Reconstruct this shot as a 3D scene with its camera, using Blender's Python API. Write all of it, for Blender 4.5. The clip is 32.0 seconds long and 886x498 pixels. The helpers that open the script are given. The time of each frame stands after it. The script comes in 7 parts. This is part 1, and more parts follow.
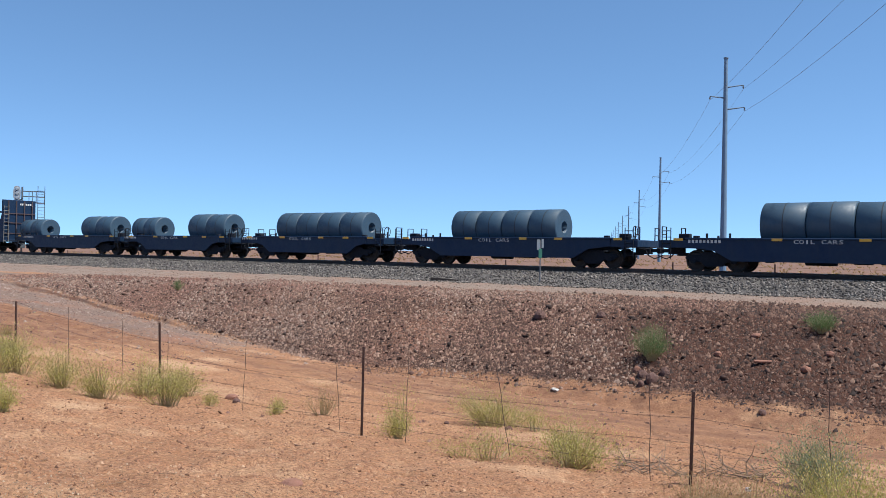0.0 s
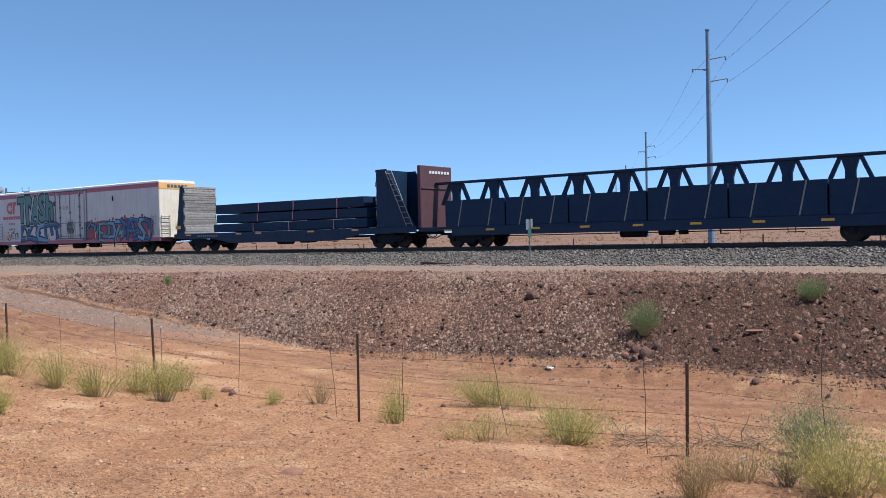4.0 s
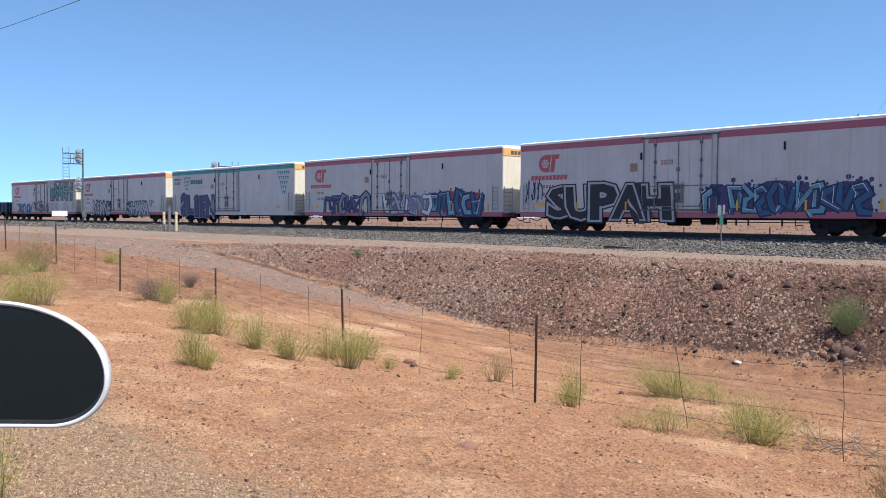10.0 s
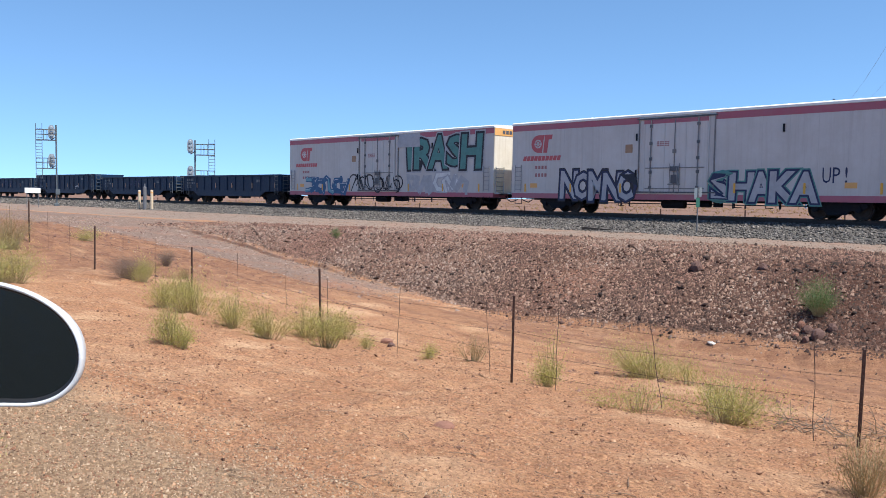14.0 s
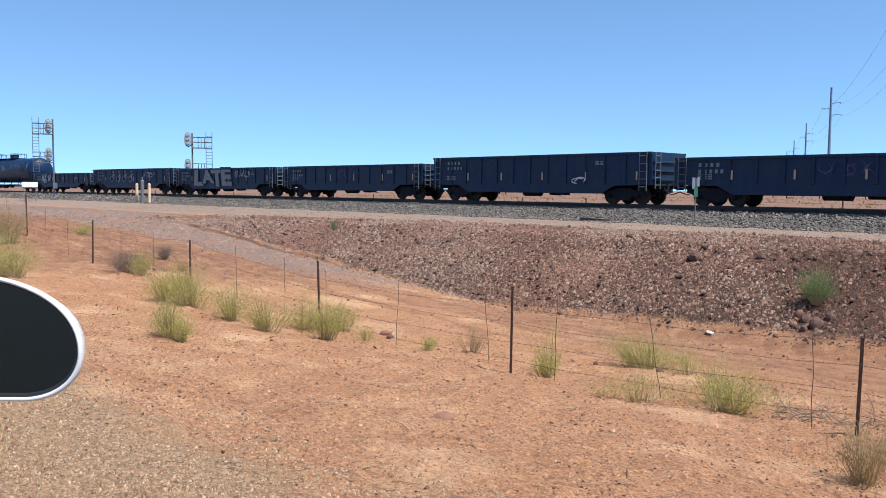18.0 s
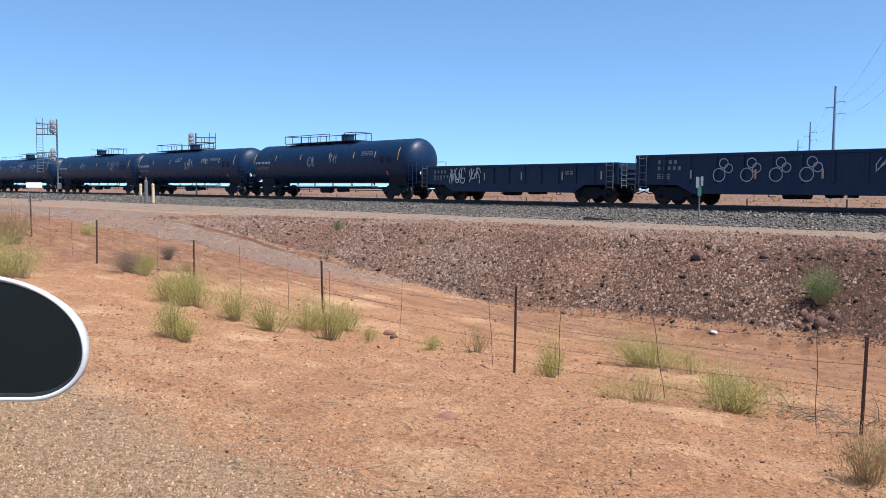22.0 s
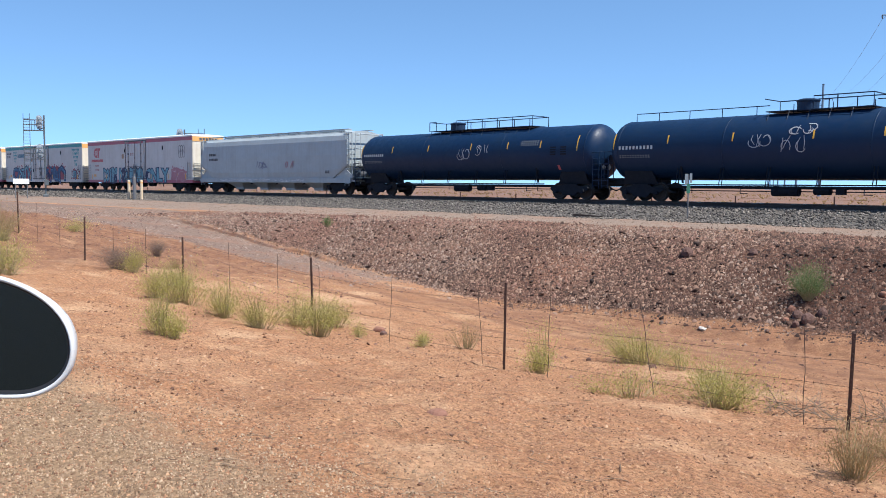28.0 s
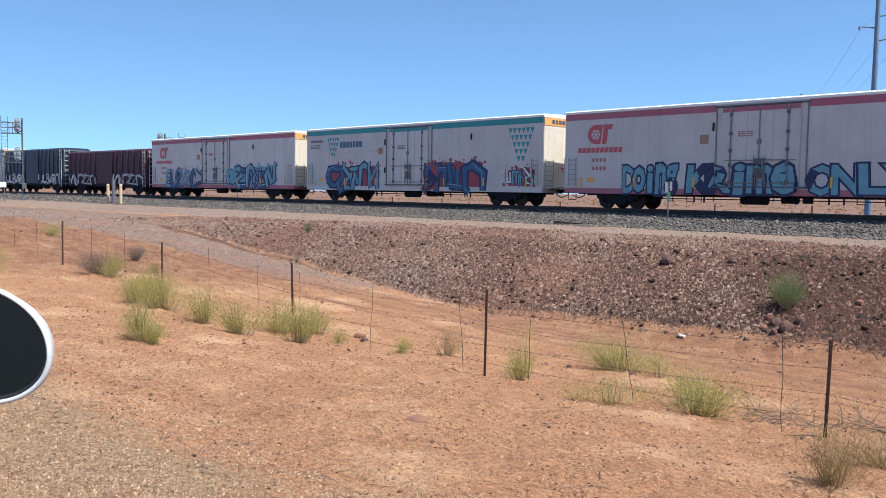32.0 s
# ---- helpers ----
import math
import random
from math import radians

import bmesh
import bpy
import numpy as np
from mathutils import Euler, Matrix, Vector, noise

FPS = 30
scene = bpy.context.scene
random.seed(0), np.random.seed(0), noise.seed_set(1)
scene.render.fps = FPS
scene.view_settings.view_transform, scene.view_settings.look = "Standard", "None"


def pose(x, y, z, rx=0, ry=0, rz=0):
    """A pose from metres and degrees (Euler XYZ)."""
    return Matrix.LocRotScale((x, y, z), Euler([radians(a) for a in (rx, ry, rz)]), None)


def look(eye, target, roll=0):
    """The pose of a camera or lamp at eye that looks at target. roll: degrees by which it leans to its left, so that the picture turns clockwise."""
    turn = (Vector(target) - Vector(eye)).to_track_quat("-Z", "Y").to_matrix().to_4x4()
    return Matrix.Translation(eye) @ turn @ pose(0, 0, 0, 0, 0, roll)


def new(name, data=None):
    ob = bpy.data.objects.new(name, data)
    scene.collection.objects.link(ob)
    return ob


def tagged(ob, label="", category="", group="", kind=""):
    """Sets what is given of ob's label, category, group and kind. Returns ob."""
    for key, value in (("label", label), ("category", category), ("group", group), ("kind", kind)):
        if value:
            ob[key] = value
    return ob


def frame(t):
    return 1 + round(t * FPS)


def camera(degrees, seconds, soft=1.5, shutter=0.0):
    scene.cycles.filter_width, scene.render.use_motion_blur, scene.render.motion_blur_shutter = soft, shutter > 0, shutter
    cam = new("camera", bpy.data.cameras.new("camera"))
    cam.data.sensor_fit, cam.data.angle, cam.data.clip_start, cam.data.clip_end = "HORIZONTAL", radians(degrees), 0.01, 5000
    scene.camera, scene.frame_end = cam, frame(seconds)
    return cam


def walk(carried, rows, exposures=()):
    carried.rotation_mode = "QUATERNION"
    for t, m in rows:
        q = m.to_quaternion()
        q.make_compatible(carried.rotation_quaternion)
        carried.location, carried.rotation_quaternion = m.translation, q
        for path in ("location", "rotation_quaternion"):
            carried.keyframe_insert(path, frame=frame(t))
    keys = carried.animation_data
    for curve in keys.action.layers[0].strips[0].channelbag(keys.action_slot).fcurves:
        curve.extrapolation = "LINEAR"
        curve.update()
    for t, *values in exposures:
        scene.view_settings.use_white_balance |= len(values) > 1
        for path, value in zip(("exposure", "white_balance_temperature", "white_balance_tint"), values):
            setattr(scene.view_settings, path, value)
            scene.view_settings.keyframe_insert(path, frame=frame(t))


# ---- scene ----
cam = camera(55.8, 32.0, soft=0.45)
EYE = (0.0, 0.0, 0.70)
TURNS = [  # seconds, tilt, lean, heading in degrees
    (0, 90.13, -0.95, 37.57), (0.5, 90.01, -0.39, 37.40), (1, 89.71, 0.00, 37.38),
    (1.5, 89.50, 0.35, 37.24), (2, 89.42, 0.69, 37.01), (2.5, 89.24, 1.11, 36.94),
    (3, 89.20, 1.33, 36.74), (3.5, 89.13, 1.42, 36.85), (5.5, 88.67, 1.60, 36.69),
    (6, 88.62, 1.47, 36.61), (6.5, 88.60, 1.39, 36.54), (7, 88.46, 1.20, 36.58),
    (7.2, 88.33, 1.12, 36.93), (7.3, 88.27, 1.08, 37.64), (7.4, 88.21, 1.03, 38.53),
    (7.5, 88.15, 0.99, 39.63), (7.6, 88.10, 0.96, 41.12), (7.7, 88.06, 0.93, 42.64),
    (7.8, 88.01, 0.90, 44.33), (7.9, 87.97, 0.86, 46.24), (8, 87.92, 0.83, 48.04),
    (8.1, 87.88, 0.75, 49.08), (8.2, 87.83, 0.66, 49.63), (8.3, 87.78, 0.58, 49.83),
    (8.5, 87.68, 0.41, 50.07), (9, 87.63, 0.05, 49.91), (9.5, 87.76, -0.21, 49.56),
    (10, 87.81, -0.40, 49.33), (10.5, 87.87, -0.54, 49.21), (11, 87.70, -0.64, 48.87),
    (11.5, 87.49, -0.73, 48.57), (12, 87.36, -0.77, 48.39), (12.5, 87.07, -0.78, 48.29),
    (13, 86.87, -0.84, 48.21), (13.5, 86.67, -0.92, 48.06), (14, 86.48, -0.87, 47.85),
    (14.5, 86.31, -0.71, 47.67), (16.5, 85.95, -0.51, 47.67), (17, 85.94, -0.48, 47.68),
    (17.5, 85.88, -0.45, 47.69), (18, 85.90, -0.49, 47.71), (18.5, 85.84, -0.50, 47.72),
    (19, 85.83, -0.46, 47.72), (19.5, 85.67, -0.38, 47.73), (20, 85.70, -0.39, 47.81),
    (20.5, 85.76, -0.39, 48.03), (21, 85.84, -0.36, 48.06), (21.5, 85.86, -0.34, 47.98),
    (22, 85.88, -0.39, 47.94), (22.5, 85.96, -0.38, 47.95), (23, 86.01, -0.43, 47.95),
    (23.5, 86.06, -0.41, 47.93), (24, 86.06, -0.39, 47.90), (24.5, 86.05, -0.36, 47.84),
    (25, 86.01, -0.36, 47.78), (25.5, 85.89, -0.40, 47.79), (27.5, 85.70, -0.38, 47.38),
    (28, 85.66, -0.45, 47.24), (28.5, 85.58, -0.58, 47.11), (29, 85.56, -0.70, 47.02),
    (29.5, 85.47, -0.75, 46.96), (30, 85.41, -0.84, 46.59), (30.5, 85.56, -0.86, 46.28),
    (31, 85.89, -0.86, 46.16), (31.5, 86.03, -0.87, 46.11), (32, 86.11, -0.86, 45.99),

]
walk(cam, [(t, pose(*EYE, rx, ry, rz)) for t, rx, ry, rz in TURNS], [(0, 0.42, 6250, 8), (3.5, 0.44, 6250, 8), (6.5, 0.60, 6250, 8), (9, 0.62, 6250, 8), (32, 0.62, 6250, 8)])

# ---- world, sun, exposure ----
SUN_AZ, SUN_EL = radians(78), radians(61)      # azimuth from +y (away over the track) towards +x
sun_way = Vector((math.sin(SUN_AZ) * math.cos(SUN_EL), math.cos(SUN_AZ) * math.cos(SUN_EL), math.sin(SUN_EL)))
world = bpy.data.worlds.new("desert_sky")
scene.world = world
world.use_nodes = True
wn = world.node_tree
sky = wn.nodes.new("ShaderNodeTexSky")
sky.sky_type, sky.sun_disc = "NISHITA", False
sky.sun_elevation, sky.sun_rotation = SUN_EL, SUN_AZ
sky.altitude, sky.air_density, sky.dust_density, sky.ozone_density = 2500, 0.9, 0.0, 2.2
wn.nodes["Background"].inputs[1].default_value = 0.160
way = wn.nodes.new("ShaderNodeTexCoord")
lift = wn.nodes.new("ShaderNodeVectorMath")        # dry air: the band of haze over the horizon is thin
lift.operation, lift.inputs[1].default_value = "ADD", (0, 0, 0.112)
unit = wn.nodes.new("ShaderNodeVectorMath")
unit.operation = "NORMALIZE"
wn.links.new(way.outputs["Generated"], lift.inputs[0])
wn.links.new(lift.outputs[0], unit.inputs[0])
wn.links.new(unit.outputs[0], sky.inputs[0])
tone = wn.nodes.new("ShaderNodeMix")
tone.data_type, tone.blend_type = "RGBA", "MULTIPLY"
tone.inputs[0].default_value, tone.inputs[7].default_value = 1.0, (0.82, 0.932, 0.935, 1)
wn.links.new(sky.outputs[0], tone.inputs[6])
wn.links.new(tone.outputs[2], wn.nodes["Background"].inputs[0])
sun = new("sun", bpy.data.lights.new("sun", "SUN"))
sun.data.energy, sun.data.angle, sun.data.color = 5.0, radians(0.53), (1.0, 0.95, 0.87)
sun.matrix_world = look(sun_way * 50, (0, 0, 0))

# ---- materials ----


def nodes_of(name):
    m = bpy.data.materials.new(name)
    m.use_nodes = True
    return m, m.node_tree, m.node_tree.nodes["Principled BSDF"]


def link(nt, a, b):
    nt.links.new(a, b)


def mixer(nt, fac, a, b, blend="MIX"):
    """A colour mix node; a, b are sockets or colours, fac a socket or number."""
    n = nt.nodes.new("ShaderNodeMix")
    n.data_type, n.blend_type = "RGBA", blend
    for sock, val in ((n.inputs[0], fac), (n.inputs[6], a), (n.inputs[7], b)):
        if hasattr(val, "links"):
            nt.links.new(val, sock)
        elif isinstance(val, (int, float)):
            sock.default_value = val
        else:
            sock.default_value = (*val[:3], 1)
    return n.outputs[2]


def noisy(nt, scale, detail=4.0, rough=0.6, lo=0.35, hi=0.65, coord=None, squash=None):
    """Noise in object space, stretched to 0..1 between lo and hi."""
    tex = nt.nodes.new("ShaderNodeTexNoise")
    tex.inputs["Scale"].default_value, tex.inputs["Detail"].default_value = scale, detail
    tex.inputs["Roughness"].default_value = rough
    if coord is None:
        tc = nt.nodes.new("ShaderNodeTexCoord")
        coord = tc.outputs["Object"]
    if squash:
        mp = nt.nodes.new("ShaderNodeMapping")
        mp.inputs["Scale"].default_value = squash
        nt.links.new(coord, mp.inputs[0])
        coord = mp.outputs[0]
    nt.links.new(coord, tex.inputs["Vector"])
    rg = nt.nodes.new("ShaderNodeMapRange")
    rg.inputs[1].default_value, rg.inputs[2].default_value = lo, hi
    nt.links.new(tex.outputs[0], rg.inputs[0])
    return rg.outputs[0]


def bumped(nt, bs, height, strength=0.3, dist=0.02):
    b = nt.nodes.new("ShaderNodeBump")
    b.inputs["Strength"].default_value, b.inputs["Distance"].default_value = strength, dist
    nt.links.new(height, b.inputs["Height"])
    nt.links.new(b.outputs[0], bs.inputs["Normal"])


def mat(name, col, col2=None, rough=0.6, metal=0.0, scale=3.0, bump=0.0, grime=None, streak=None, spread=0.0, spec=0.5):
    """Plain surface with two scales of variation; grime: (colour, amount), streak: vertical run-off (colour, amount)."""
    m, nt, bs = nodes_of(name)
    col2 = col2 or tuple(c * 0.8 for c in col)
    out = mixer(nt, noisy(nt, scale), col, col2)
    out = mixer(nt, 0.25, out, mixer(nt, noisy(nt, scale * 14, 3), col, col2))
    if grime:
        g = noisy(nt, scale * 0.35, 6, 0.7, 0.45, 0.75)
        mul = nt.nodes.new("ShaderNodeMath")
        mul.operation, mul.inputs[1].default_value = "MULTIPLY", grime[1]
        nt.links.new(g, mul.inputs[0])
        out = mixer(nt, mul.outputs[0], out, grime[0])
    if streak:
        g = noisy(nt, 2.2, 5, 0.65, 0.48, 0.8, squash=(2.2, 2.2, 0.12))
        mul = nt.nodes.new("ShaderNodeMath")
        mul.operation, mul.inputs[1].default_value = "MULTIPLY", streak[1]
        nt.links.new(g, mul.inputs[0])
        out = mixer(nt, mul.outputs[0], out, streak[0])
    if spread:
        info = nt.nodes.new("ShaderNodeObjectInfo")
        rg = nt.nodes.new("ShaderNodeMapRange")
        rg.inputs[3].default_value, rg.inputs[4].default_value = 1 - spread, 1 + spread
        nt.links.new(info.outputs["Random"], rg.inputs[0])
        hs = nt.nodes.new("ShaderNodeHueSaturation")
        nt.links.new(rg.outputs[0], hs.inputs["Value"])
        nt.links.new(out, hs.inputs["Color"])
        out = hs.outputs[0]
    nt.links.new(out, bs.inputs["Base Color"])
    bs.inputs["Metallic"].default_value = metal
    bs.inputs["Specular IOR Level"].default_value = spec
    rr = nt.nodes.new("ShaderNodeMapRange")
    rr.inputs[3].default_value, rr.inputs[4].default_value = max(0.03, rough - 0.1), min(1, rough + 0.1)
    nt.links.new(noisy(nt, scale * 5), rr.inputs[0])
    nt.links.new(rr.outputs[0], bs.inputs["Roughness"])
    if bump:
        bumped(nt, bs, noisy(nt, scale * 9, 5), bump)
    return m


def stone_mat(name, cols, rough=0.9):
    """Loose stones: each island takes a colour of its own between the given ones."""
    m, nt, bs = nodes_of(name)
    geo = nt.nodes.new("ShaderNodeNewGeometry")
    ramp = nt.nodes.new("ShaderNodeValToRGB")
    ramp.color_ramp.interpolation = "LINEAR"
    els = ramp.color_ramp.elements
    while len(els) < len(cols):
        els.new(0.5)
    for i, c in enumerate(cols):
        els[i].position = i / (len(cols) - 1)
        els[i].color = (*c, 1)
    nt.links.new(geo.outputs["Random Per Island"], ramp.inputs[0])
    tc = nt.nodes.new("ShaderNodeTexCoord")
    out = mixer(nt, noisy(nt, 40, 3, coord=tc.outputs["Object"]), ramp.outputs[0], (0.75, 0.7, 0.66), "MULTIPLY")
    nt.links.new(out, bs.inputs["Base Color"])
    bs.inputs["Roughness"].default_value = rough
    return m


# ---- mesh helpers ----


def mesh_of(name, bm, material, smooth=False):
    me = bpy.data.meshes.new(name)
    bm.normal_update()
    bm.to_mesh(me)
    bm.free()
    mats = material if isinstance(material, (list, tuple)) else [material]
    for m in mats:
        me.materials.append(m)
    if smooth:
        me.polygons.foreach_set("use_smooth", [True] * len(me.polygons))
    return me


def part(name, bm, material, parent=None, label="", smooth=False, at=None):
    """One mesh object under its parent; at: its pose in the parent's space."""
    me = bm if isinstance(bm, bpy.types.Mesh) else mesh_of(name, bm, material, smooth)
    ob = new(name, me)
    ob.parent = parent
    if at is not None:
        ob.matrix_basis = at
    return tagged(ob, label)


def thing(name, label, category, group="", kind="", at=None):
    ob = new(name)
    ob.empty_display_size = 0.2
    if at is not None:
        ob.matrix_basis = at
    return tagged(ob, label, category, group, kind)


def box(bm, c, s, rot=None, bevel=0.0, slot=0):
    """A box with centre c and full sizes s."""
    m = Matrix.Translation(c) @ (rot.to_4x4() if rot else Matrix()) @ Matrix.Diagonal((*s, 1))
    r = bmesh.ops.create_cube(bm, size=1, matrix=m)
    faces = {f for v in r["verts"] for f in v.link_faces}
    for f in faces:
        f.material_index = slot
    if bevel:
        edges = list({e for v in r["verts"] for e in v.link_edges})
        bmesh.ops.bevel(bm, geom=edges, offset=bevel, segments=1, affect="EDGES", clamp_overlap=True)
    return bm


def rod(bm, a, b, r, seg=8, r2=None, caps=True):
    """A round bar from a to b."""
    a, b = Vector(a), Vector(b)
    d = b - a
    if d.length < 1e-6:
        return bm
    m = Matrix.Translation((a + b) / 2) @ d.to_track_quat("Z", "Y").to_matrix().to_4x4()
    bmesh.ops.create_cone(bm, cap_ends=caps, cap_tris=False, segments=seg, radius1=r, radius2=r if r2 is None else r2, depth=d.length, matrix=m)
    return bm


def pipe(bm, pts, r, seg=6):
    """One bent tube along points."""
    pts = [Vector(p) for p in pts]
    prev, side = None, None
    for i, p in enumerate(pts):
        d = (pts[min(i + 1, len(pts) - 1)] - pts[max(i - 1, 0)]).normalized()
        if side is None:
            side = d.orthogonal()
        side = (side - d * side.dot(d)).normalized()
        up = d.cross(side)
        ring = [bm.verts.new(p + (side * math.cos(2 * math.pi * k / seg) + up * math.sin(2 * math.pi * k / seg)) * r) for k in range(seg)]
        if prev:
            for k in range(seg):
                bm.faces.new((prev[k], prev[(k + 1) % seg], ring[(k + 1) % seg], ring[k]))
        else:
            bm.faces.new(ring[::-1])
        prev = ring
    bm.faces.new(prev)
    return bm


def lathe(bm, prof, seg=24, axis="x", centre=(0, 0, 0)):
    """Turn (along, radius) pairs about an axis."""
    rings = []
    for u, r in prof:
        ring = []
        for i in range(seg):
            a = 2 * math.pi * i / seg
            p = {"x": (u, r * math.cos(a), r * math.sin(a)), "y": (r * math.cos(a), u, r * math.sin(a)), "z": (r * math.cos(a), r * math.sin(a), u)}[axis]
            ring.append(bm.verts.new(Vector(p) + Vector(centre)))
        rings.append(ring)
    for p, q in zip(rings, rings[1:]):
        for i in range(seg):
            bm.faces.new((p[i], p[(i + 1) % seg], q[(i + 1) % seg], q[i]))
    for ring in (rings[0], rings[-1]):
        if prof[rings.index(ring)][1] > 1e-4:
            bm.faces.new(ring)
    bmesh.ops.recalc_face_normals(bm, faces=bm.faces)
    return bm


def sheet(bm, pts, thick, axis):
    """A flat plate from an outline of points, thickened along a vector."""
    vs = [bm.verts.new(p) for p in pts]
    f = bm.faces.new(vs)
    r = bmesh.ops.extrude_face_region(bm, geom=[f])
    bmesh.ops.translate(bm, verts=[g for g in r["geom"] if isinstance(g, bmesh.types.BMVert)], vec=Vector(axis) * thick)
    bmesh.ops.recalc_face_normals(bm, faces=bm.faces)
    return bm


def B():
    return bmesh.new()


# ---- the lie of the land ----
D, K = 37.18, 0.0003935        # the track's centre line stands D off, and bends towards us on the left


def step(a, b, v):
    t = np.clip((v - a) / (b - a), 0, 1)
    return t * t * (3 - 2 * t)


def track_y(x):
    x = np.asarray(x, float)
    u = np.clip(-x, 0, None)
    y = D - K * np.minimum(u, 130) ** 2
    w = np.clip(u - 130, 0, 130)
    return y - 2 * K * 130 * (w - w * w / 260)


_xs = np.linspace(-900, 500, 14001)
_ds = np.concatenate([[0], np.cumsum(np.hypot(np.diff(_xs), np.diff(track_y(_xs))))])
_ss = _ds - np.interp(0, _xs, _ds)


def on_track(s):
    """Place and heading on the centre line at arc length s from the point abreast of the camera."""
    x = float(np.interp(s, _ss, _xs))
    y0, y1 = float(track_y(x - 0.5)), float(track_y(x + 0.5))
    return x, float(track_y(x)), math.degrees(math.atan2(y1 - y0, 1.0))


def lumps(x, y, s, seed=0.0):
    """Cheap smooth bumps about +-1, s metres across."""
    a = np.sin(x / s * 1.9 + seed) * np.cos(y / s * 2.3 - seed * 1.7)
    b = np.sin(x / s * 4.3 + y / s * 3.1 + seed * 2.1) * 0.5
    c = np.cos(x / s * 2.9 - y / s * 5.7 + seed * 0.6) * 0.35
    return (a + b + c) / 1.6


def crumbs(x, y, size, seed):
    """Value noise, -1..1, on a lattice of the given size."""
    u, v = x / size, y / size
    i, j = np.floor(u), np.floor(v)
    a, b = u - i, v - j
    a, b = a * a * (3 - 2 * a), b * b * (3 - 2 * b)

    def h(m, n):
        w = np.sin(m * 127.1 + n * 311.7 + seed * 74.7) * 43758.5453
        return (w - np.floor(w)) * 2 - 1
    return (h(i, j) * (1 - a) + h(i + 1, j) * a) * (1 - b) + (h(i, j + 1) * (1 - a) + h(i + 1, j + 1) * a) * b


def foot_line(x):
    """Where the rubble of the slope ends, as a distance abreast of the track."""
    return np.interp(x, [-60, -42, -30, -24, -21, -18.5, -12, 5], [20.4, 19.9, 20.0, 19.9, 19.4, 20.1, 20.7, 20.9])


def crest_line(x):
    """Where the rubble gives way to the service road, as a distance abreast of the track."""
    return np.interp(x, [-52, -40, -30, -10, 5], [26.0, 27.6, 30.0, 30.4, 30.0]) + 0.35 * lumps(x, 0 * x, 6)


def cut_line(x):
    """The small washed-out bank at the foot of the slope."""
    return foot_line(x) + 0.22 * lumps(x, 0 * x, 2.3, 0.7) + 0.08 * lumps(x, 0 * x, 0.7, 3.0)


def ground(x, y):
    x, y = np.asarray(x, float), np.asarray(y, float)
    q = y + (D - track_y(x))
    fence_z = np.interp(x, [-60, -33.4, -28.4, -23.4, -18.4, -13.4, -8.4, -3.4, 5], [-0.5, -0.55, -0.93, -1.5, -1.6, -2.0, -2.06, -1.85, -1.85])
    foot_z = np.interp(x, [-60, -42, -30, -18, 5], [-1.0, -1.15, -2.3, -3.2, -3.4])
    road_z = np.interp(x, [-60, -30, 0], [-0.75, -0.8, -0.95])
    foot_q = 20.0
    edge_q = 25.2 + 0.35 * lumps(x, 0 * x, 6)
    near = np.interp(q, [-20, 2, 9, 9.01], [0, 0, 1, 1])
    z = road_z + (fence_z - road_z) * near
    t = np.clip((q - 9) / (foot_q - 9), 0, 1)
    z = np.where(q > 9, fence_z + (foot_z - fence_z) * t, z)
    u = np.clip((q - foot_q) / (edge_q - foot_q), 0, 1)
    z = np.where(q > foot_q, foot_z + (-1.05 - foot_z) * u, z)
    z = np.where(q > edge_q, -1.05 + 0.08 * np.clip((q - edge_q) / 5, 0, 1) + 0.17 * np.clip((q - 30.2) / 3.2, 0, 1), z)
    z = np.where(q > 33.4, -0.80 + 0.56 * np.clip((q - 33.4) / 1.9, 0, 1), z)
    z = np.where(q > D + 1.9, -0.24 - 0.66 * np.clip((q - D - 1.9) / 1.9, 0, 1), z)
    cut = np.interp(x, [-46, -40, -30, -24], [0, 1, 0.8, 0]) * (0.8 + 0.4 * lumps(x, 0 * x, 1.6, 1.3))
    w = cut_line(x)
    z = z + 0.17 * cut * (step(-0.03, 0.05, q - w) * (1 - step(0.1, 2.6, q - w)) - 0.3 * np.exp(-((q - w + 0.2) / 0.2) ** 2))
    far = np.clip((q - D - 6) / 30, 0, 1)
    rough = np.where(q < 24.5, 0.05, 0.03) * np.where(np.abs(q - D) < 3.8, 0.15, 1)
    z = z + rough * lumps(x, y, 2.1) + 0.4 * rough * lumps(x, y, 0.6, 2.0)
    loose = np.clip((21 - q) / 3, 0, 1) * np.interp(q, [1, 3, 10, 16], [0.5, 1, 1, 0.6])
    z = z + loose * (0.022 * crumbs(x, y, 0.55, 1) + 0.024 * crumbs(x, y, 0.23, 2) + 0.022 * np.clip(crumbs(x, y, 0.12, 3), -0.2, 1))
    wob = 0.5 * lumps(x, 0 * x, 9, 0.4)
    ruts = np.exp(-((q - 14.2 - wob) / 0.35) ** 2) + np.exp(-((q - 15.9 - wob) / 0.35) ** 2)
    z = z - 0.09 * ruts * np.interp(x, [-40, -25], [0, 1])
    return z + far * 0.25 * lumps(x, y, 60, 1.0)


def gz(x, y):
    return float(ground(x, y))


def stepped(parts):
    """Grid lines from (start, end, step) runs."""
    out = []
    for a, b, s in parts:
        out += list(np.arange(a, b - 1e-6, s))
    out.append(parts[-1][1])
    return np.array(out)


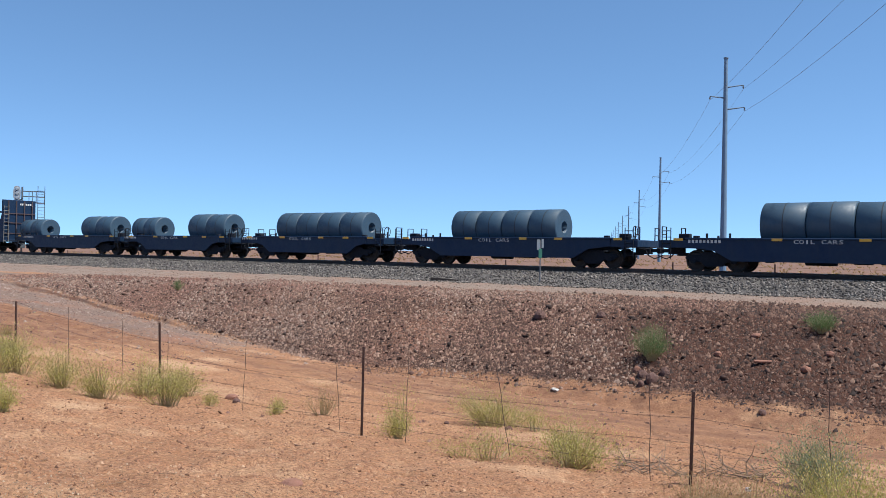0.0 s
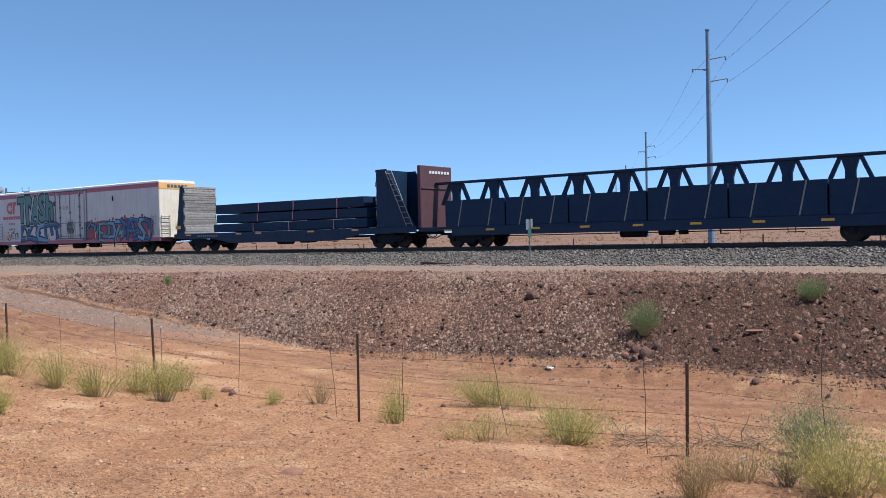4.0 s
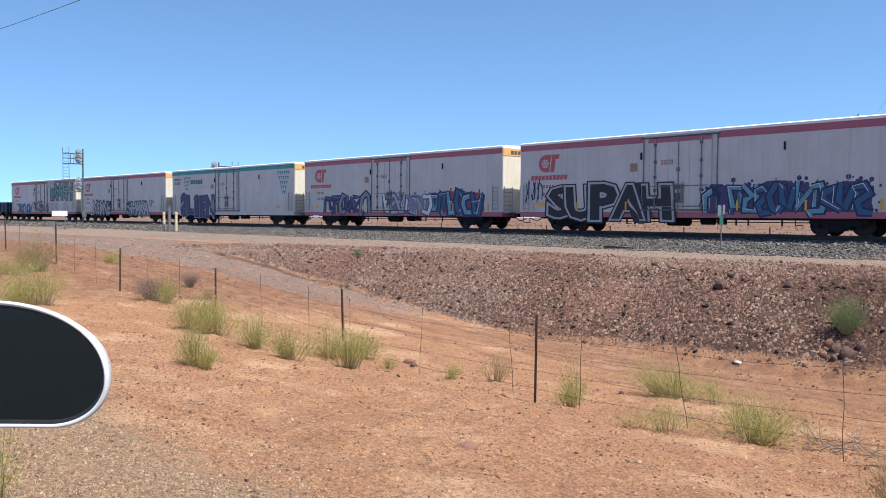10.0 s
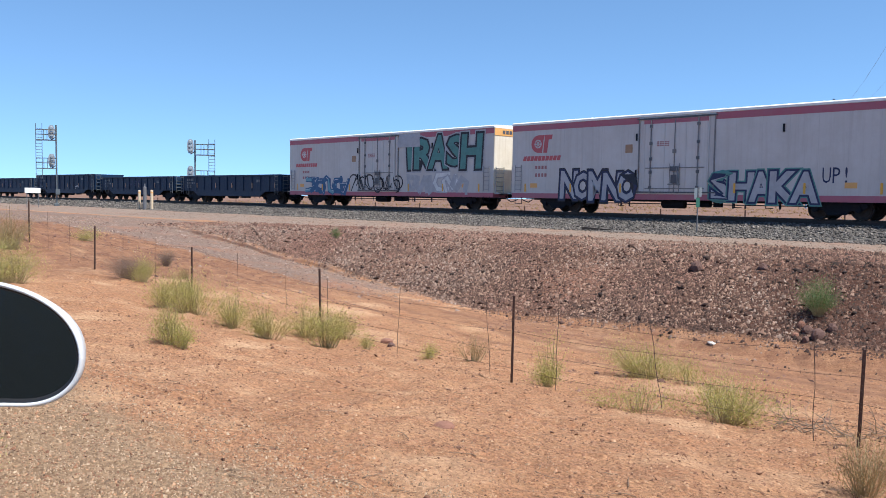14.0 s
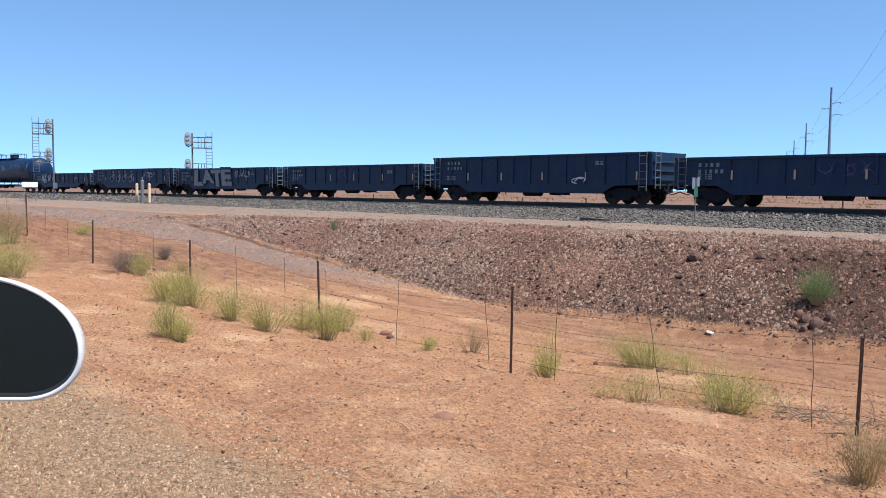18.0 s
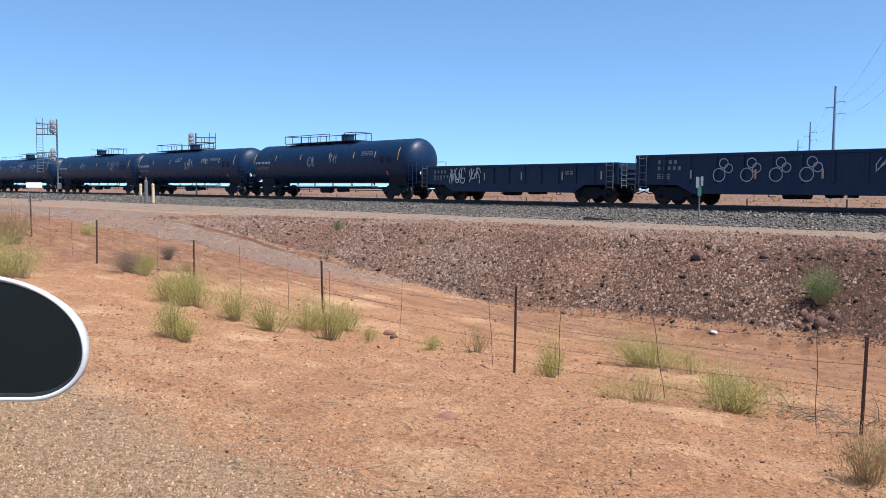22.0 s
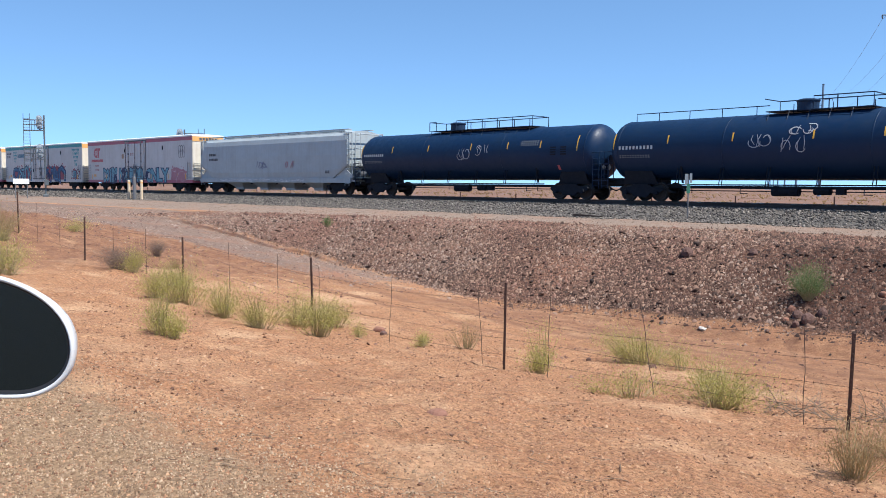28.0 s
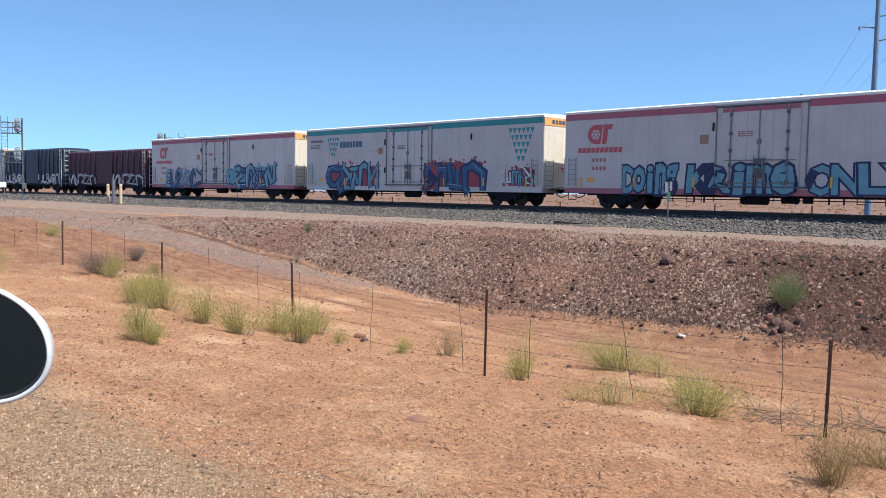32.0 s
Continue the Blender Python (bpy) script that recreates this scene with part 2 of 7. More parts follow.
def cells(nt, scale, coord=None):
    """Small clods: a random grey for each, and the gap between them."""
    tc = nt.nodes.new("ShaderNodeTexCoord")
    warp = nt.nodes.new("ShaderNodeTexNoise")
    warp.inputs["Scale"].default_value = scale * 0.9
    nt.links.new(tc.outputs["Object"], warp.inputs["Vector"])
    add = nt.nodes.new("ShaderNodeVectorMath")
    add.operation, add.inputs[2].default_value = "MULTIPLY_ADD", (0, 0, 0)
    add.inputs[1].default_value = (0.8 / scale, 0.8 / scale, 0.8 / scale)
    nt.links.new(warp.outputs[1], add.inputs[0])
    nt.links.new(tc.outputs["Object"], add.inputs[2])
    out = []
    for feature in ("F1", "DISTANCE_TO_EDGE"):
        v = nt.nodes.new("ShaderNodeTexVoronoi")
        v.feature, v.inputs["Scale"].default_value = feature, scale
        nt.links.new(add.outputs[0], v.inputs["Vector"])
        out.append(v)
    sep = nt.nodes.new("ShaderNodeSeparateColor")
    nt.links.new(out[0].outputs["Color"], sep.inputs[0])
    return sep.outputs[0], out[1].outputs[0], sep.outputs[1]


def math_node(nt, op, a, b):
    n = nt.nodes.new("ShaderNodeMath")
    n.operation = op
    for sock, v in zip(n.inputs, (a, b)):
        if hasattr(v, "links"):
            nt.links.new(v, sock)
        else:
            sock.default_value = v
    return n.outputs[0]


def land_mat():
    m, nt, bs = nodes_of("desert_ground")
    att = {}
    for n in ("gravel", "bench", "grit", "ruts", "belt", "soil", "bed", "rust"):
        a = nt.nodes.new("ShaderNodeAttribute")
        a.attribute_name = n
        att[n] = a.outputs["Fac"]
    grey1, gap1, pick1 = cells(nt, 42)
    grey2, gap2, pick2 = cells(nt, 15)
    red = mixer(nt, noisy(nt, 0.5, 6), (0.316, 0.154, 0.076), (0.380, 0.206, 0.110))
    red = mixer(nt, noisy(nt, 1.1, 7, 0.7, 0.48, 0.68), red, (0.274, 0.130, 0.065))
    red = mixer(nt, noisy(nt, 2.6, 8, 0.75, 0.45, 0.70), red, (0.31, 0.135, 0.068))
    red = mixer(nt, math_node(nt, "MULTIPLY", grey1, 0.25), red, (0.47, 0.29, 0.17))
    # dark flecks here and at scale 48 paint the shadows between crumbs
    red = mixer(nt, noisy(nt, 15, 8, 0.85, 0.515, 0.60), red, (0.22, 0.105, 0.060))
    red = mixer(nt, noisy(nt, 24, 5, 0.7, 0.55, 0.66), red, (0.52, 0.335, 0.20))
    red = mixer(nt, noisy(nt, 48, 4, 0.7, 0.54, 0.61), red, (0.17, 0.078, 0.045))
    red = mixer(nt, noisy(nt, 0.7, 5, 0.6, 0.52, 0.72), red, (0.45, 0.275, 0.160))
    hsv = nt.nodes.new("ShaderNodeHueSaturation")
    rg = nt.nodes.new("ShaderNodeMapRange")
    rg.inputs[3].default_value, rg.inputs[4].default_value = 0.76, 1.24
    nt.links.new(cells(nt, 36)[0], rg.inputs[0])
    nt.links.new(rg.outputs[0], hsv.inputs["Value"])
    nt.links.new(red, hsv.inputs["Color"])
    red = hsv.outputs[0]
    red = mixer(nt, att["ruts"], red, mixer(nt, noisy(nt, 6, 6, 0.7), (0.16, 0.075, 0.043), (0.26, 0.135, 0.08)))
    soil = mixer(nt, noisy(nt, 4, 8, 0.75, 0.35, 0.65), (0.13, 0.06, 0.037), (0.235, 0.118, 0.071))
    # ground under the rubble, darkened to paint the shade in the gaps
    grav = mixer(nt, noisy(nt, 9, 8, 0.75, 0.35, 0.65), (0.036, 0.020, 0.015), (0.095, 0.054, 0.040))
    grav = mixer(nt, noisy(nt, 0.35, 3, 0.6, 0.45, 0.7), grav, (0.15, 0.075, 0.050))
    hv = nt.nodes.new("ShaderNodeHueSaturation")
    rg2 = nt.nodes.new("ShaderNodeMapRange")
    rg2.inputs[3].default_value, rg2.inputs[4].default_value = 0.35, 1.75
    nt.links.new(cells(nt, 17)[0], rg2.inputs[0])
    nt.links.new(rg2.outputs[0], hv.inputs["Value"])
    nt.links.new(grav, hv.inputs["Color"])
    grav = hv.outputs[0]
    belt = mixer(nt, noisy(nt, 10, 8, 0.8, 0.35, 0.65), (0.12, 0.08, 0.062), (0.245, 0.172, 0.138))
    belt = mixer(nt, noisy(nt, 0.5, 4, 0.6, 0.5, 0.7), belt, (0.26, 0.135, 0.09))
    tan = mixer(nt, noisy(nt, 1.2, 8, 0.7), (0.235, 0.174, 0.136), (0.175, 0.125, 0.098))
    tan = mixer(nt, noisy(nt, 0.45, 5, 0.65, 0.48, 0.62), tan, (0.24, 0.145, 0.105))
    tan = mixer(nt, noisy(nt, 14, 6, 0.75, 0.45, 0.7), tan, (0.32, 0.248, 0.20))
    grit = mixer(nt, grey1, (0.18, 0.110, 0.064), (0.37, 0.247, 0.150))
    grit = mixer(nt, noisy(nt, 30, 5, 0.7, 0.52, 0.66), grit, (0.16, 0.10, 0.065))

    def edge(fac, a, b):
        n = noisy(nt, 1.6, 8, 0.75, 0.0, 1.0)
        rg = nt.nodes.new("ShaderNodeMapRange")
        rg.inputs[1].default_value, rg.inputs[2].default_value = 0.85, 1.15
        nt.links.new(math_node(nt, "ADD", fac, n), rg.inputs[0])
        return mixer(nt, rg.outputs[0], a, b)
    out = edge(att["soil"], red, soil)
    out = edge(att["belt"], out, belt)
    out = edge(att["grit"], out, grit)
    out = edge(att["gravel"], out, grav)
    out = edge(att["rust"], out, mixer(nt, noisy(nt, 7, 8, 0.8, 0.35, 0.65), (0.036, 0.017, 0.012), (0.105, 0.048, 0.032)))
    out = edge(att["bench"], out, tan)
    out = edge(att["bed"], out, mixer(nt, noisy(nt, 9, 8, 0.8, 0.35, 0.65), (0.065, 0.058, 0.054), (0.155, 0.138, 0.125)))
    nt.links.new(out, bs.inputs["Base Color"])
    bs.inputs["Roughness"].default_value = 0.95
    bs.inputs["Specular IOR Level"].default_value = 0.2
    lip1 = math_node(nt, "MINIMUM", math_node(nt, "MULTIPLY", gap1, 2.2), 0.35)
    lip2 = math_node(nt, "MINIMUM", math_node(nt, "MULTIPLY", gap2, 1.6), 0.4)
    h = math_node(nt, "ADD", math_node(nt, "MULTIPLY", lip1, grey1), math_node(nt, "MULTIPLY", lip2, pick2))
    h = math_node(nt, "ADD", h, math_node(nt, "MULTIPLY", noisy(nt, 16, 10, 0.8, 0.2, 0.8), 0.9))
    bumped(nt, bs, h, 1.0, 0.014)
    return m


def zones(x, y):
    """Rocky fill, tan service road, roadside gravel, ruts, pale gravel belt and dark red soil with the bank's painted
    shade, each 0..1.
    """
    q = y + (D - track_y(x))
    foot = foot_line(x)
    gravel = step(-0.5, 0.9, q - foot) * (1 - step(-1.0, 0.7, q - crest_line(x)))
    bed = step(33.0, 33.8, q) * (1 - step(D + 3.4, D + 4.2, q))
    gravel = gravel * np.interp(x, [-60, -48, -40, -22], [0.15, 0.35, 0.85, 1.0])
    bench = step(-0.9, 0.6, q - crest_line(x)) * (1 - step(-0.5, 0.5, q - 33.6)) * 0.9
    grit = (1 - step(1.7, 3.4, y)) * 0.9
    belt = np.interp(x, [-60, -34, -24, -19], [0.85, 0.75, 0.6, 0.0]) * step(-1.2, 1.6, q - np.interp(x, [-60, -40, -20], [11.5, 13.5, 16.0])) * np.maximum(1 - step(-0.6, 1.2, q - foot), np.interp(x, [-50, -42], [1, 0]) * (1 - step(24.5, 26, q)))
    soil = np.interp(x, [-22, -18], [0, 0.5]) * step(13.2, 18.0, q) * (1 - step(21, 22, q))
    # dark red cut soil that also paints the shade on the bank's face
    soil = np.maximum(soil, np.interp(x, [-46, -40, -30, -24], [0, 0.9, 0.6, 0]) * np.exp(-((q - cut_line(x)) / 0.10) ** 2))
    soil = np.maximum(soil, np.interp(x, [-70, -24, -13], [0.62, 0.55, 0.0]) * step(1.5, 5.5, q) * (1 - step(17, 19, q)))
    soil = np.maximum(soil, 0.75 * step(D + 4, D + 6, q))
    belt = np.maximum(belt, 0.5 * step(D + 5, D + 9, q))
    rust = np.interp(x, [-22, -13, -7], [0.15, 0.45, 0.85]) * step(20.6, 21.6, q) * (1 - step(25.2, 26, q))
    wob = 0.5 * lumps(x, 0 * x, 9, 0.4)
    ruts = sum(np.exp(-((q - a - wob * b) / 0.22) ** 2) for a, b in ((13.6, 1), (14.0, 1.2), (15.4, 1), (15.8, 0.8), (17.0, 1.3))) + 0.35 * np.exp(-((q - 16.5) / 1.2) ** 2)
    return gravel, bench, grit, np.clip(ruts, 0, 0.9) * np.interp(x, [-30, -17], [0, 1]), belt, soil, bed, rust


def build_ground():
    xs = stepped([(-4000, -1000, 500), (-1000, -300, 70), (-300, -130, 10), (-130, -60, 1.5), (-60, -40, 0.5), (-40, -20, 0.16), (-20, 1, 0.062), (1, 30, 2), (30, 300, 27), (300, 4000, 370)])
    ys = stepped([(-300, -20, 40), (-20, 0.4, 1.7), (0.4, 11.5, 0.058), (11.5, 18.5, 0.11), (18.5, 19.3, 0.1), (19.3, 20.7, 0.045), (20.7, 21.5, 0.1), (21.5, 27, 0.22), (27, 40, 0.35), (40, 60, 1.5), (60, 300, 12), (300, 4200, 300)])
    gx, gy = np.meshgrid(xs, ys)
    z = ground(gx, gy)
    n, m = gx.shape
    co = np.stack([gx, gy, z], -1).reshape(-1, 3)
    i = np.arange(n * m).reshape(n, m)
    quads = np.stack([i[:-1, :-1], i[:-1, 1:], i[1:, 1:], i[1:, :-1]], -1).reshape(-1, 4)
    me = bpy.data.meshes.new("ground")
    me.vertices.add(len(co))
    me.vertices.foreach_set("co", co.ravel())
    me.loops.add(quads.size)
    me.loops.foreach_set("vertex_index", quads.ravel())
    me.polygons.add(len(quads))
    me.polygons.foreach_set("loop_start", np.arange(0, quads.size, 4))
    me.polygons.foreach_set("use_smooth", np.ones(len(quads), bool))
    me.update(calc_edges=True)
    for name, v in zip(("gravel", "bench", "grit", "ruts", "belt", "soil", "bed", "rust"), zones(gx, gy)):
        at = me.attributes.new(name, "FLOAT", "POINT")
        at.data.foreach_set("value", v.ravel().astype(np.float32))
    me.materials.append(land_mat())
    return tagged(new("ground", me), "red sandy desert ground with rocky railway fill", "ground", kind="structure")


build_ground()

# ---- timing of the train ----


def run_of(t):
    """Metres that the train has gone by t, from where it stands at 7 s; it slows a little."""
    return 17.6 * (t - 7) - 0.04225 * max(0.0, t - 7) ** 2


CARS = []      # thing, middle of the car in the train's own length


def car_row(q, t):
    x, y, h = on_track(q + run_of(t))
    return pose(x, y, 0, 0, 0, h)



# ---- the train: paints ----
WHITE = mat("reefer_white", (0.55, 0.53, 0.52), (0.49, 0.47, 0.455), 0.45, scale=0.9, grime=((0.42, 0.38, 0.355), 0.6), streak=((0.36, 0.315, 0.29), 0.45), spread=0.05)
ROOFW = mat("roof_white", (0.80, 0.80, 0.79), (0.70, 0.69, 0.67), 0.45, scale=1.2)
# the sun's warmth and brightness on the ends is put into this colour
CREAM = mat("sunlit_end_white", (0.70, 0.65, 0.56), (0.60, 0.54, 0.44), 0.55, scale=1.0, streak=((0.42, 0.33, 0.24), 0.5))
RED = mat("faded_red", (0.38, 0.098, 0.145), (0.35, 0.12, 0.16), 0.6, scale=1.5, grime=((0.33, 0.18, 0.19), 0.5))
TEAL = mat("teal_band", (0.02, 0.23, 0.25), (0.04, 0.27, 0.28), 0.5, scale=1.5)
ORANGE = mat("orange_paint", (0.72, 0.38, 0.12), (0.66, 0.35, 0.12), 0.55, scale=2.0)
YELLOW = mat("reflector_yellow", (0.75, 0.40, 0.04), (0.65, 0.34, 0.05), 0.4, scale=6)
GREYTRIM = mat("galvanised_steel", (0.36, 0.36, 0.37), (0.28, 0.28, 0.29), 0.45, 0.7, scale=4)
SEAMM = mat("panel_joint", (0.50, 0.485, 0.48), (0.40, 0.385, 0.38), 0.7, scale=2)
DOORROD = mat("dirty_door_rod", (0.25, 0.245, 0.25), (0.17, 0.165, 0.17), 0.55, 0.2, scale=5)
# black paints; the blue they reflect from the sky is mixed into the colours
BLACKCAR = mat("sky_tinted_black_paint", (0.003, 0.019, 0.054), (0.006, 0.024, 0.060), 0.55, spec=0.3, scale=1.4, grime=((0.018, 0.034, 0.055), 0.5), streak=((0.024, 0.034, 0.046), 0.3), bump=0.05)
TANKBLACK = mat("sky_tinted_tank_black", (0.003, 0.019, 0.058), (0.006, 0.023, 0.062), 0.46, spec=0.25, scale=0.8, grime=((0.014, 0.031, 0.056), 0.45))
UNDER = mat("underframe_grime", (0.008, 0.011, 0.019), (0.016, 0.018, 0.024), 0.85, spec=0.25, scale=4, bump=0.2)
WHEELM = mat("wheel_steel", (0.025, 0.021, 0.020), (0.045, 0.037, 0.033), 0.65, 0.3, scale=7)
TREAD = mat("bright_tread", (0.45, 0.44, 0.43), (0.38, 0.36, 0.35), 0.25, 1.0, scale=9)
COILM = mat("coil_wrap", (0.028, 0.062, 0.098), (0.042, 0.078, 0.112), 0.56, 0.0, scale=1.8, grime=((0.07, 0.085, 0.09), 0.4))
COILIN = mat("coil_bore", (0.02, 0.025, 0.03), (0.03, 0.035, 0.04), 0.6, scale=5)
HOPG = mat("hopper_grey", (0.39, 0.435, 0.455), (0.345, 0.385, 0.405), 0.55, scale=0.9, grime=((0.25, 0.24, 0.235), 0.4), streak=((0.23, 0.2, 0.18), 0.3))
MAROON = mat("boxcar_maroon", (0.06, 0.02, 0.034), (0.048, 0.018, 0.03), 0.65, scale=1.3, streak=((0.05, 0.02, 0.02), 0.5))
NAVY = mat("boxcar_blue", (0.03, 0.05, 0.085), (0.025, 0.04, 0.065), 0.6, scale=1.3, streak=((0.03, 0.03, 0.035), 0.5))
RUSTRED = mat("bulkhead_oxide", (0.085, 0.034, 0.043), (0.065, 0.028, 0.036), 0.75, scale=2, streak=((0.08, 0.03, 0.025), 0.5))
WOODB = mat("weathered_board", (0.19, 0.18, 0.17), (0.33, 0.31, 0.285), 0.9, scale=6, bump=0.5, spread=0.3)
WRAP = mat("dark_bundle_wrap", (0.004, 0.022, 0.058), (0.008, 0.028, 0.063), 0.6, spec=0.25, scale=1.5)
STRAP = mat("pink_strap", (0.55, 0.20, 0.22), (0.45, 0.16, 0.17), 0.6, scale=9)
GREYSTRAP = mat("grey_strap", (0.26, 0.25, 0.22), (0.2, 0.19, 0.17), 0.6, scale=9)
LETTER = mat("letter_white", (0.62, 0.62, 0.60), (0.5, 0.5, 0.49), 0.6, scale=8)
LETTERRED = mat("letter_red", (0.47, 0.085, 0.10), (0.42, 0.10, 0.115), 0.55, scale=5)
NAVYTEAL = mat("letter_navy_teal", (0.035, 0.12, 0.19), (0.05, 0.14, 0.20), 0.55, scale=6)
FADEDRED = mat("letter_faded_red", (0.34, 0.13, 0.14), (0.30, 0.15, 0.15), 0.6, scale=6)
LETTERDK = mat("letter_dark", (0.06, 0.07, 0.09), (0.09, 0.09, 0.1), 0.6, scale=6)
RUBBER = mat("hose_rubber", (0.015, 0.015, 0.015), (0.03, 0.03, 0.03), 0.8, scale=8)


def spray(name, col):
    return mat("spray_" + name, col, tuple(c * 0.75 for c in col), 0.6, scale=2.5)


SPRAY = {n: spray(n, c) for n, c in dict(
    black=(0.02, 0.02, 0.03), teal=(0.09, 0.25, 0.235), navy=(0.018, 0.028, 0.09), blue=(0.035, 0.11, 0.24), sky=(0.15, 0.34, 0.42), silver=(0.42, 0.42, 0.45), worn=(0.20, 0.21, 0.23),
    white=(0.68, 0.68, 0.68), green=(0.05, 0.20, 0.13), lime=(0.27, 0.38, 0.22), violet=(0.06, 0.053, 0.15), lilac=(0.23, 0.235, 0.32), red=(0.30, 0.06, 0.085), pink=(0.45, 0.20, 0.24), yellow=(0.55, 0.40, 0.10)).items()}

# ---- lettering ----
_glyphs = {}


def glyph(ch, fat=0.0):
    """Flat mesh of one letter of the built-in font, scaled to a unit box: points and faces."""
    key = (ch, fat)
    if key not in _glyphs:
        cu = bpy.data.curves.new("letter", "FONT")
        cu.body, cu.size, cu.resolution_u, cu.offset, cu.fill_mode = ch, 1.0, 2, fat, "FRONT"
        ob = bpy.data.objects.new("letter", cu)
        me = bpy.data.meshes.new_from_object(ob)
        pts = np.array([v.co[:] for v in me.vertices]) if len(me.vertices) else np.zeros((0, 3))
        faces = [tuple(p.vertices) for p in me.polygons]
        bpy.data.objects.remove(ob)
        bpy.data.curves.remove(cu)
        bpy.data.meshes.remove(me)
        _glyphs[key] = (pts, faces)
    return _glyphs[key]


def side_text(bm, word, x0, x1, z0, z1, y, fat=0.0, jitter=0.0, rng=None, gap=0.12, swell=0.0):
    """Letters that fill x0..x1 by z0..z1 on a car's near side at depth y."""
    n = len(word)
    cell = (x1 - x0) / n
    for i, ch in enumerate(word):
        if ch == " ":
            continue
        pts, faces = glyph(ch, fat)
        base, _ = glyph(ch, 0.0)
        if not len(base):
            continue
        lo, hi = base.min(0), base.max(0)
        w, h = max(hi[0] - lo[0], 0.05), hi[1] - lo[1]
        rel = min(1.0, max(0.28, w / 0.5))
        u = ((pts[:, 0] - lo[0]) / w - 0.5) * rel + 0.5
        v = (pts[:, 1] - lo[1]) / h
        top, bot, lean, dx = (0, 0, 0, 0)
        if rng:
            top, bot = rng.uniform(-jitter, jitter), rng.uniform(-jitter, jitter)
            lean, dx = rng.uniform(-jitter, jitter), rng.uniform(-0.4, 0.4) * jitter
        wide = cell * (1 - gap + swell)
        xx = x0 + i * cell + cell * gap / 2 + (u + (v - 0.5) * lean + dx) * wide
        zz = z0 + (z1 - z0) * (v * (1 + (top - bot) * 0.6) + bot * 0.6)
        vs = [bm.verts.new((a, y, b)) for a, b in zip(xx, zz)]
        for f in faces:
            try:
                bm.faces.new([vs[k] for k in f])
            except ValueError:
                pass
    return bm


def flip_near(bm):
    for v in bm.verts:
        if NEAR == -1.55 and abs(v.co.x) < 2.08 and v.co.z < 4.7 and v.co.y > NEAR - 0.05:
            v.co.y -= 0.078        # sprayed over the plug door
    for f in bm.faces:
        f.normal_update()
        if f.normal.y > 0:
            f.normal_flip()
    return bm


NEAR = -1.55


def word_part(car, name, word, x0, x1, z0, z1, material, y=NEAR - 0.008, label=""):
    return part(name, flip_near(side_text(B(), word, x0, x1, z0, z1, y)), material, car, label)


def bars(car, name, x0, x1, z0, z1, material, n=5, y=NEAR - 0.006, rows=1, fill=0.74, slant=0.0, apart=False):
    """Lettering that is drawn as plain bars; apart: each bar a part of its own."""
    bm = B()
    h = (z1 - z0) / (rows * 1.5 - 0.5)
    for r in range(rows):
        w = (x1 - x0) / n
        for i in range(n):
            a, b, zz = x0 + (i + 0.5 - fill / 2) * w, x0 + (i + 0.5 + fill / 2) * w, z0 + h * 1.5 * r
            sheet(bm, [(a, y, zz), (b, y, zz), (b + slant * h, y, zz + h), (a + slant * h, y, zz + h)], 0.006, (0, 1, 0))
            if apart:
                part(name, bm, material, car)
                bm = B()
    if apart:
        bm.free()
        return None
    return part(name, bm, material, car)


def cloud(bm, x0, x1, z0, z1, y, rng, lobes=9):
    """Ragged patch of overspray."""
    n = lobes * 6
    cx, cz, rx, rz = (x0 + x1) / 2, (z0 + z1) / 2, (x1 - x0) / 2, (z1 - z0) / 2
    vs = []
    for i in range(n):
        a = 2 * math.pi * i / n
        k = 0.86 + 0.14 * abs(math.sin(lobes * a / 2 + rng.random() * 0.4)) + rng.uniform(-0.03, 0.03)
        s = lambda v: math.copysign(abs(v) ** 0.45, v)
        vs.append(bm.verts.new((cx + rx * k * s(math.cos(a)), y, cz + rz * k * s(math.sin(a)))))
    bm.faces.new(vs)
    return bm


def brush(bm, pts, w, y):
    """A flat stroke of width w along points (x, z)."""
    left, right = [], []
    for i, p in enumerate(pts):
        a, b = pts[max(i - 1, 0)], pts[min(i + 1, len(pts) - 1)]
        dx, dz = b[0] - a[0], b[1] - a[1]
        n = math.hypot(dx, dz) or 1
        ww = w * (0.65 if i in (0, len(pts) - 1) else 1)
        left.append(bm.verts.new((p[0] - dz / n * ww, y, p[1] + dx / n * ww)))
        right.append(bm.verts.new((p[0] + dz / n * ww, y, p[1] - dx / n * ww)))
    for i in range(len(pts) - 1):
        bm.faces.new((left[i], left[i + 1], right[i + 1], right[i]))
    return bm


def wild_strokes(x0, x1, z0, z1, rng, n):
    """Interlocking bent strokes that stand for lettering nobody can read."""
    out = []
    cell = (x1 - x0) / n
    h = z1 - z0
    for i in range(n):
        cx = x0 + (i + 0.5) * cell
        for k in range(3):
            kind = rng.random()
            if kind < 0.45:
                r, a0 = cell * rng.uniform(0.3, 0.55), rng.uniform(0, 6.28)
                c = (cx + rng.uniform(-0.2, 0.2) * cell, z0 + h * rng.uniform(0.3, 0.7))
                out.append([(c[0] + r * math.cos(a0 + j * 0.55), min(z1, max(z0, c[1] + h * 0.36 * math.sin(a0 + j * 0.55)))) for j in range(8)])
            else:
                xa = cx + rng.uniform(-0.45, 0.45) * cell
                xb = cx + rng.uniform(-0.45, 0.45) * cell
                out.append([(xa, z0 + h * rng.uniform(0, 0.2)), ((xa + xb) / 2 + rng.uniform(-0.2, 0.2) * cell, z0 + h * 0.5), (xb, z1 - h * rng.uniform(0, 0.18))])
    return out


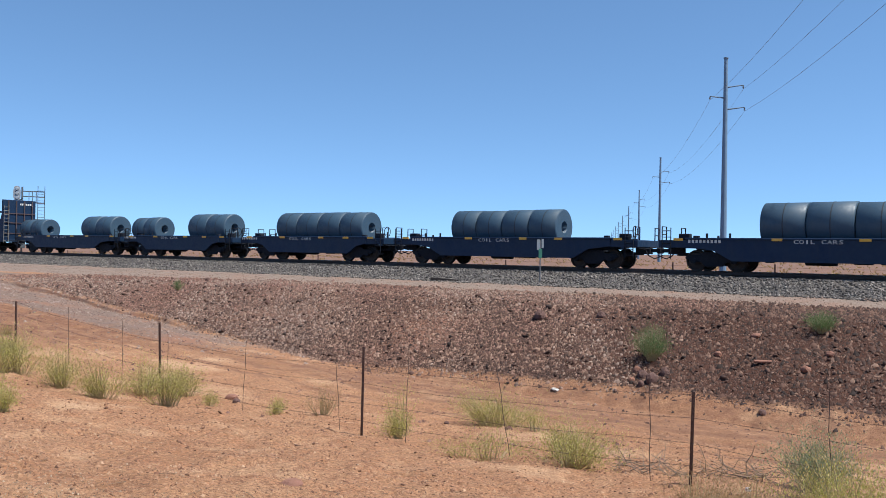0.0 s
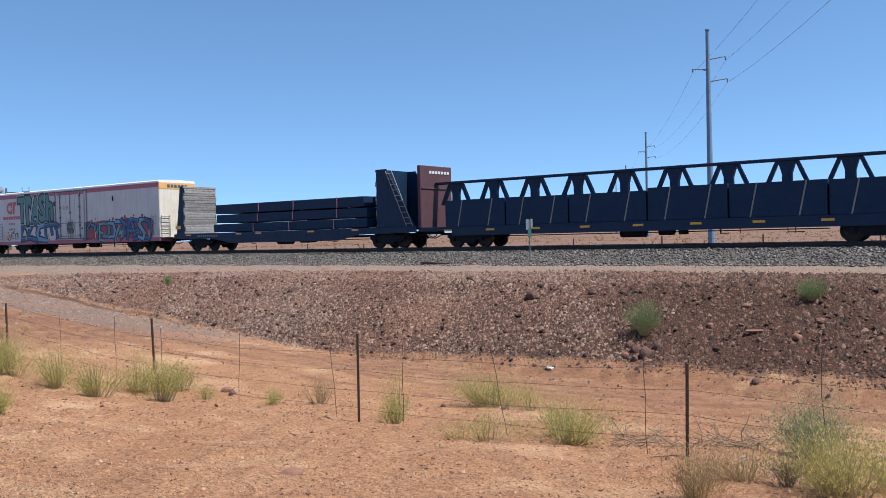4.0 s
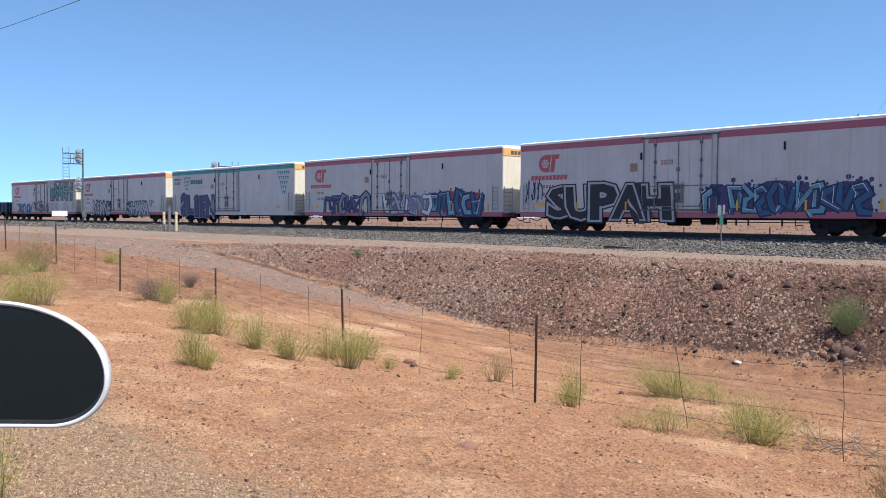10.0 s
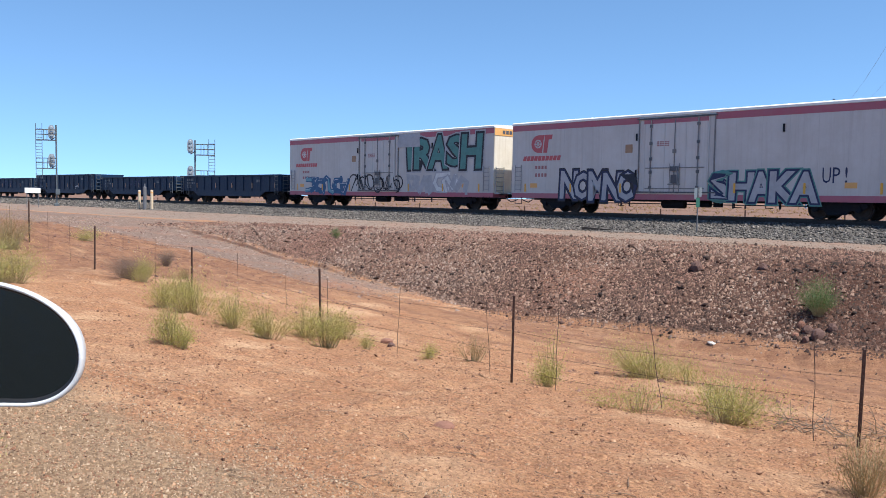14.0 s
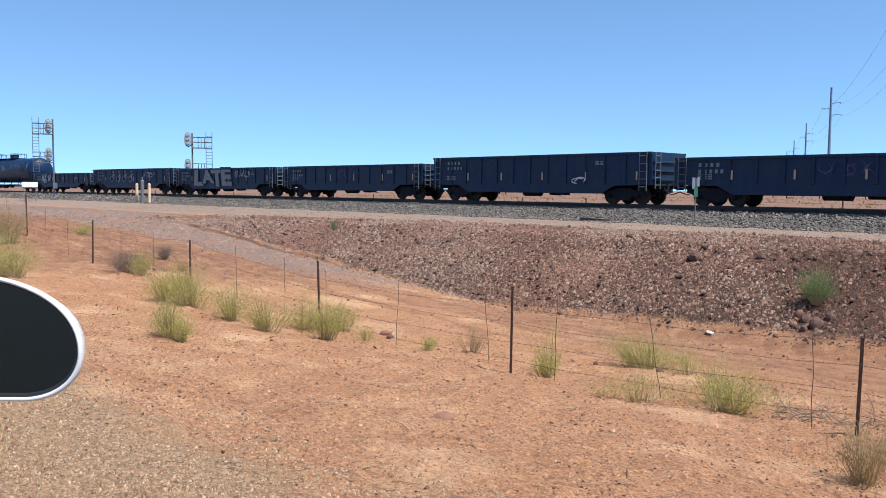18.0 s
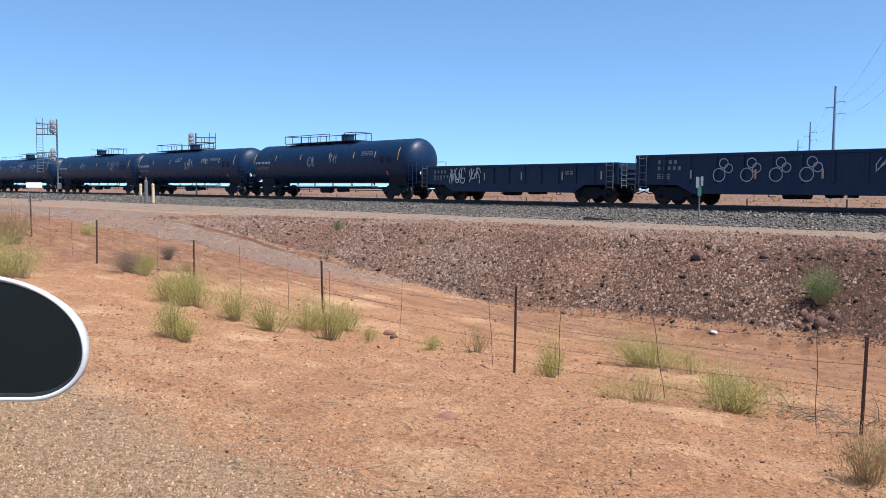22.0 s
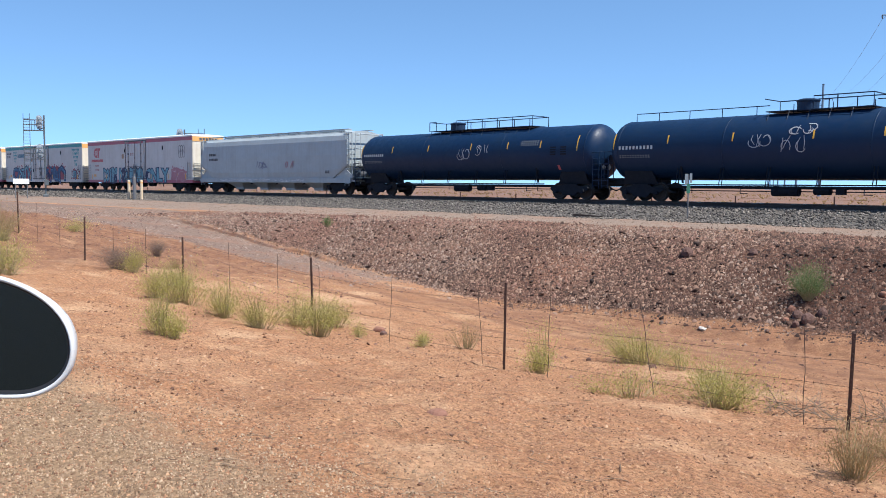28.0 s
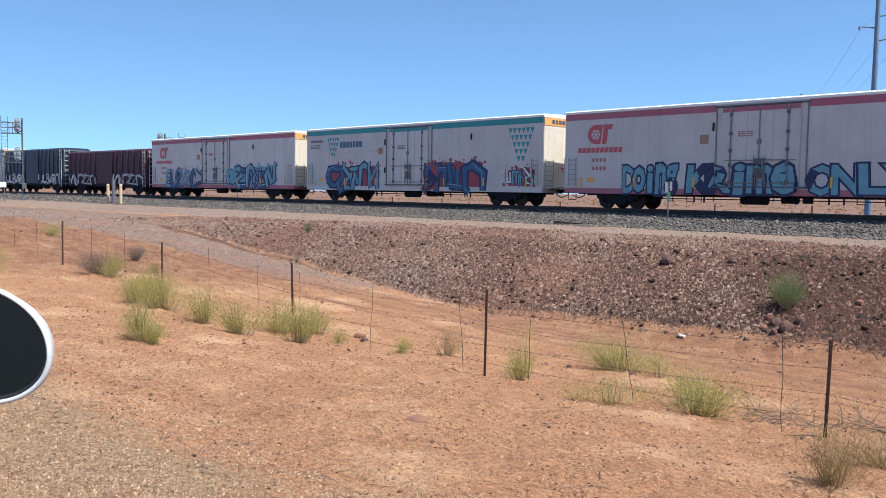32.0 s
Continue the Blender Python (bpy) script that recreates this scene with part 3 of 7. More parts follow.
SHAPES = (
    ([(0, 0), (0.42, 1), (0.62, 0.95), (0.95, -0.05)], [(0.22, 0.38), (0.85, 0.42)]),
    ([(0.95, 0.92), (0.35, 1), (0.1, 0.6), (0.2, 0.1), (0.95, 0.06)],),
    ([(0.08, -0.05), (0.12, 0.98), (0.82, 0.08), (0.92, 1.05)],),
    ([(0.95, 0.86), (0.4, 1), (0.15, 0.72), (0.8, 0.36), (0.6, 0.04), (0, 0.06)],),
    ([(0.15, -0.05), (0.1, 0.95), (0.8, 0.88), (0.75, 0.55), (0.3, 0.45), (1.0, -0.05)],),
    ([(0.12, 0), (0.15, 1)], [(0.1, 0.06), (0.98, 0.0)], [(0.12, 0.5), (0.78, 0.55)], [(0.12, 0.95), (1.0, 1.0)]),
    ([(0.05, 1.05), (0.15, 0.15), (0.5, 0.0), (0.85, 0.2), (0.92, 0.98)],),
    ([(0.5, 1), (0.12, 0.6), (0.2, 0.12), (0.6, 0.0), (0.9, 0.45), (0.75, 0.9), (0.45, 1)],),
)
SECOND = dict(sky="blue", blue="sky", navy="blue", violet="lilac", lilac="violet", teal="sky", silver="white", lime="teal", white="sky", pink="pink", green="teal")


def splatter(bm, x0, x1, z0, z1, y, rng, n):
    for k in range(n):
        r = rng.uniform(0.03, 0.13)
        x, z = rng.uniform(x0, x1), z1 + rng.uniform(-0.12, 0.22)
        if rng.random() < 0.25:
            x, z = rng.choice((x0 - rng.random() * 0.4, x1 + rng.random() * 0.4)), rng.uniform(z0, z1)
        bm.faces.new([bm.verts.new((x + r * math.cos(a * 0.785), y - 0.00003 * k, z + r * math.sin(a * 0.785))) for a in range(8)])


def graffiti(car, x0, x1, z0, z1, fill, edge, back=None, word=None, seed=1, n=5, halo=None, jitter=0.16, label="", light=None, fats=(0.115, 0.085, 0.035)):
    """A sprayed piece on the near side: backing cloud, then letter over letter, each with halo, edge, fill and highlight."""
    rng = random.Random(seed)
    if back:
        bm = B()
        m = 2 + int((x1 - x0) / 1.6)
        for k in range(m):
            a = x0 - 0.2 + (x1 - x0) * k / m
            cloud(bm, a, min(x1 + 0.3, a + rng.uniform(1.3, 2.4)), z0 - 0.02, z1 + rng.uniform(-0.05, 0.22), NEAR - 0.004 - 0.0004 * k, rng, rng.randint(5, 9))
        splatter(bm, x0, x1, z0, z1 + 0.1, NEAR - 0.0035, rng, 6 + int((x1 - x0) * 3))
        part("graffiti_backing", flip_near(bm), SPRAY[back], car)
    light = light or ("white" if fill not in ("white", "silver") else None)
    layers = {"halo": B(), "edge": B(), "fill": B(), "shade": B(), "light": B()}
    y = NEAR - 0.012
    if word:
        cell = (x1 - x0) / len(word)
        for i, ch in enumerate(word):
            a, b = x0 + i * cell, x0 + (i + 1) * cell
            state = rng.getstate()
            for fat, key in zip(fats, ("halo", "edge", "fill")):
                rng.setstate(state)
                if key == "halo" and not halo:
                    continue
                side_text(layers[key], ch, a, b, z0, z1, y, fat, jitter, rng, 0.06, 0.16)
                y -= 0.0006
    else:
        n = int(n * 1.5)
        cell, h = (x1 - x0) / n, z1 - z0
        w = min(cell * 0.26, h * 0.15)
        for i in range(n):
            strokes = rng.choice(SHAPES)
            fu, fv = rng.choice(((-1, -1), (-1, 1), (1, -1)))
            strokes = [[(u if fu > 0 else 1 - u, v if fv > 0 else 1 - v) for u, v in s] for s in strokes]
            if rng.random() < 0.5:
                strokes = [[(v, u) for u, v in s] for s in strokes]
            ox, sx, lean = x0 + cell * (i - 0.2), cell * rng.uniform(1.2, 1.6), rng.uniform(-0.18, 0.18)
            lift = rng.uniform(-0.05, 0.08) * h
            pts = [[(ox + sx * (u + lean * (v - 0.5) + rng.uniform(-0.05, 0.05)), z0 + lift + h * (v + rng.uniform(-0.05, 0.05))) for u, v in s] for s in strokes]
            if rng.random() < 0.6:        # a pointed spur
                u, v = pts[0][-1]
                pts.append([(u, v), (u + cell * rng.uniform(0.1, 0.4), v + h * rng.uniform(-0.2, 0.25))])
            tone = "fill" if rng.random() < 0.6 else "shade"
            for key, grow in (("halo", 1.9), ("edge", 1.5), (tone, 0.85)):
                if key == "halo" and not halo:
                    continue
                for s in pts:
                    brush(layers[key], s, w * grow, y)
                    y -= 0.0003
            for s in pts[:2]:
                brush(layers["light"], [(u - w * 0.45, v + w * 0.4) for u, v in s[:3]], w * 0.13, y)
            y -= 0.0004
    for key, colour in (("halo", halo), ("edge", edge), ("fill", fill), ("shade", SECOND.get(fill, fill)), ("light", light)):
        if colour and len(layers[key].verts):
            part("graffiti_" + key, flip_near(layers[key]), SPRAY[colour], car, label if key == "fill" else "")
        else:
            layers[key].free()


def scribble(car, x0, x1, z0, z1, key, seed, w=0.025, n=3, y=0.012):
    rng = random.Random(seed)
    bm = B()
    for st in wild_strokes(x0, x1, z0, z1, rng, n):
        brush(bm, st, w, NEAR - y)
    part("graffiti_tag", flip_near(bm), SPRAY[key], car)


# ---- running gear ----
WHEEL_R = 0.457


def wheel_mesh():
    bm = B()
    rod(bm, (0, -0.95, 0), (0, 0.95, 0), 0.085, 10)
    for s in (-1, 1):
        prof = [(-0.06, 0.14), (-0.03, 0.20), (-0.015, 0.36), (-0.06, 0.40), (-0.065, 0.452), (0.055, WHEEL_R), (0.07, 0.485), (0.088, 0.485), (0.09, 0.40), (0.03, 0.36), (0.02, 0.20), (0.06, 0.14)]
        lathe(bm, [(-s * u, r) for u, r in prof], 26, "y", (0, s * 0.76, 0))
    return mesh_of("wheelset", bm, WHEELM)


WHEEL_MESH = wheel_mesh()


def bogie_mesh():
    bm = B()
    for s in (-1, 1):
        y = s * 1.02
        out = [(-1.28, 0.56), (-1.2, 0.68), (-0.6, 0.72), (-0.42, 0.84), (0.42, 0.84), (0.6, 0.72), (1.2, 0.68), (1.28, 0.56), (1.05, 0.42), (0.55, 0.40), (0.38, 0.22), (-0.38, 0.22), (-0.55, 0.40), (-1.05, 0.42)]
        sheet(bm, [(a, y, b) for a, b in out], 0.12 * s, (0, 1, 0))
        for a in (-0.89, 0.89):
            rod(bm, (a, y - 0.02 * s, WHEEL_R), (a, y + 0.2 * s, WHEEL_R), 0.13, 10)
        for a in (-0.16, 0, 0.16):
            rod(bm, (a, y + 0.06 * s, 0.30), (a, y + 0.06 * s, 0.62), 0.065, 8)
    box(bm, (0, 0, 0.60), (0.42, 2.2, 0.28))
    rod(bm, (0, 0, 0.70), (0, 0, 0.86), 0.22, 12)
    for a in (-0.55, 0.55):
        box(bm, (a, 0, 0.42), (0.10, 1.7, 0.12))
    return mesh_of("bogie", bm, UNDER)


BOGIE_MESH = bogie_mesh()


def coupler_mesh():
    bm = B()
    box(bm, (-0.25, 0, 0.88), (0.7, 0.36, 0.34))
    box(bm, (0.25, 0, 0.88), (0.5, 0.14, 0.17))
    box(bm, (0.56, 0.03, 0.88), (0.24, 0.28, 0.28), None, 0.05)
    pipe(bm, [(0.0, -0.42, 0.86), (0.14, -0.40, 0.64), (0.40, -0.34, 0.50), (0.62, -0.20, 0.60), (0.70, -0.10, 0.66)], 0.03, 6)
    pipe(bm, [(0.05, -1.35, 0.98), (0.12, -0.9, 0.93), (0.42, -0.2, 1.04)], 0.02, 6)
    return mesh_of("coupler", bm, UNDER)


COUPLER_MESH = coupler_mesh()
WHEELS = [[], []]


def running_gear(car, half, truck):
    for s in (-1, 1):
        b = part("bogie", BOGIE_MESH, None, car, at=pose(s * truck, 0, 0))
        for k, a in enumerate((-0.89, 0.89)):
            WHEELS[k].append(part("wheelset", WHEEL_MESH, None, b, at=pose(a, 0, WHEEL_R)))
        part("coupler", COUPLER_MESH, None, car, at=pose(s * half, 0, 0, 0, 0, 0 if s > 0 else 180))


def side_ladder(car, x, z0, z1, n, y, w=0.42, material=None, along="x"):
    """Upright ladder; along x it lies on a side, along y on an end."""
    bm = B()
    ax = (1, 0) if along == "x" else (0, 1)
    for s in (-0.5, 0.5):
        rod(bm, (x + ax[0] * w * s, y + ax[1] * w * s, z0), (x + ax[0] * w * s, y + ax[1] * w * s, z1), 0.022, 6)
    for i in range(n):
        z = z0 + (z1 - z0) * (i + 0.5) / n
        rod(bm, (x - ax[0] * w / 2, y - ax[1] * w / 2, z), (x + ax[0] * w / 2, y + ax[1] * w / 2, z), 0.018, 6)
    return part("ladder", bm, material or UNDER, car)


def brake_gear(car, half, seed):
    """Reservoir, cylinder, valves and rods under the floor."""
    rng = random.Random(seed)
    bm = B()
    rod(bm, (-1.2, -0.55, 0.56), (0.0, -0.55, 0.56), 0.22, 12)
    rod(bm, (0.6, -0.4, 0.58), (1.3, -0.4, 0.58), 0.17, 12)
    box(bm, (1.8, -0.6, 0.58), (0.35, 0.3, 0.3))
    pipe(bm, [(-half * 0.62, -0.3, 0.55), (half * 0.62, -0.3, 0.55)], 0.025)
    for k in range(6):
        x = rng.uniform(-half * 0.6, half * 0.6)
        rod(bm, (x, -1.2, 0.75), (x, -1.2, 0.42), 0.02, 5)
        if k % 2:
            rod(bm, (x, -1.2, 0.44), (x + 0.35, -1.2, 0.44), 0.02, 5)
    box(bm, (0, 0, 0.72), (half * 1.9, 0.5, 0.14))
    return part("brake_gear", bm, UNDER, car)


# ---- refrigerator cars ----
RL = 21.04


def reefer_body():
    h = RL / 2
    prof = [(-1.55, 1.02), (-1.55, 4.83), (-1.40, 4.83), (1.40, 4.83), (1.55, 4.83), (1.55, 1.02)]
    bm = B()
    sheet(bm, [(-h, a, b) for a, b in prof], RL, (1, 0, 0))
    return mesh_of("body", bm, WHITE)


def reefer_roof():
    h = RL / 2 + 0.04
    bm = B()
    sheet(bm, [(-h, a, b) for a, b in [(-1.585, 4.83), (-1.585, 4.93), (-1.50, 4.985), (-1.42, 5.0), (0, 5.05), (1.42, 5.0), (1.50, 4.985), (1.585, 4.93), (1.585, 4.83)]], 2 * h, (1, 0, 0))
    for i in range(14):
        box(bm, (-h + (i + 0.5) * 2 * h / 14, 0, 5.03), (0.06, 2.4, 0.03))
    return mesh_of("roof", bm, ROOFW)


def reefer_door():
    bm = B()
    box(bm, (0, NEAR - 0.035, 2.86), (3.55, 0.06, 3.62), None, 0.015)
    return mesh_of("door", bm, WHITE)


def lock_rod():
    bm = rod(B(), (0, NEAR - 0.11, 1.08), (0, NEAR - 0.11, 4.65), 0.032, 7)
    for z in (1.35, 2.1, 2.75, 3.5, 4.35):
        box(bm, (0, NEAR - 0.10, z), (0.15, 0.08, 0.17), None, 0.02, 1)
    return mesh_of("lock_rod", bm, [DOORROD, LETTERDK])


def door_latch():
    bm = B()
    rod(bm, (0, NEAR - 0.10, 1.1), (0, NEAR - 0.10, 4.6), 0.022, 6)
    box(bm, (0.02, NEAR - 0.12, 1.75), (0.34, 0.08, 0.42), None, 0.02, 1)
    box(bm, (0.06, NEAR - 0.14, 2.25), (0.5, 0.09, 0.24), None, 0.02, 1)
    box(bm, (0.0, NEAR - 0.11, 3.1), (0.2, 0.05, 0.2), None, 0.01)
    rod(bm, (0.2, NEAR - 0.16, 2.3), (0.26, NEAR - 0.16, 1.45), 0.04, 6)
    rod(bm, (-0.3, NEAR - 0.13, 1.5), (0.35, NEAR - 0.13, 1.5), 0.03, 6)
    for x in (-0.22, 0.3):
        rod(bm, (x, NEAR - 0.12, 1.15), (x, NEAR - 0.12, 2.5), 0.016, 5)
    return mesh_of("latch", bm, [DOORROD, LETTERDK])


def door_pieces():
    """Name and mesh of each fitting on the plug door."""
    out = [("latch", door_latch(), pose(0, 0, 0))]
    out += [("lock_rod", lock_rod(), pose(x, 0, 0)) for x in (-1.32, 1.25)]
    bar = mesh_of("door_bar", rod(B(), (-1.6, NEAR - 0.10, 0), (1.6, NEAR - 0.10, 0), 0.022, 6), DOORROD)
    out += [("door_bar", bar, pose(0, 0, z)) for z in (1.3, 2.3)]
    track = mesh_of("guide_rail", box(B(), (0, NEAR - 0.05, 0), (4.3, 0.1, 0.065)), LETTERDK)
    out += [("guide_rail", track, pose(0, 0, z)) for z in (1.12, 4.72)]
    post = mesh_of("door_post", box(B(), (0, NEAR - 0.03, 2.9), (0.05, 0.05, 3.7)), DOORROD)
    out += [("door_post", post, pose(x, 0, 0)) for x in (-2.05, 2.05)]
    stile = mesh_of("stile", box(B(), (0, NEAR - 0.07, 2.75), (0.05, 0.02, 3.36)), WHITE)
    out += [("stile", stile, pose(x, 0, 0)) for x in (-1.7, -0.58, 0.58, 1.7)]
    return out


def emblem_mesh():
    """Two plain interlocked shapes."""
    bm = B()
    arc = [(0.48 + 0.5 * math.cos(math.pi * (0.5 + j / 10)), 0.5 + 0.5 * math.sin(math.pi * (0.5 + j / 10))) for j in range(11)]
    sheet(bm, [(x, 0, z) for x, z in arc + [(0.72, 0.0), (0.80, 0.70), (0.88, 1.0)]], 0.004, (0, 1, 0))
    sheet(bm, [(x, 0, z) for x, z in ((0.89, 1.0), (1.42, 1.0), (1.36, 0.74), (1.16, 0.74), (1.06, 0.0), (0.80, 0.0), (0.88, 0.70))], 0.004, (0, 1, 0))
    return mesh_of("emblem", bm, LETTERRED)


def snow_mesh():
    bm = B()
    for k in range(3):
        box(bm, (0.44, -0.003, 0.5), (0.52, 0.003, 0.06), Matrix.Rotation(math.pi * k / 3, 3, "Y"))
        for s in (-1, 1):
            a = math.pi * k / 3
            box(bm, (0.44 + s * 0.2 * math.cos(a), -0.0035, 0.5 - s * 0.2 * math.sin(a)), (0.06, 0.003, 0.2), Matrix.Rotation(a, 3, "Y"))
    return mesh_of("star", bm, WHITE)


def shield_mesh(rows, w):
    """Rows of small triangles that narrow downwards."""
    bm = B()
    for r in range(rows):
        n = rows - r + 1
        for i in range(n):
            x = (i - (n - 1) / 2) * w
            z = -r * w * 1.25
            sheet(bm, [(x - w * 0.44, 0, z), (x + w * 0.44, 0, z), (x, 0, z - w * 1.05)], 0.004, (0, 1, 0))
    return mesh_of("shield", bm, TEAL)


def end_frame(s):
    """Grab irons, walkway and brake wheel on an end."""
    x = s * (RL / 2 + 0.12)
    bm = B()
    for y in (-1.45, -0.75, 0.75, 1.45):
        rod(bm, (x, y, 0.95), (x, y, 2.55), 0.025, 6)
    for k in range(6):
        z = 1.15 + 0.26 * k
        rod(bm, (x, -1.45, z), (x, -0.75, z), 0.02, 6)
        rod(bm, (x, 0.75, z), (x, 1.45, z), 0.02, 6)
    box(bm, (x + s * 0.1, 0, 0.98), (0.45, 2.9, 0.06))
    for y in (-1.1, 1.1):
        rod(bm, (x - s * 0.14, y, 2.4), (x, y, 2.4), 0.02, 6)
    return mesh_of("end_frame", bm, GREYTRIM)


def wheel_brake(s):
    bm = B()
    x = s * (RL / 2 + 0.24)
    for i in range(16):
        a, b = 2 * math.pi * i / 16, 2 * math.pi * (i + 1) / 16
        rod(bm, (x, 0.1 + 0.26 * math.cos(a), 2.1 + 0.26 * math.sin(a)), (x, 0.1 + 0.26 * math.cos(b), 2.1 + 0.26 * math.sin(b)), 0.02, 5)
    for i in range(4):
        a = math.pi * i / 2
        rod(bm, (x, 0.1, 2.1), (x, 0.1 + 0.26 * math.cos(a), 2.1 + 0.26 * math.sin(a)), 0.015, 5)
    rod(bm, (x - s * 0.24, 0.1, 2.1), (x, 0.1, 2.1), 0.04, 6)
    return mesh_of("brake_wheel", bm, LETTERRED)


_RE = {}


def reefer(q, kind, label, marks=True):
    if not _RE:
        _RE.update(body=reefer_body(), roof=reefer_roof(), door=reefer_door(), fittings=door_pieces(), seam=mesh_of("panel_seam", box(B(), (0, NEAR - 0.001, 2.8), (0.018, 0.006, 3.4)), SEAMM), emblem=emblem_mesh(), shield=shield_mesh(4, 0.27), shield2=shield_mesh(5, 0.31),
                   hanger=mesh_of("hanger", box(B(), (0, NEAR + 0.1, 0.58), (0.06, 0.06, 0.36)), UNDER), strip=mesh_of("reflector", box(B(), (0, NEAR - 0.036, 1.32), (0.10, 0.006, 0.46)), YELLOW), snow=snow_mesh(), ends={s: end_frame(s) for s in (-1, 1)}, wheel=wheel_brake(1))
    car = thing("refrigerator_car", label, "railroad car", "refrigerator cars of the train")
    h = RL / 2
    red = kind == "red"
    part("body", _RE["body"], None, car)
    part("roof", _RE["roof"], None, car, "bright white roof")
    part("sill", box(B(), (0, 0, 0.885), (RL, 3.12, 0.27)), RED if red else WHITE, car)
    band = B()
    for a, b in ((-h, -2.08), (2.08, h)):
        box(band, ((a + b) / 2, NEAR - 0.004, 4.66), (b - a, 0.012, 0.31))
    part("band", band, RED if red else TEAL, car)
    d = part("door", _RE["door"], None, car)
    for nm, me, m in _RE["fittings"]:
        part(nm, me, None, d, at=m)
    for i in range(1, 17):
        x = -h + i * RL / 17
        if abs(x) > 2.2:
            part("panel_seam", _RE["seam"], None, car, at=pose(x, 0, 0))
    door_band = B()
    box(door_band, (0, NEAR - 0.07, 4.56), (3.5, 0.012, 0.2))
    part("band", door_band, RED if red else TEAL, d)
    for s in (-1, 1):
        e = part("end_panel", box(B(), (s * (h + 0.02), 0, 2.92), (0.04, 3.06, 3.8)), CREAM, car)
        part("top_panel", box(B(), (s * (h + 0.045), 0, 4.6), (0.03, 3.06, 0.42)), ORANGE, e)
        part("end_frame", _RE["ends"][s], None, car)
        side_ladder(car, s * (h - 0.5), 1.1, 2.6, 6, NEAR - 0.07, 0.45, GREYTRIM)
    bars(car, "end_lettering", -0.9, 0.9, 4.5, 4.7, LETTERDK, 6).matrix_basis = pose(h + 0.07, 0, 0, 0, 0, 90) @ pose(0, -NEAR, 0)
    part("brake_wheel", _RE["wheel"], None, car, "red brake wheel")
    running_gear(car, h, 7.5)
    brake_gear(car, h, int(q))
    for s in (-1, 1):
        part("step", pipe(B(), [(s * (h - 0.75), NEAR, 0.8), (s * (h - 0.75), NEAR, 0.42), (s * (h - 0.25), NEAR, 0.42), (s * (h - 0.25), NEAR, 0.8)], 0.022), UNDER, car)
    for x in (-5.2, -3.1, -2.6, 3.0, 3.6, 5.2):
        part("hanger", _RE["hanger"], None, car, at=pose(x, 0, 0))
    for x in (-9.5, -6.3, -3.1, 3.1, 6.3, 9.4):
        part("reflector", _RE["strip"], None, car, at=pose(x, 0, 0))
    if marks:
        if red:
            e = part("emblem", _RE["emblem"], None, car, at=Matrix.Translation((-9.1, NEAR - 0.008, 3.25)) @ Matrix.Diagonal((1.05, 1, 0.98, 1)))
            part("star", _RE["snow"], None, e)
            bars(car, "name_bar", -9.75, -7.05, 2.82, 3.08, LETTERRED, 10, fill=0.84, slant=0.25, apart=True)
            bars(car, "number_bars", -8.85, -7.95, 2.36, 2.54, FADEDRED, 4, fill=0.66)
            bars(car, "number_bars", -8.85, -7.95, 1.93, 2.12, FADEDRED, 4, fill=0.66)
        else:
            part("shield", _RE["shield"], None, car, at=pose(-7.55, NEAR - 0.008, 4.28))
            part("shield", _RE["shield2"], None, car, at=pose(9.0, NEAR - 0.008, 4.3))
            bars(car, "name_bar", -6.85, -4.5, 3.6, 4.0, NAVYTEAL, 7, fill=0.8, apart=True)
            bars(car, "motto_bars", -6.85, -2.4, 3.24, 3.36, SEAMM, 26)
            bars(car, "number_bars", -10.1, -8.7, 4.02, 4.18, LETTERDK, 8)
            bars(car, "data_bars", -10.1, -9.0, 3.6, 3.85, LETTERDK, 5, rows=3)
        bars(car, "data_bars", -1.0, -0.3, 3.36, 3.6, FADEDRED if red else LETTERDK, 5, NEAR - 0.072, rows=3)
        part("plate", box(B(), (-2.65, NEAR - 0.006, 3.3), (0.42, 0.012, 0.42)), mat("brown_plate", (0.35, 0.22, 0.14)) if not bpy.data.materials.get("brown_plate") else bpy.data.materials["brown_plate"], car)
        for z, x in ((3.85, -2.2), (2.05, -2.2), (3.95, 5.3)):
            part("bracket", box(B(), (x, NEAR - 0.03, z), (0.07, 0.06, 0.36)), UNDER, car)
        for x in (-8.9, 8.2):
            part("plate", box(B(), (x, NEAR - 0.006, 1.45), (0.5, 0.012, 0.24)), ORANGE, car)
    CARS.append((car, q))
    return car


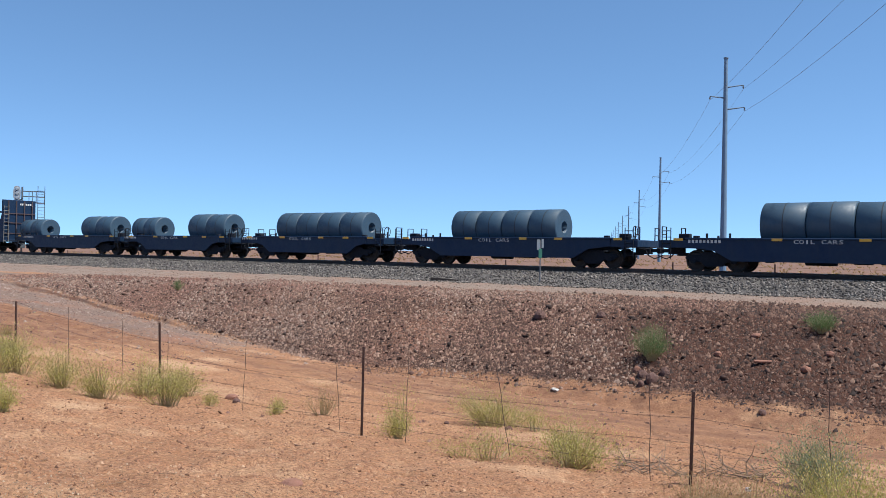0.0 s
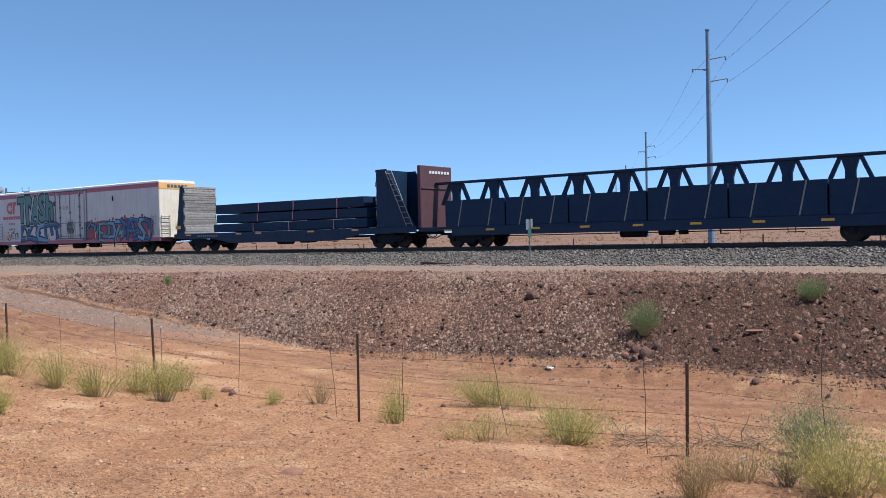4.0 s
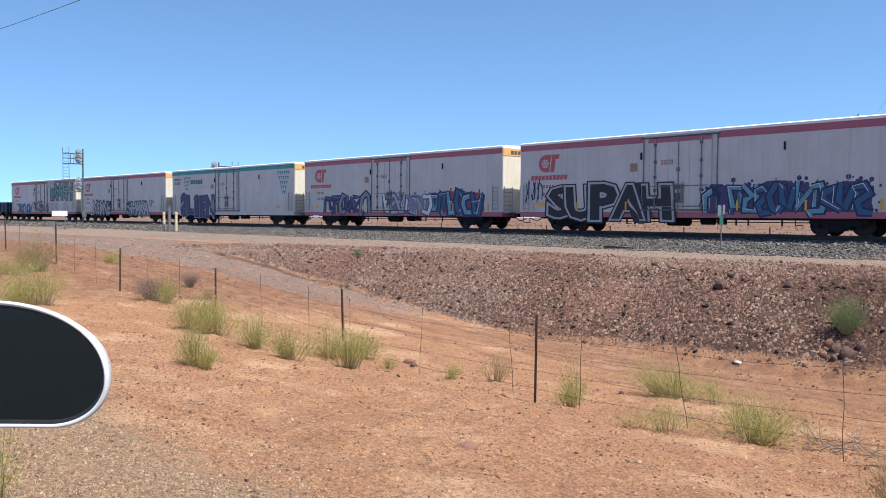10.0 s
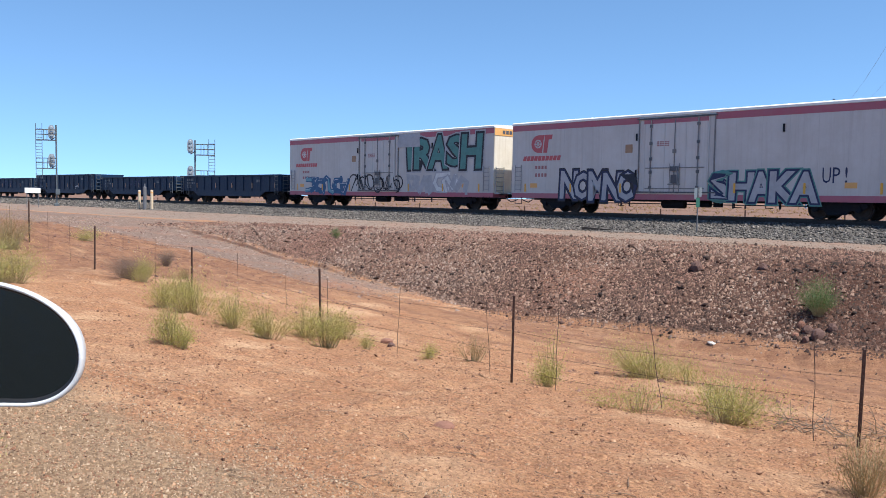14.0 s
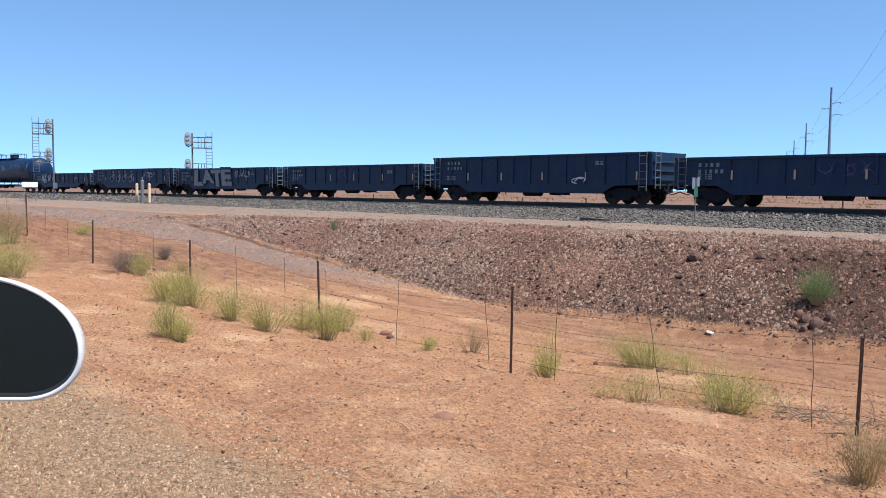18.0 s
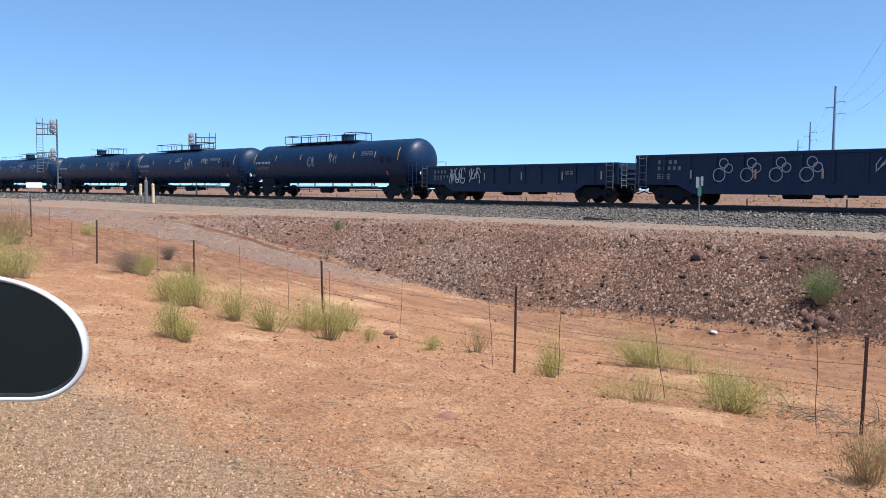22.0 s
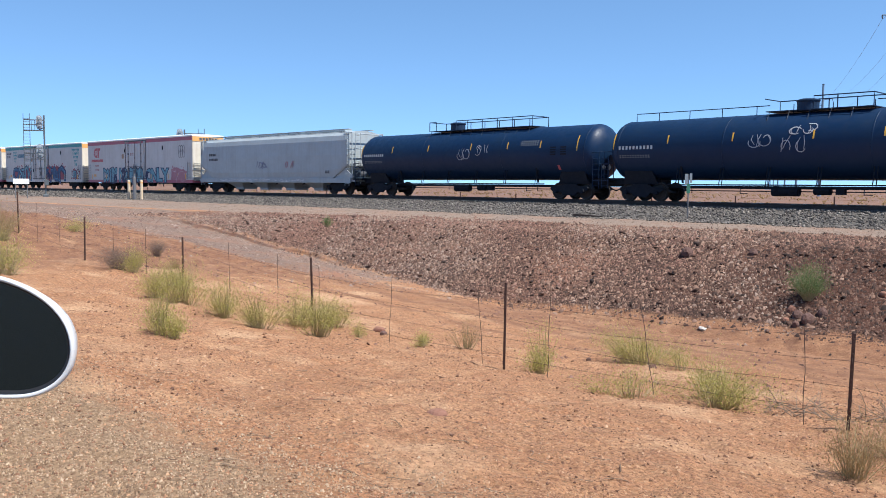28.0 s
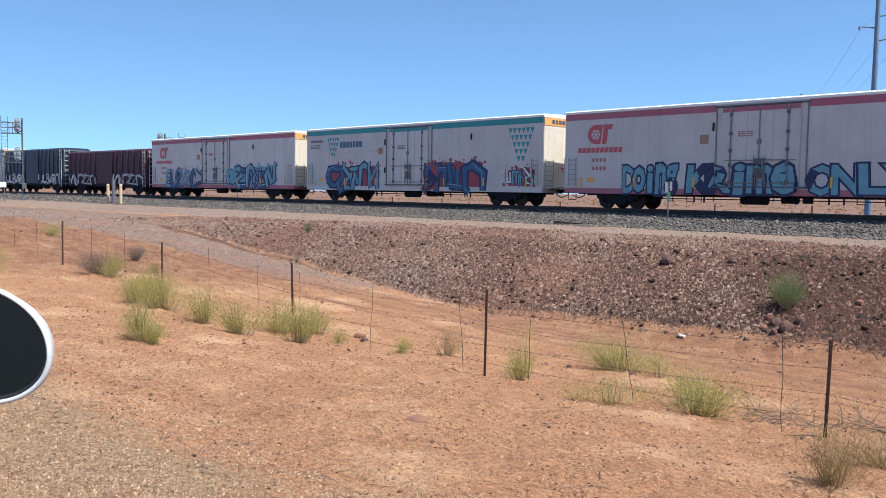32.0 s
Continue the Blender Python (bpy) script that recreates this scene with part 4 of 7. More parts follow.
def build_reefers():
    q = [-18.84 - 22.56 * i + RL / 2 for i in range(8)]
    c = reefer(q[0], "red", "white refrigerator car with red band and teal graffiti")
    graffiti(c, -7.4, -2.5, 2.6, 4.5, "teal", "black", None, "TrASh", 3, halo="silver", jitter=0.1, label="teal block letters")
    graffiti(c, -6.8, -2.2, 1.0, 2.40, "blue", "navy", None, None, 5, 3, light="sky")
    graffiti(c, 1.9, 5.3, 0.95, 2.2, "teal", "navy", "red", None, 6, 4, light="sky", label="teal piece on a red cloud")
    graffiti(c, 5.6, 9.6, 0.95, 2.35, "blue", "navy", "red", None, 62, 4, light="sky", label="blue and teal piece on a red cloud")
    scribble(c, -9.3, -7.2, 1.1, 1.9, "black", 7)
    scribble(c, -0.5, 0.5, 1.5, 2.3, "black", 71)
    c = reefer(q[1], "red", "white refrigerator car with teal and lime graffiti")
    graffiti(c, -8.4, -3.9, 0.98, 2.15, "teal", "navy", "blue", None, 8, 4, light="sky")
    graffiti(c, 2.4, 8.4, 0.98, 2.25, "lime", "navy", "teal", "SPACER", 9, jitter=0.12, label="pale green letters on a teal cloud")
    scribble(c, -1.6, 1.5, 1.3, 2.1, "black", 10, 0.05, 5)
    c = reefer(q[2], "red", "white refrigerator car with navy and white graffiti")
    graffiti(c, -3.0, -2.1, 1.0, 2.1, "green", "navy", "green", None, 111, 1)
    graffiti(c, -7.4, -2.6, 0.95, 2.45, "navy", "silver", None, None, 11, 4, halo="navy", light="sky")
    part("graffiti_word", flip_near(side_text(B(), "KONS VCR", -1.65, 1.75, 1.42, 1.95, NEAR - 0.013, 0.03, 0.15, random.Random(4))), SPRAY["black"], c)
    graffiti(c, 8.1, 9.2, 1.0, 2.0, "green", "navy", "green", None, 112, 1)
    graffiti(c, 2.4, 8.3, 0.95, 2.5, "navy", "silver", None, None, 12, 4, halo="navy", light="sky")
    c = reefer(q[3], "red", "white refrigerator car with large silver-edged graffiti")
    graffiti(c, -8.5, -0.75, 0.78, 2.35, "black", "silver", None, "SUPAH", 13, halo="black", jitter=0.1, fats=(0.12, 0.09, 0.045), label="dark letters edged in silver")
    graffiti(c, 1.6, 9.0, 0.95, 2.2, "blue", "navy", "violet", None, 14, 8)
    scribble(c, -10.2, -8.8, 1.5, 2.9, "navy", 15, 0.04)
    c = reefer(q[4], "red", "white refrigerator car with violet graffiti")
    graffiti(c, -7.6, -2.3, 0.9, 2.2, "violet", "navy", None, None, 16, 4, light="sky", label="violet and blue pointed piece")
    graffiti(c, -0.6, 4.2, 0.95, 2.1, "silver", "blue", "lilac", None, 17, 5)
    graffiti(c, 4.4, 8.8, 0.9, 2.2, "blue", "navy", "red", None, 18, 4, halo="violet")
    c = reefer(q[5], "teal", "white refrigerator car with teal band and violet graffiti")
    graffiti(c, -8.75, -2.5, 0.80, 2.45, "violet", "navy", None, "aLiEN", 19, halo="lilac", jitter=0.16, label="dark violet pointed letters")
    c = reefer(q[6], "red", "white refrigerator car with two silver-edged graffiti words")
    graffiti(c, -7.0, -2.3, 0.78, 2.1, "silver", "navy", None, "NOMNO", 20, halo="black", jitter=0.1)
    graffiti(c, 1.9, 6.7, 0.80, 2.0, "silver", "navy", None, "SHAKA", 21, halo="teal", jitter=0.06)
    word_part(c, "graffiti_word", "UP!", 7.0, 8.2, 1.55, 2.2, SPRAY["navy"])
    c = reefer(q[7], "red", "white refrigerator car with teal and blue graffiti")
    graffiti(c, 2.3, 9.3, 2.65, 4.4, "teal", "black", None, "TRASH", 22, halo="silver", jitter=0.1, label="teal block letters")
    graffiti(c, 3.2, 8.2, 1.0, 2.1, "silver", "silver", None, None, 23, 4)
    graffiti(c, -8.3, -3.4, 0.95, 1.95, "sky", "blue", None, None, 24, 5)
    scribble(c, -3.0, 2.5, 1.0, 2.2, "black", 25, 0.05, 6)
    q2 = [-441.0 - 22.56 * i + RL / 2 for i in range(3)]
    c = reefer(q2[0], "red", "white refrigerator car with a long sky-blue graffiti line")
    for word, a, b, seed in (("Doing", -6.95, -4.0, 26), ("KRime", -3.4, 1.5, 27), ("ONLY", 2.15, 6.1, 28)):
        graffiti(c, a, b, 0.88, 2.05, "sky", "navy", None, word, seed, jitter=0.08, label="sky-blue letters edged in navy")
    graffiti(c, 7.0, 9.2, 0.95, 1.9, "pink", "pink", "pink", None, 261, 2)
    for k in range(6):
        u, v = 8.35 + 0.36 * (k % 3), 3.3 + 0.48 * (k // 3)
        part("graffiti_tag", flip_near(brush(B(), [(u + 0.2 * math.cos(j * 0.6), v + 0.3 * math.sin(j * 0.6)) for j in range(12)], 0.018, NEAR - 0.012)), SPRAY["black"], c)
    c = reefer(q2[1], "teal", "white refrigerator car with teal band and blue graffiti")
    graffiti(c, -7.9, -3.0, 0.80, 2.35, "blue", "navy", "red", None, 28, 4, light="sky")
    graffiti(c, 1.6, 6.0, 0.80, 2.45, "blue", "navy", "red", None, 29, 3, light="sky")
    graffiti(c, 8.1, 9.7, 1.1, 2.0, "white", "navy", "red", None, 30, 3)
    c = reefer(q2[2], "red", "white refrigerator car with faded blue graffiti")
    graffiti(c, -7.9, -2.2, 0.85, 2.2, "sky", "navy", "silver", None, 31, 5)
    graffiti(c, 2.0, 8.0, 0.85, 2.35, "blue", "navy", "sky", None, 32, 5)
    reefer(-541.0 + RL / 2, "teal", "white refrigerator car at the tail of what is seen")


build_reefers()

# ---- gondolas ----


PALESTRIP = mat("worn_reflector", (0.50, 0.30, 0.17), (0.42, 0.28, 0.19), 0.5, scale=6)
STENCIL = mat("faded_stencil", (0.20, 0.21, 0.22), (0.14, 0.15, 0.16), 0.6, scale=8)
LADDERM = mat("worn_ladder", (0.16, 0.17, 0.18), (0.08, 0.09, 0.10), 0.6, scale=5)


def gondola(q0, q1, top, label, seed):
    L = q1 - q0
    h = L / 2
    car = thing("gondola_car", label, "railroad car", "gondolas of the train")
    t = 0.09
    for s in (-1, 1):
        bm = B()
        sheet(bm, [(-h, s * 1.5, top), (h, s * 1.5, top), (h, s * 1.5, 1.0), (h * 0.72, s * 1.5, 0.95), (h * 0.62, s * 1.5, 0.55), (-h * 0.62, s * 1.5, 0.55), (-h * 0.72, s * 1.5, 0.95), (-h, s * 1.5, 1.0)], t * s * 0.55, (0, 1, 0))
        side = part("side", bm, BLACKCAR, car)
        bm = B()
        box(bm, (0, s * 1.56, top - 0.06), (L, 0.16, 0.14), None, 0.02)
        part("top_chord", bm, BLACKCAR, side)
        n = 13
        for i in range(n):
            x = -h + 0.3 + i * (L - 0.6) / (n - 1)
            part("rib", box(B(), (x, s * 1.575, (top + 0.95) / 2), (0.14, 0.075, top - 1.1), None, 0.02), BLACKCAR, side)
    for s in (-1, 1):
        bm = B()
        box(bm, (s * (h - 0.05), 0, (top + 1.0) / 2), (0.08, 3.0, top - 1.0))
        for k in range(3):
            box(bm, (s * (h + 0.03), 0, 1.25 + k * (top - 1.3) / 3), (0.1, 2.95, 0.12), None, 0.02)
        part("end_wall", bm, BLACKCAR, car)
        side_ladder(car, s * (h - 0.45), 0.7, top, 5, -1.66, 0.42, LADDERM)
        side_ladder(car, s * (h + 0.12), 0.8, top, 5, -1.2, 0.45, LADDERM, "y")
    part("floor", box(B(), (0, 0, 1.02), (L - 0.1, 2.95, 0.1)), UNDER, car)
    part("centre_sill", box(B(), (0, 0, 0.78), (L + 0.2, 0.5, 0.36)), UNDER, car)
    running_gear(car, h, h - 1.95)
    brake_gear(car, h, seed)
    rng = random.Random(seed)
    for i in range(5):
        x = -h * 0.62 + i * h * 1.5 / 4 + rng.uniform(-0.2, 0.2)
        part("reflector", box(B(), (x, -1.60, 1.45), (0.09, 0.012, 0.42)), PALESTRIP, car)
    bars(car, "number_bars", -h + 1.2, -h + 2.4, top - 0.45, top - 0.27, STENCIL, 4, -1.60, fill=0.5)
    bars(car, "number_bars", -h + 1.2, -h + 2.6, top - 0.75, top - 0.57, STENCIL, 5, -1.60, fill=0.5)
    bars(car, "data_bars", -h + 1.2, -h + 2.0, 1.25, 1.5, STENCIL, 3, -1.60, rows=3)
    bars(car, "data_bars", h - 3.4, h - 2.8, top - 0.6, top - 0.4, STENCIL, 2, -1.60, rows=2)
    CARS.append((car, (q0 + q1) / 2))
    return car


def build_gondolas():
    global NEAR
    ends = [(-193.9, -178.0), (-210.9, -195.1), (-227.9, -212.2), (-244.6, -229.0), (-261.7, -245.8), (-279.3, -262.6), (-295.4, -280.4)]
    tops = [2.3, 2.28, 2.62, 2.3, 2.3, 2.42, 2.1]
    keep, NEAR = NEAR, -1.61
    for i, ((a, b), top) in enumerate(zip(ends, tops)):
        kind = "taller black steel gondola car" if i == 2 else "black steel gondola car"
        extra = {4: " with a pale worn graffiti word", 5: " with pale bubble graffiti", 6: ", low-sided, with white scrawl"}.get(i, " with dusty ribbed sides")
        car = gondola(a, b, top, kind + extra, 40 + i)
        if i == 4:
            graffiti(car, -4.5, 1.3, 0.95, 2.1, "worn", "black", None, "LATE", 50, jitter=0.2, fats=(0.1, 0.08, 0.045), label="pale worn silver letters")
            scribble(car, 2.0, 4.5, 1.5, 2.15, "silver", 51)
        elif i == 5:
            for k in range(4):
                bm = B()
                for cz, r, du in ((1.42, 0.30, -0.1), (1.95, 0.22, 0.12), (1.72, 0.2, 0.36)):
                    brush(bm, [(-3.7 + 1.35 * k + du + r * math.cos(j * 0.5), cz + r * math.sin(j * 0.5)) for j in range(14)], 0.022, NEAR - 0.012)
                part("graffiti_bubble", flip_near(bm), SPRAY["silver"], car)
            scribble(car, 3.0, 4.8, 1.5, 2.1, "silver", 52)
        elif i == 6:
            scribble(car, -5.0, -3.4, 1.0, 2.0, "white", 53, 0.03)
            scribble(car, -3.2, -2.2, 1.0, 2.0, "white", 54, 0.03, 2)
        elif i in (1, 3):
            scribble(car, -1.0, 1.5, 1.4, 2.0, "violet", 55 + i, 0.02)
        elif i == 2:
            scribble(car, 3.0, 3.8, 1.0, 1.4, "white", 58, 0.025, 1)
    NEAR = keep


build_gondolas()

# ---- tank cars ----
TR, TZ = 1.50, 2.55


def tank_car(q0, q1, plat, label, seed, long_rail=False):
    L = q1 - q0
    h = L / 2
    car = thing("tank_car", label, "railroad car", "tank cars of the train")
    bm = B()
    prof = [(-h, 0.0)]
    for k in range(1, 8):
        a = k / 8 * math.pi / 2
        prof.append((-h + 0.85 * (1 - math.cos(a)), TR * math.sin(a)))
    prof.append((-h + 0.85, TR))
    for k in range(1, 6):
        prof.append((-h + 0.85 + (L - 1.7) * k / 6, TR))
    prof += [(-u, r) for u, r in reversed(prof[:9])]
    lathe(bm, prof, 48, "x", (0, 0, TZ))
    shell = part("shell", bm, TANKBLACK, car, "glossy black riveted shell", smooth=True)
    for x in (-h + 0.85, -h * 0.33, h * 0.33, h - 0.85):
        part("weld_seam", lathe(B(), [(x - 0.03, TR + 0.001), (x - 0.02, TR + 0.008), (x + 0.02, TR + 0.008), (x + 0.03, TR + 0.001)], 48, "x", (0, 0, TZ)), TANKBLACK, shell, smooth=True)
    top = TZ + TR
    p0, p1, dome = plat
    bm = B()
    box(bm, ((p0 + p1) / 2, 0, top + 0.06), (p1 - p0, 1.4, 0.035))
    for x in np.arange(p0 + 0.2, p1, 0.9):
        for s in (-1, 1):
            rod(bm, (x, s * 0.72, top + 0.04), (x, s * 1.0, TZ + 1.13), 0.014, 5)
    part("platform", bm, BLACKCAR, car)
    rail = B()
    for y in (-0.74, 0.74):
        gaps = [(p0, dome - 1.2), (dome + 0.55, p1)] if y < 0 else [(p0, p1)]
        for a, b in gaps:
            if b - a < 0.5:
                continue
            pipe(rail, [(a, y, top + 0.06), (a, y, top + 0.62), (b, y, top + 0.62), (b, y, top + 0.06)], 0.026)
            for x in np.arange(a + 1.0, b - 0.3, 1.2):
                rod(rail, (x, y, top + 0.06), (x, y, top + 0.62), 0.024, 6)
    for x in (p0, p1):
        pipe(rail, [(x, -0.74, top + 0.62), (x, 0.74, top + 0.62)], 0.026)
    part("railing", rail, BLACKCAR, car)
    if long_rail:
        r2 = B()
        pipe(r2, [(-h + 1.2, -0.3, top - 0.02), (-h + 1.2, -0.3, top + 0.36), (p0, -0.3, top + 0.36)], 0.022)
        pipe(r2, [(p1, -0.3, top + 0.36), (h - 1.2, -0.3, top + 0.36), (h - 1.2, -0.3, top - 0.02)], 0.022)
        for x in np.arange(-h + 2.5, h - 1.5, 1.7):
            rod(r2, (x, -0.3, top - 0.03), (x, -0.3, top + 0.36), 0.02, 5)
        part("top_rail", r2, BLACKCAR, car)
    bm = B()
    lathe(bm, [(0.0, 0.46), (0.40, 0.46), (0.46, 0.50), (0.50, 0.50), (0.56, 0.34), (0.58, 0.0)], 20, "z", (dome, 0, top + 0.02))
    part("valve_housing", bm, BLACKCAR, car, smooth=False)
    for s in (-1, 1):
        bm = B()
        box(bm, (s * (h - 1.1), 0, 0.98), (3.4, 1.0, 0.36), None, 0.03)
        sheet(bm, [(s * (h - 2.9), -0.9, 0.85), (s * (h - 0.9), -0.9, 0.85), (s * (h - 1.1), -1.1, 1.6), (s * (h - 2.6), -1.1, 1.6)], 0.08, (0, 1, 0))
        box(bm, (s * (h + 0.25), 0, 1.05), (0.6, 2.8, 0.05))
        part("draft_sill", bm, UNDER, car)
        x = s * (h + 0.35)
        for rail in ([(x, -1.35, 1.0), (x, -1.35, 2.5), (x - s * 0.75, -1.35, 2.5)], [(x, 1.35, 1.0), (x, 1.35, 2.5), (x - s * 0.75, 1.35, 2.5)], [(x, -1.35, 1.9), (x, -0.5, 1.9), (x, -0.5, 1.0)]):
            part("end_handrail", pipe(B(), rail, 0.025), BLACKCAR, car)
        side_ladder(car, s * (h - 0.1), 0.6, 2.3, 6, -1.45, 0.4, BLACKCAR)
        for y in (-0.9, 0.9):
            bm = B()
            sheet(bm, [(s * (h + 0.36), y, 1.55), (s * (h + 0.36), y + 0.17, 1.72), (s * (h + 0.36), y, 1.89), (s * (h + 0.36), y - 0.17, 1.72)], 0.01, (1, 0, 0))
            part("placard", bm, LETTER, car)
    for x in (-h + 4.3, h - 4.3):
        part("bolster_web", sheet(B(), [(x, -1.25, 1.75), (x + 0.1, -1.25, 1.75), (x + 0.1, -1.05, 0.9), (x, -1.05, 0.9)], 0.04, (0, 1, 0)), UNDER, car)
    bm = B()
    pipe(bm, [(-h + 3.6, -1.32, 0.83), (h - 3.6, -1.32, 0.83)], 0.03)
    for x in np.linspace(-h + 4.2, h - 4.2, 6):
        for d in (-0.07, 0.07):
            rod(bm, (x + d, -1.32, 0.80), (x + d, -1.15, 1.65), 0.022, 5)
    part("lower_handrail", bm, UNDER, car)
    brake_gear(car, h, seed)
    running_gear(car, h, h - 2.05)
    # reflective stripes follow the shell's curve
    for x in [-h + 0.6, -h * 0.62, -h * 0.28, 0.9, h * 0.38, h * 0.62, h - 1.3]:
        bm = B()
        hh = 0.20 if abs(x) < h - 1.5 else 0.4
        for k in range(6):
            a0, a1 = math.asin((0.45 - hh + hh * k / 3) / TR), math.asin((0.45 - hh + hh * (k + 1) / 3) / TR)
            r = (TR if abs(x) < h - 1.0 else TR * 0.97) + 0.008
            bm.faces.new([bm.verts.new(v) for v in ((x - 0.035, -r * math.cos(a0), TZ + r * math.sin(a0)), (x + 0.035, -r * math.cos(a0), TZ + r * math.sin(a0)), (x + 0.035, -r * math.cos(a1), TZ + r * math.sin(a1)), (x - 0.035, -r * math.cos(a1), TZ + r * math.sin(a1)))])
        part("reflector", bm, YELLOW, car)

    def wrapped(name, build, material):
        bm = build(B())
        for v in bm.verts:
            d = v.co.z - TZ
            r = TR + 0.012 + (-v.co.y - 1.55) * 0.5
            v.co.y = -math.sqrt(max(0.01, r * r - min(d * d, r * r * 0.98)))
        return part(name, bm, material, car)

    def bar_rows(x0, x1, z0, z1, n, rows):
        def go(bm):
            hh = (z1 - z0) / (rows * 1.6)
            for r in range(rows):
                for i in range(n):
                    w = (x1 - x0) / n
                    a, b = x0 + i * w, x0 + i * w + w * 0.56
                    c, d = z0 + r * hh * 1.6, z0 + r * hh * 1.6 + hh
                    bm.faces.new([bm.verts.new(v) for v in ((a, -1.55, c), (b, -1.55, c), (b, -1.55, d), (a, -1.55, d))])
            return bm
        return go
    wrapped("number_bars", bar_rows(-h + 0.95, -h + 3.0, TZ + 0.02, TZ + 0.30, 10, 1), LETTER)
    wrapped("data_bars", bar_rows(-h + 1.0, -h + 2.8, TZ - 0.40, TZ - 0.22, 12, 2), STENCIL)
    wrapped("data_bars", bar_rows(h - 5.2, h - 3.9, TZ + 0.40, TZ + 0.72, 8, 3), STENCIL)
    wrapped("data_bars", bar_rows(h - 3.1, h - 1.7, TZ - 0.15, TZ + 0.35, 2, 4), UNDER)
    wrapped("placard", bar_rows(h - 2.7, h - 2.42, TZ - 0.95, TZ - 0.55, 1, 1), LETTERRED)
    rng = random.Random(seed)
    for k in range(4 if seed % 2 else 2):
        x = rng.uniform(-h * 0.5, h * 0.5)

        def go(bm, x=x, k=k):
            for st in wild_strokes(x, x + 1.1, TZ - 0.3 + 0.25 * k, TZ + 0.45 + 0.15 * k, random.Random(seed + k), 2):
                brush(bm, st, 0.02, -1.556)
            return bm
        wrapped("graffiti_tag", go, SPRAY["silver"])
    CARS.append((car, (q0 + q1) / 2))
    return car


TANKS = [(-316.0, -296.5, (-5.8, 3.0, 1.2), False), (-336.7, -317.3, (-6.6, 1.4, -0.6), False), (-356.1, -337.0, (-2.0, 3.4, -1.0), False), (-377.2, -357.6, (-1.6, 3.0, 0.0), True), (-397.6, -377.6, (-3.4, 5.0, -1.6), False)]
for i, (a, b, pl, lr) in enumerate(TANKS):
    tank_car(a, b, pl, ("black tank car with a full-length top handrail and white scrawls" if lr else "black tank car with top platform and valve housing"), 60 + i, lr)

# ---- covered hopper ----


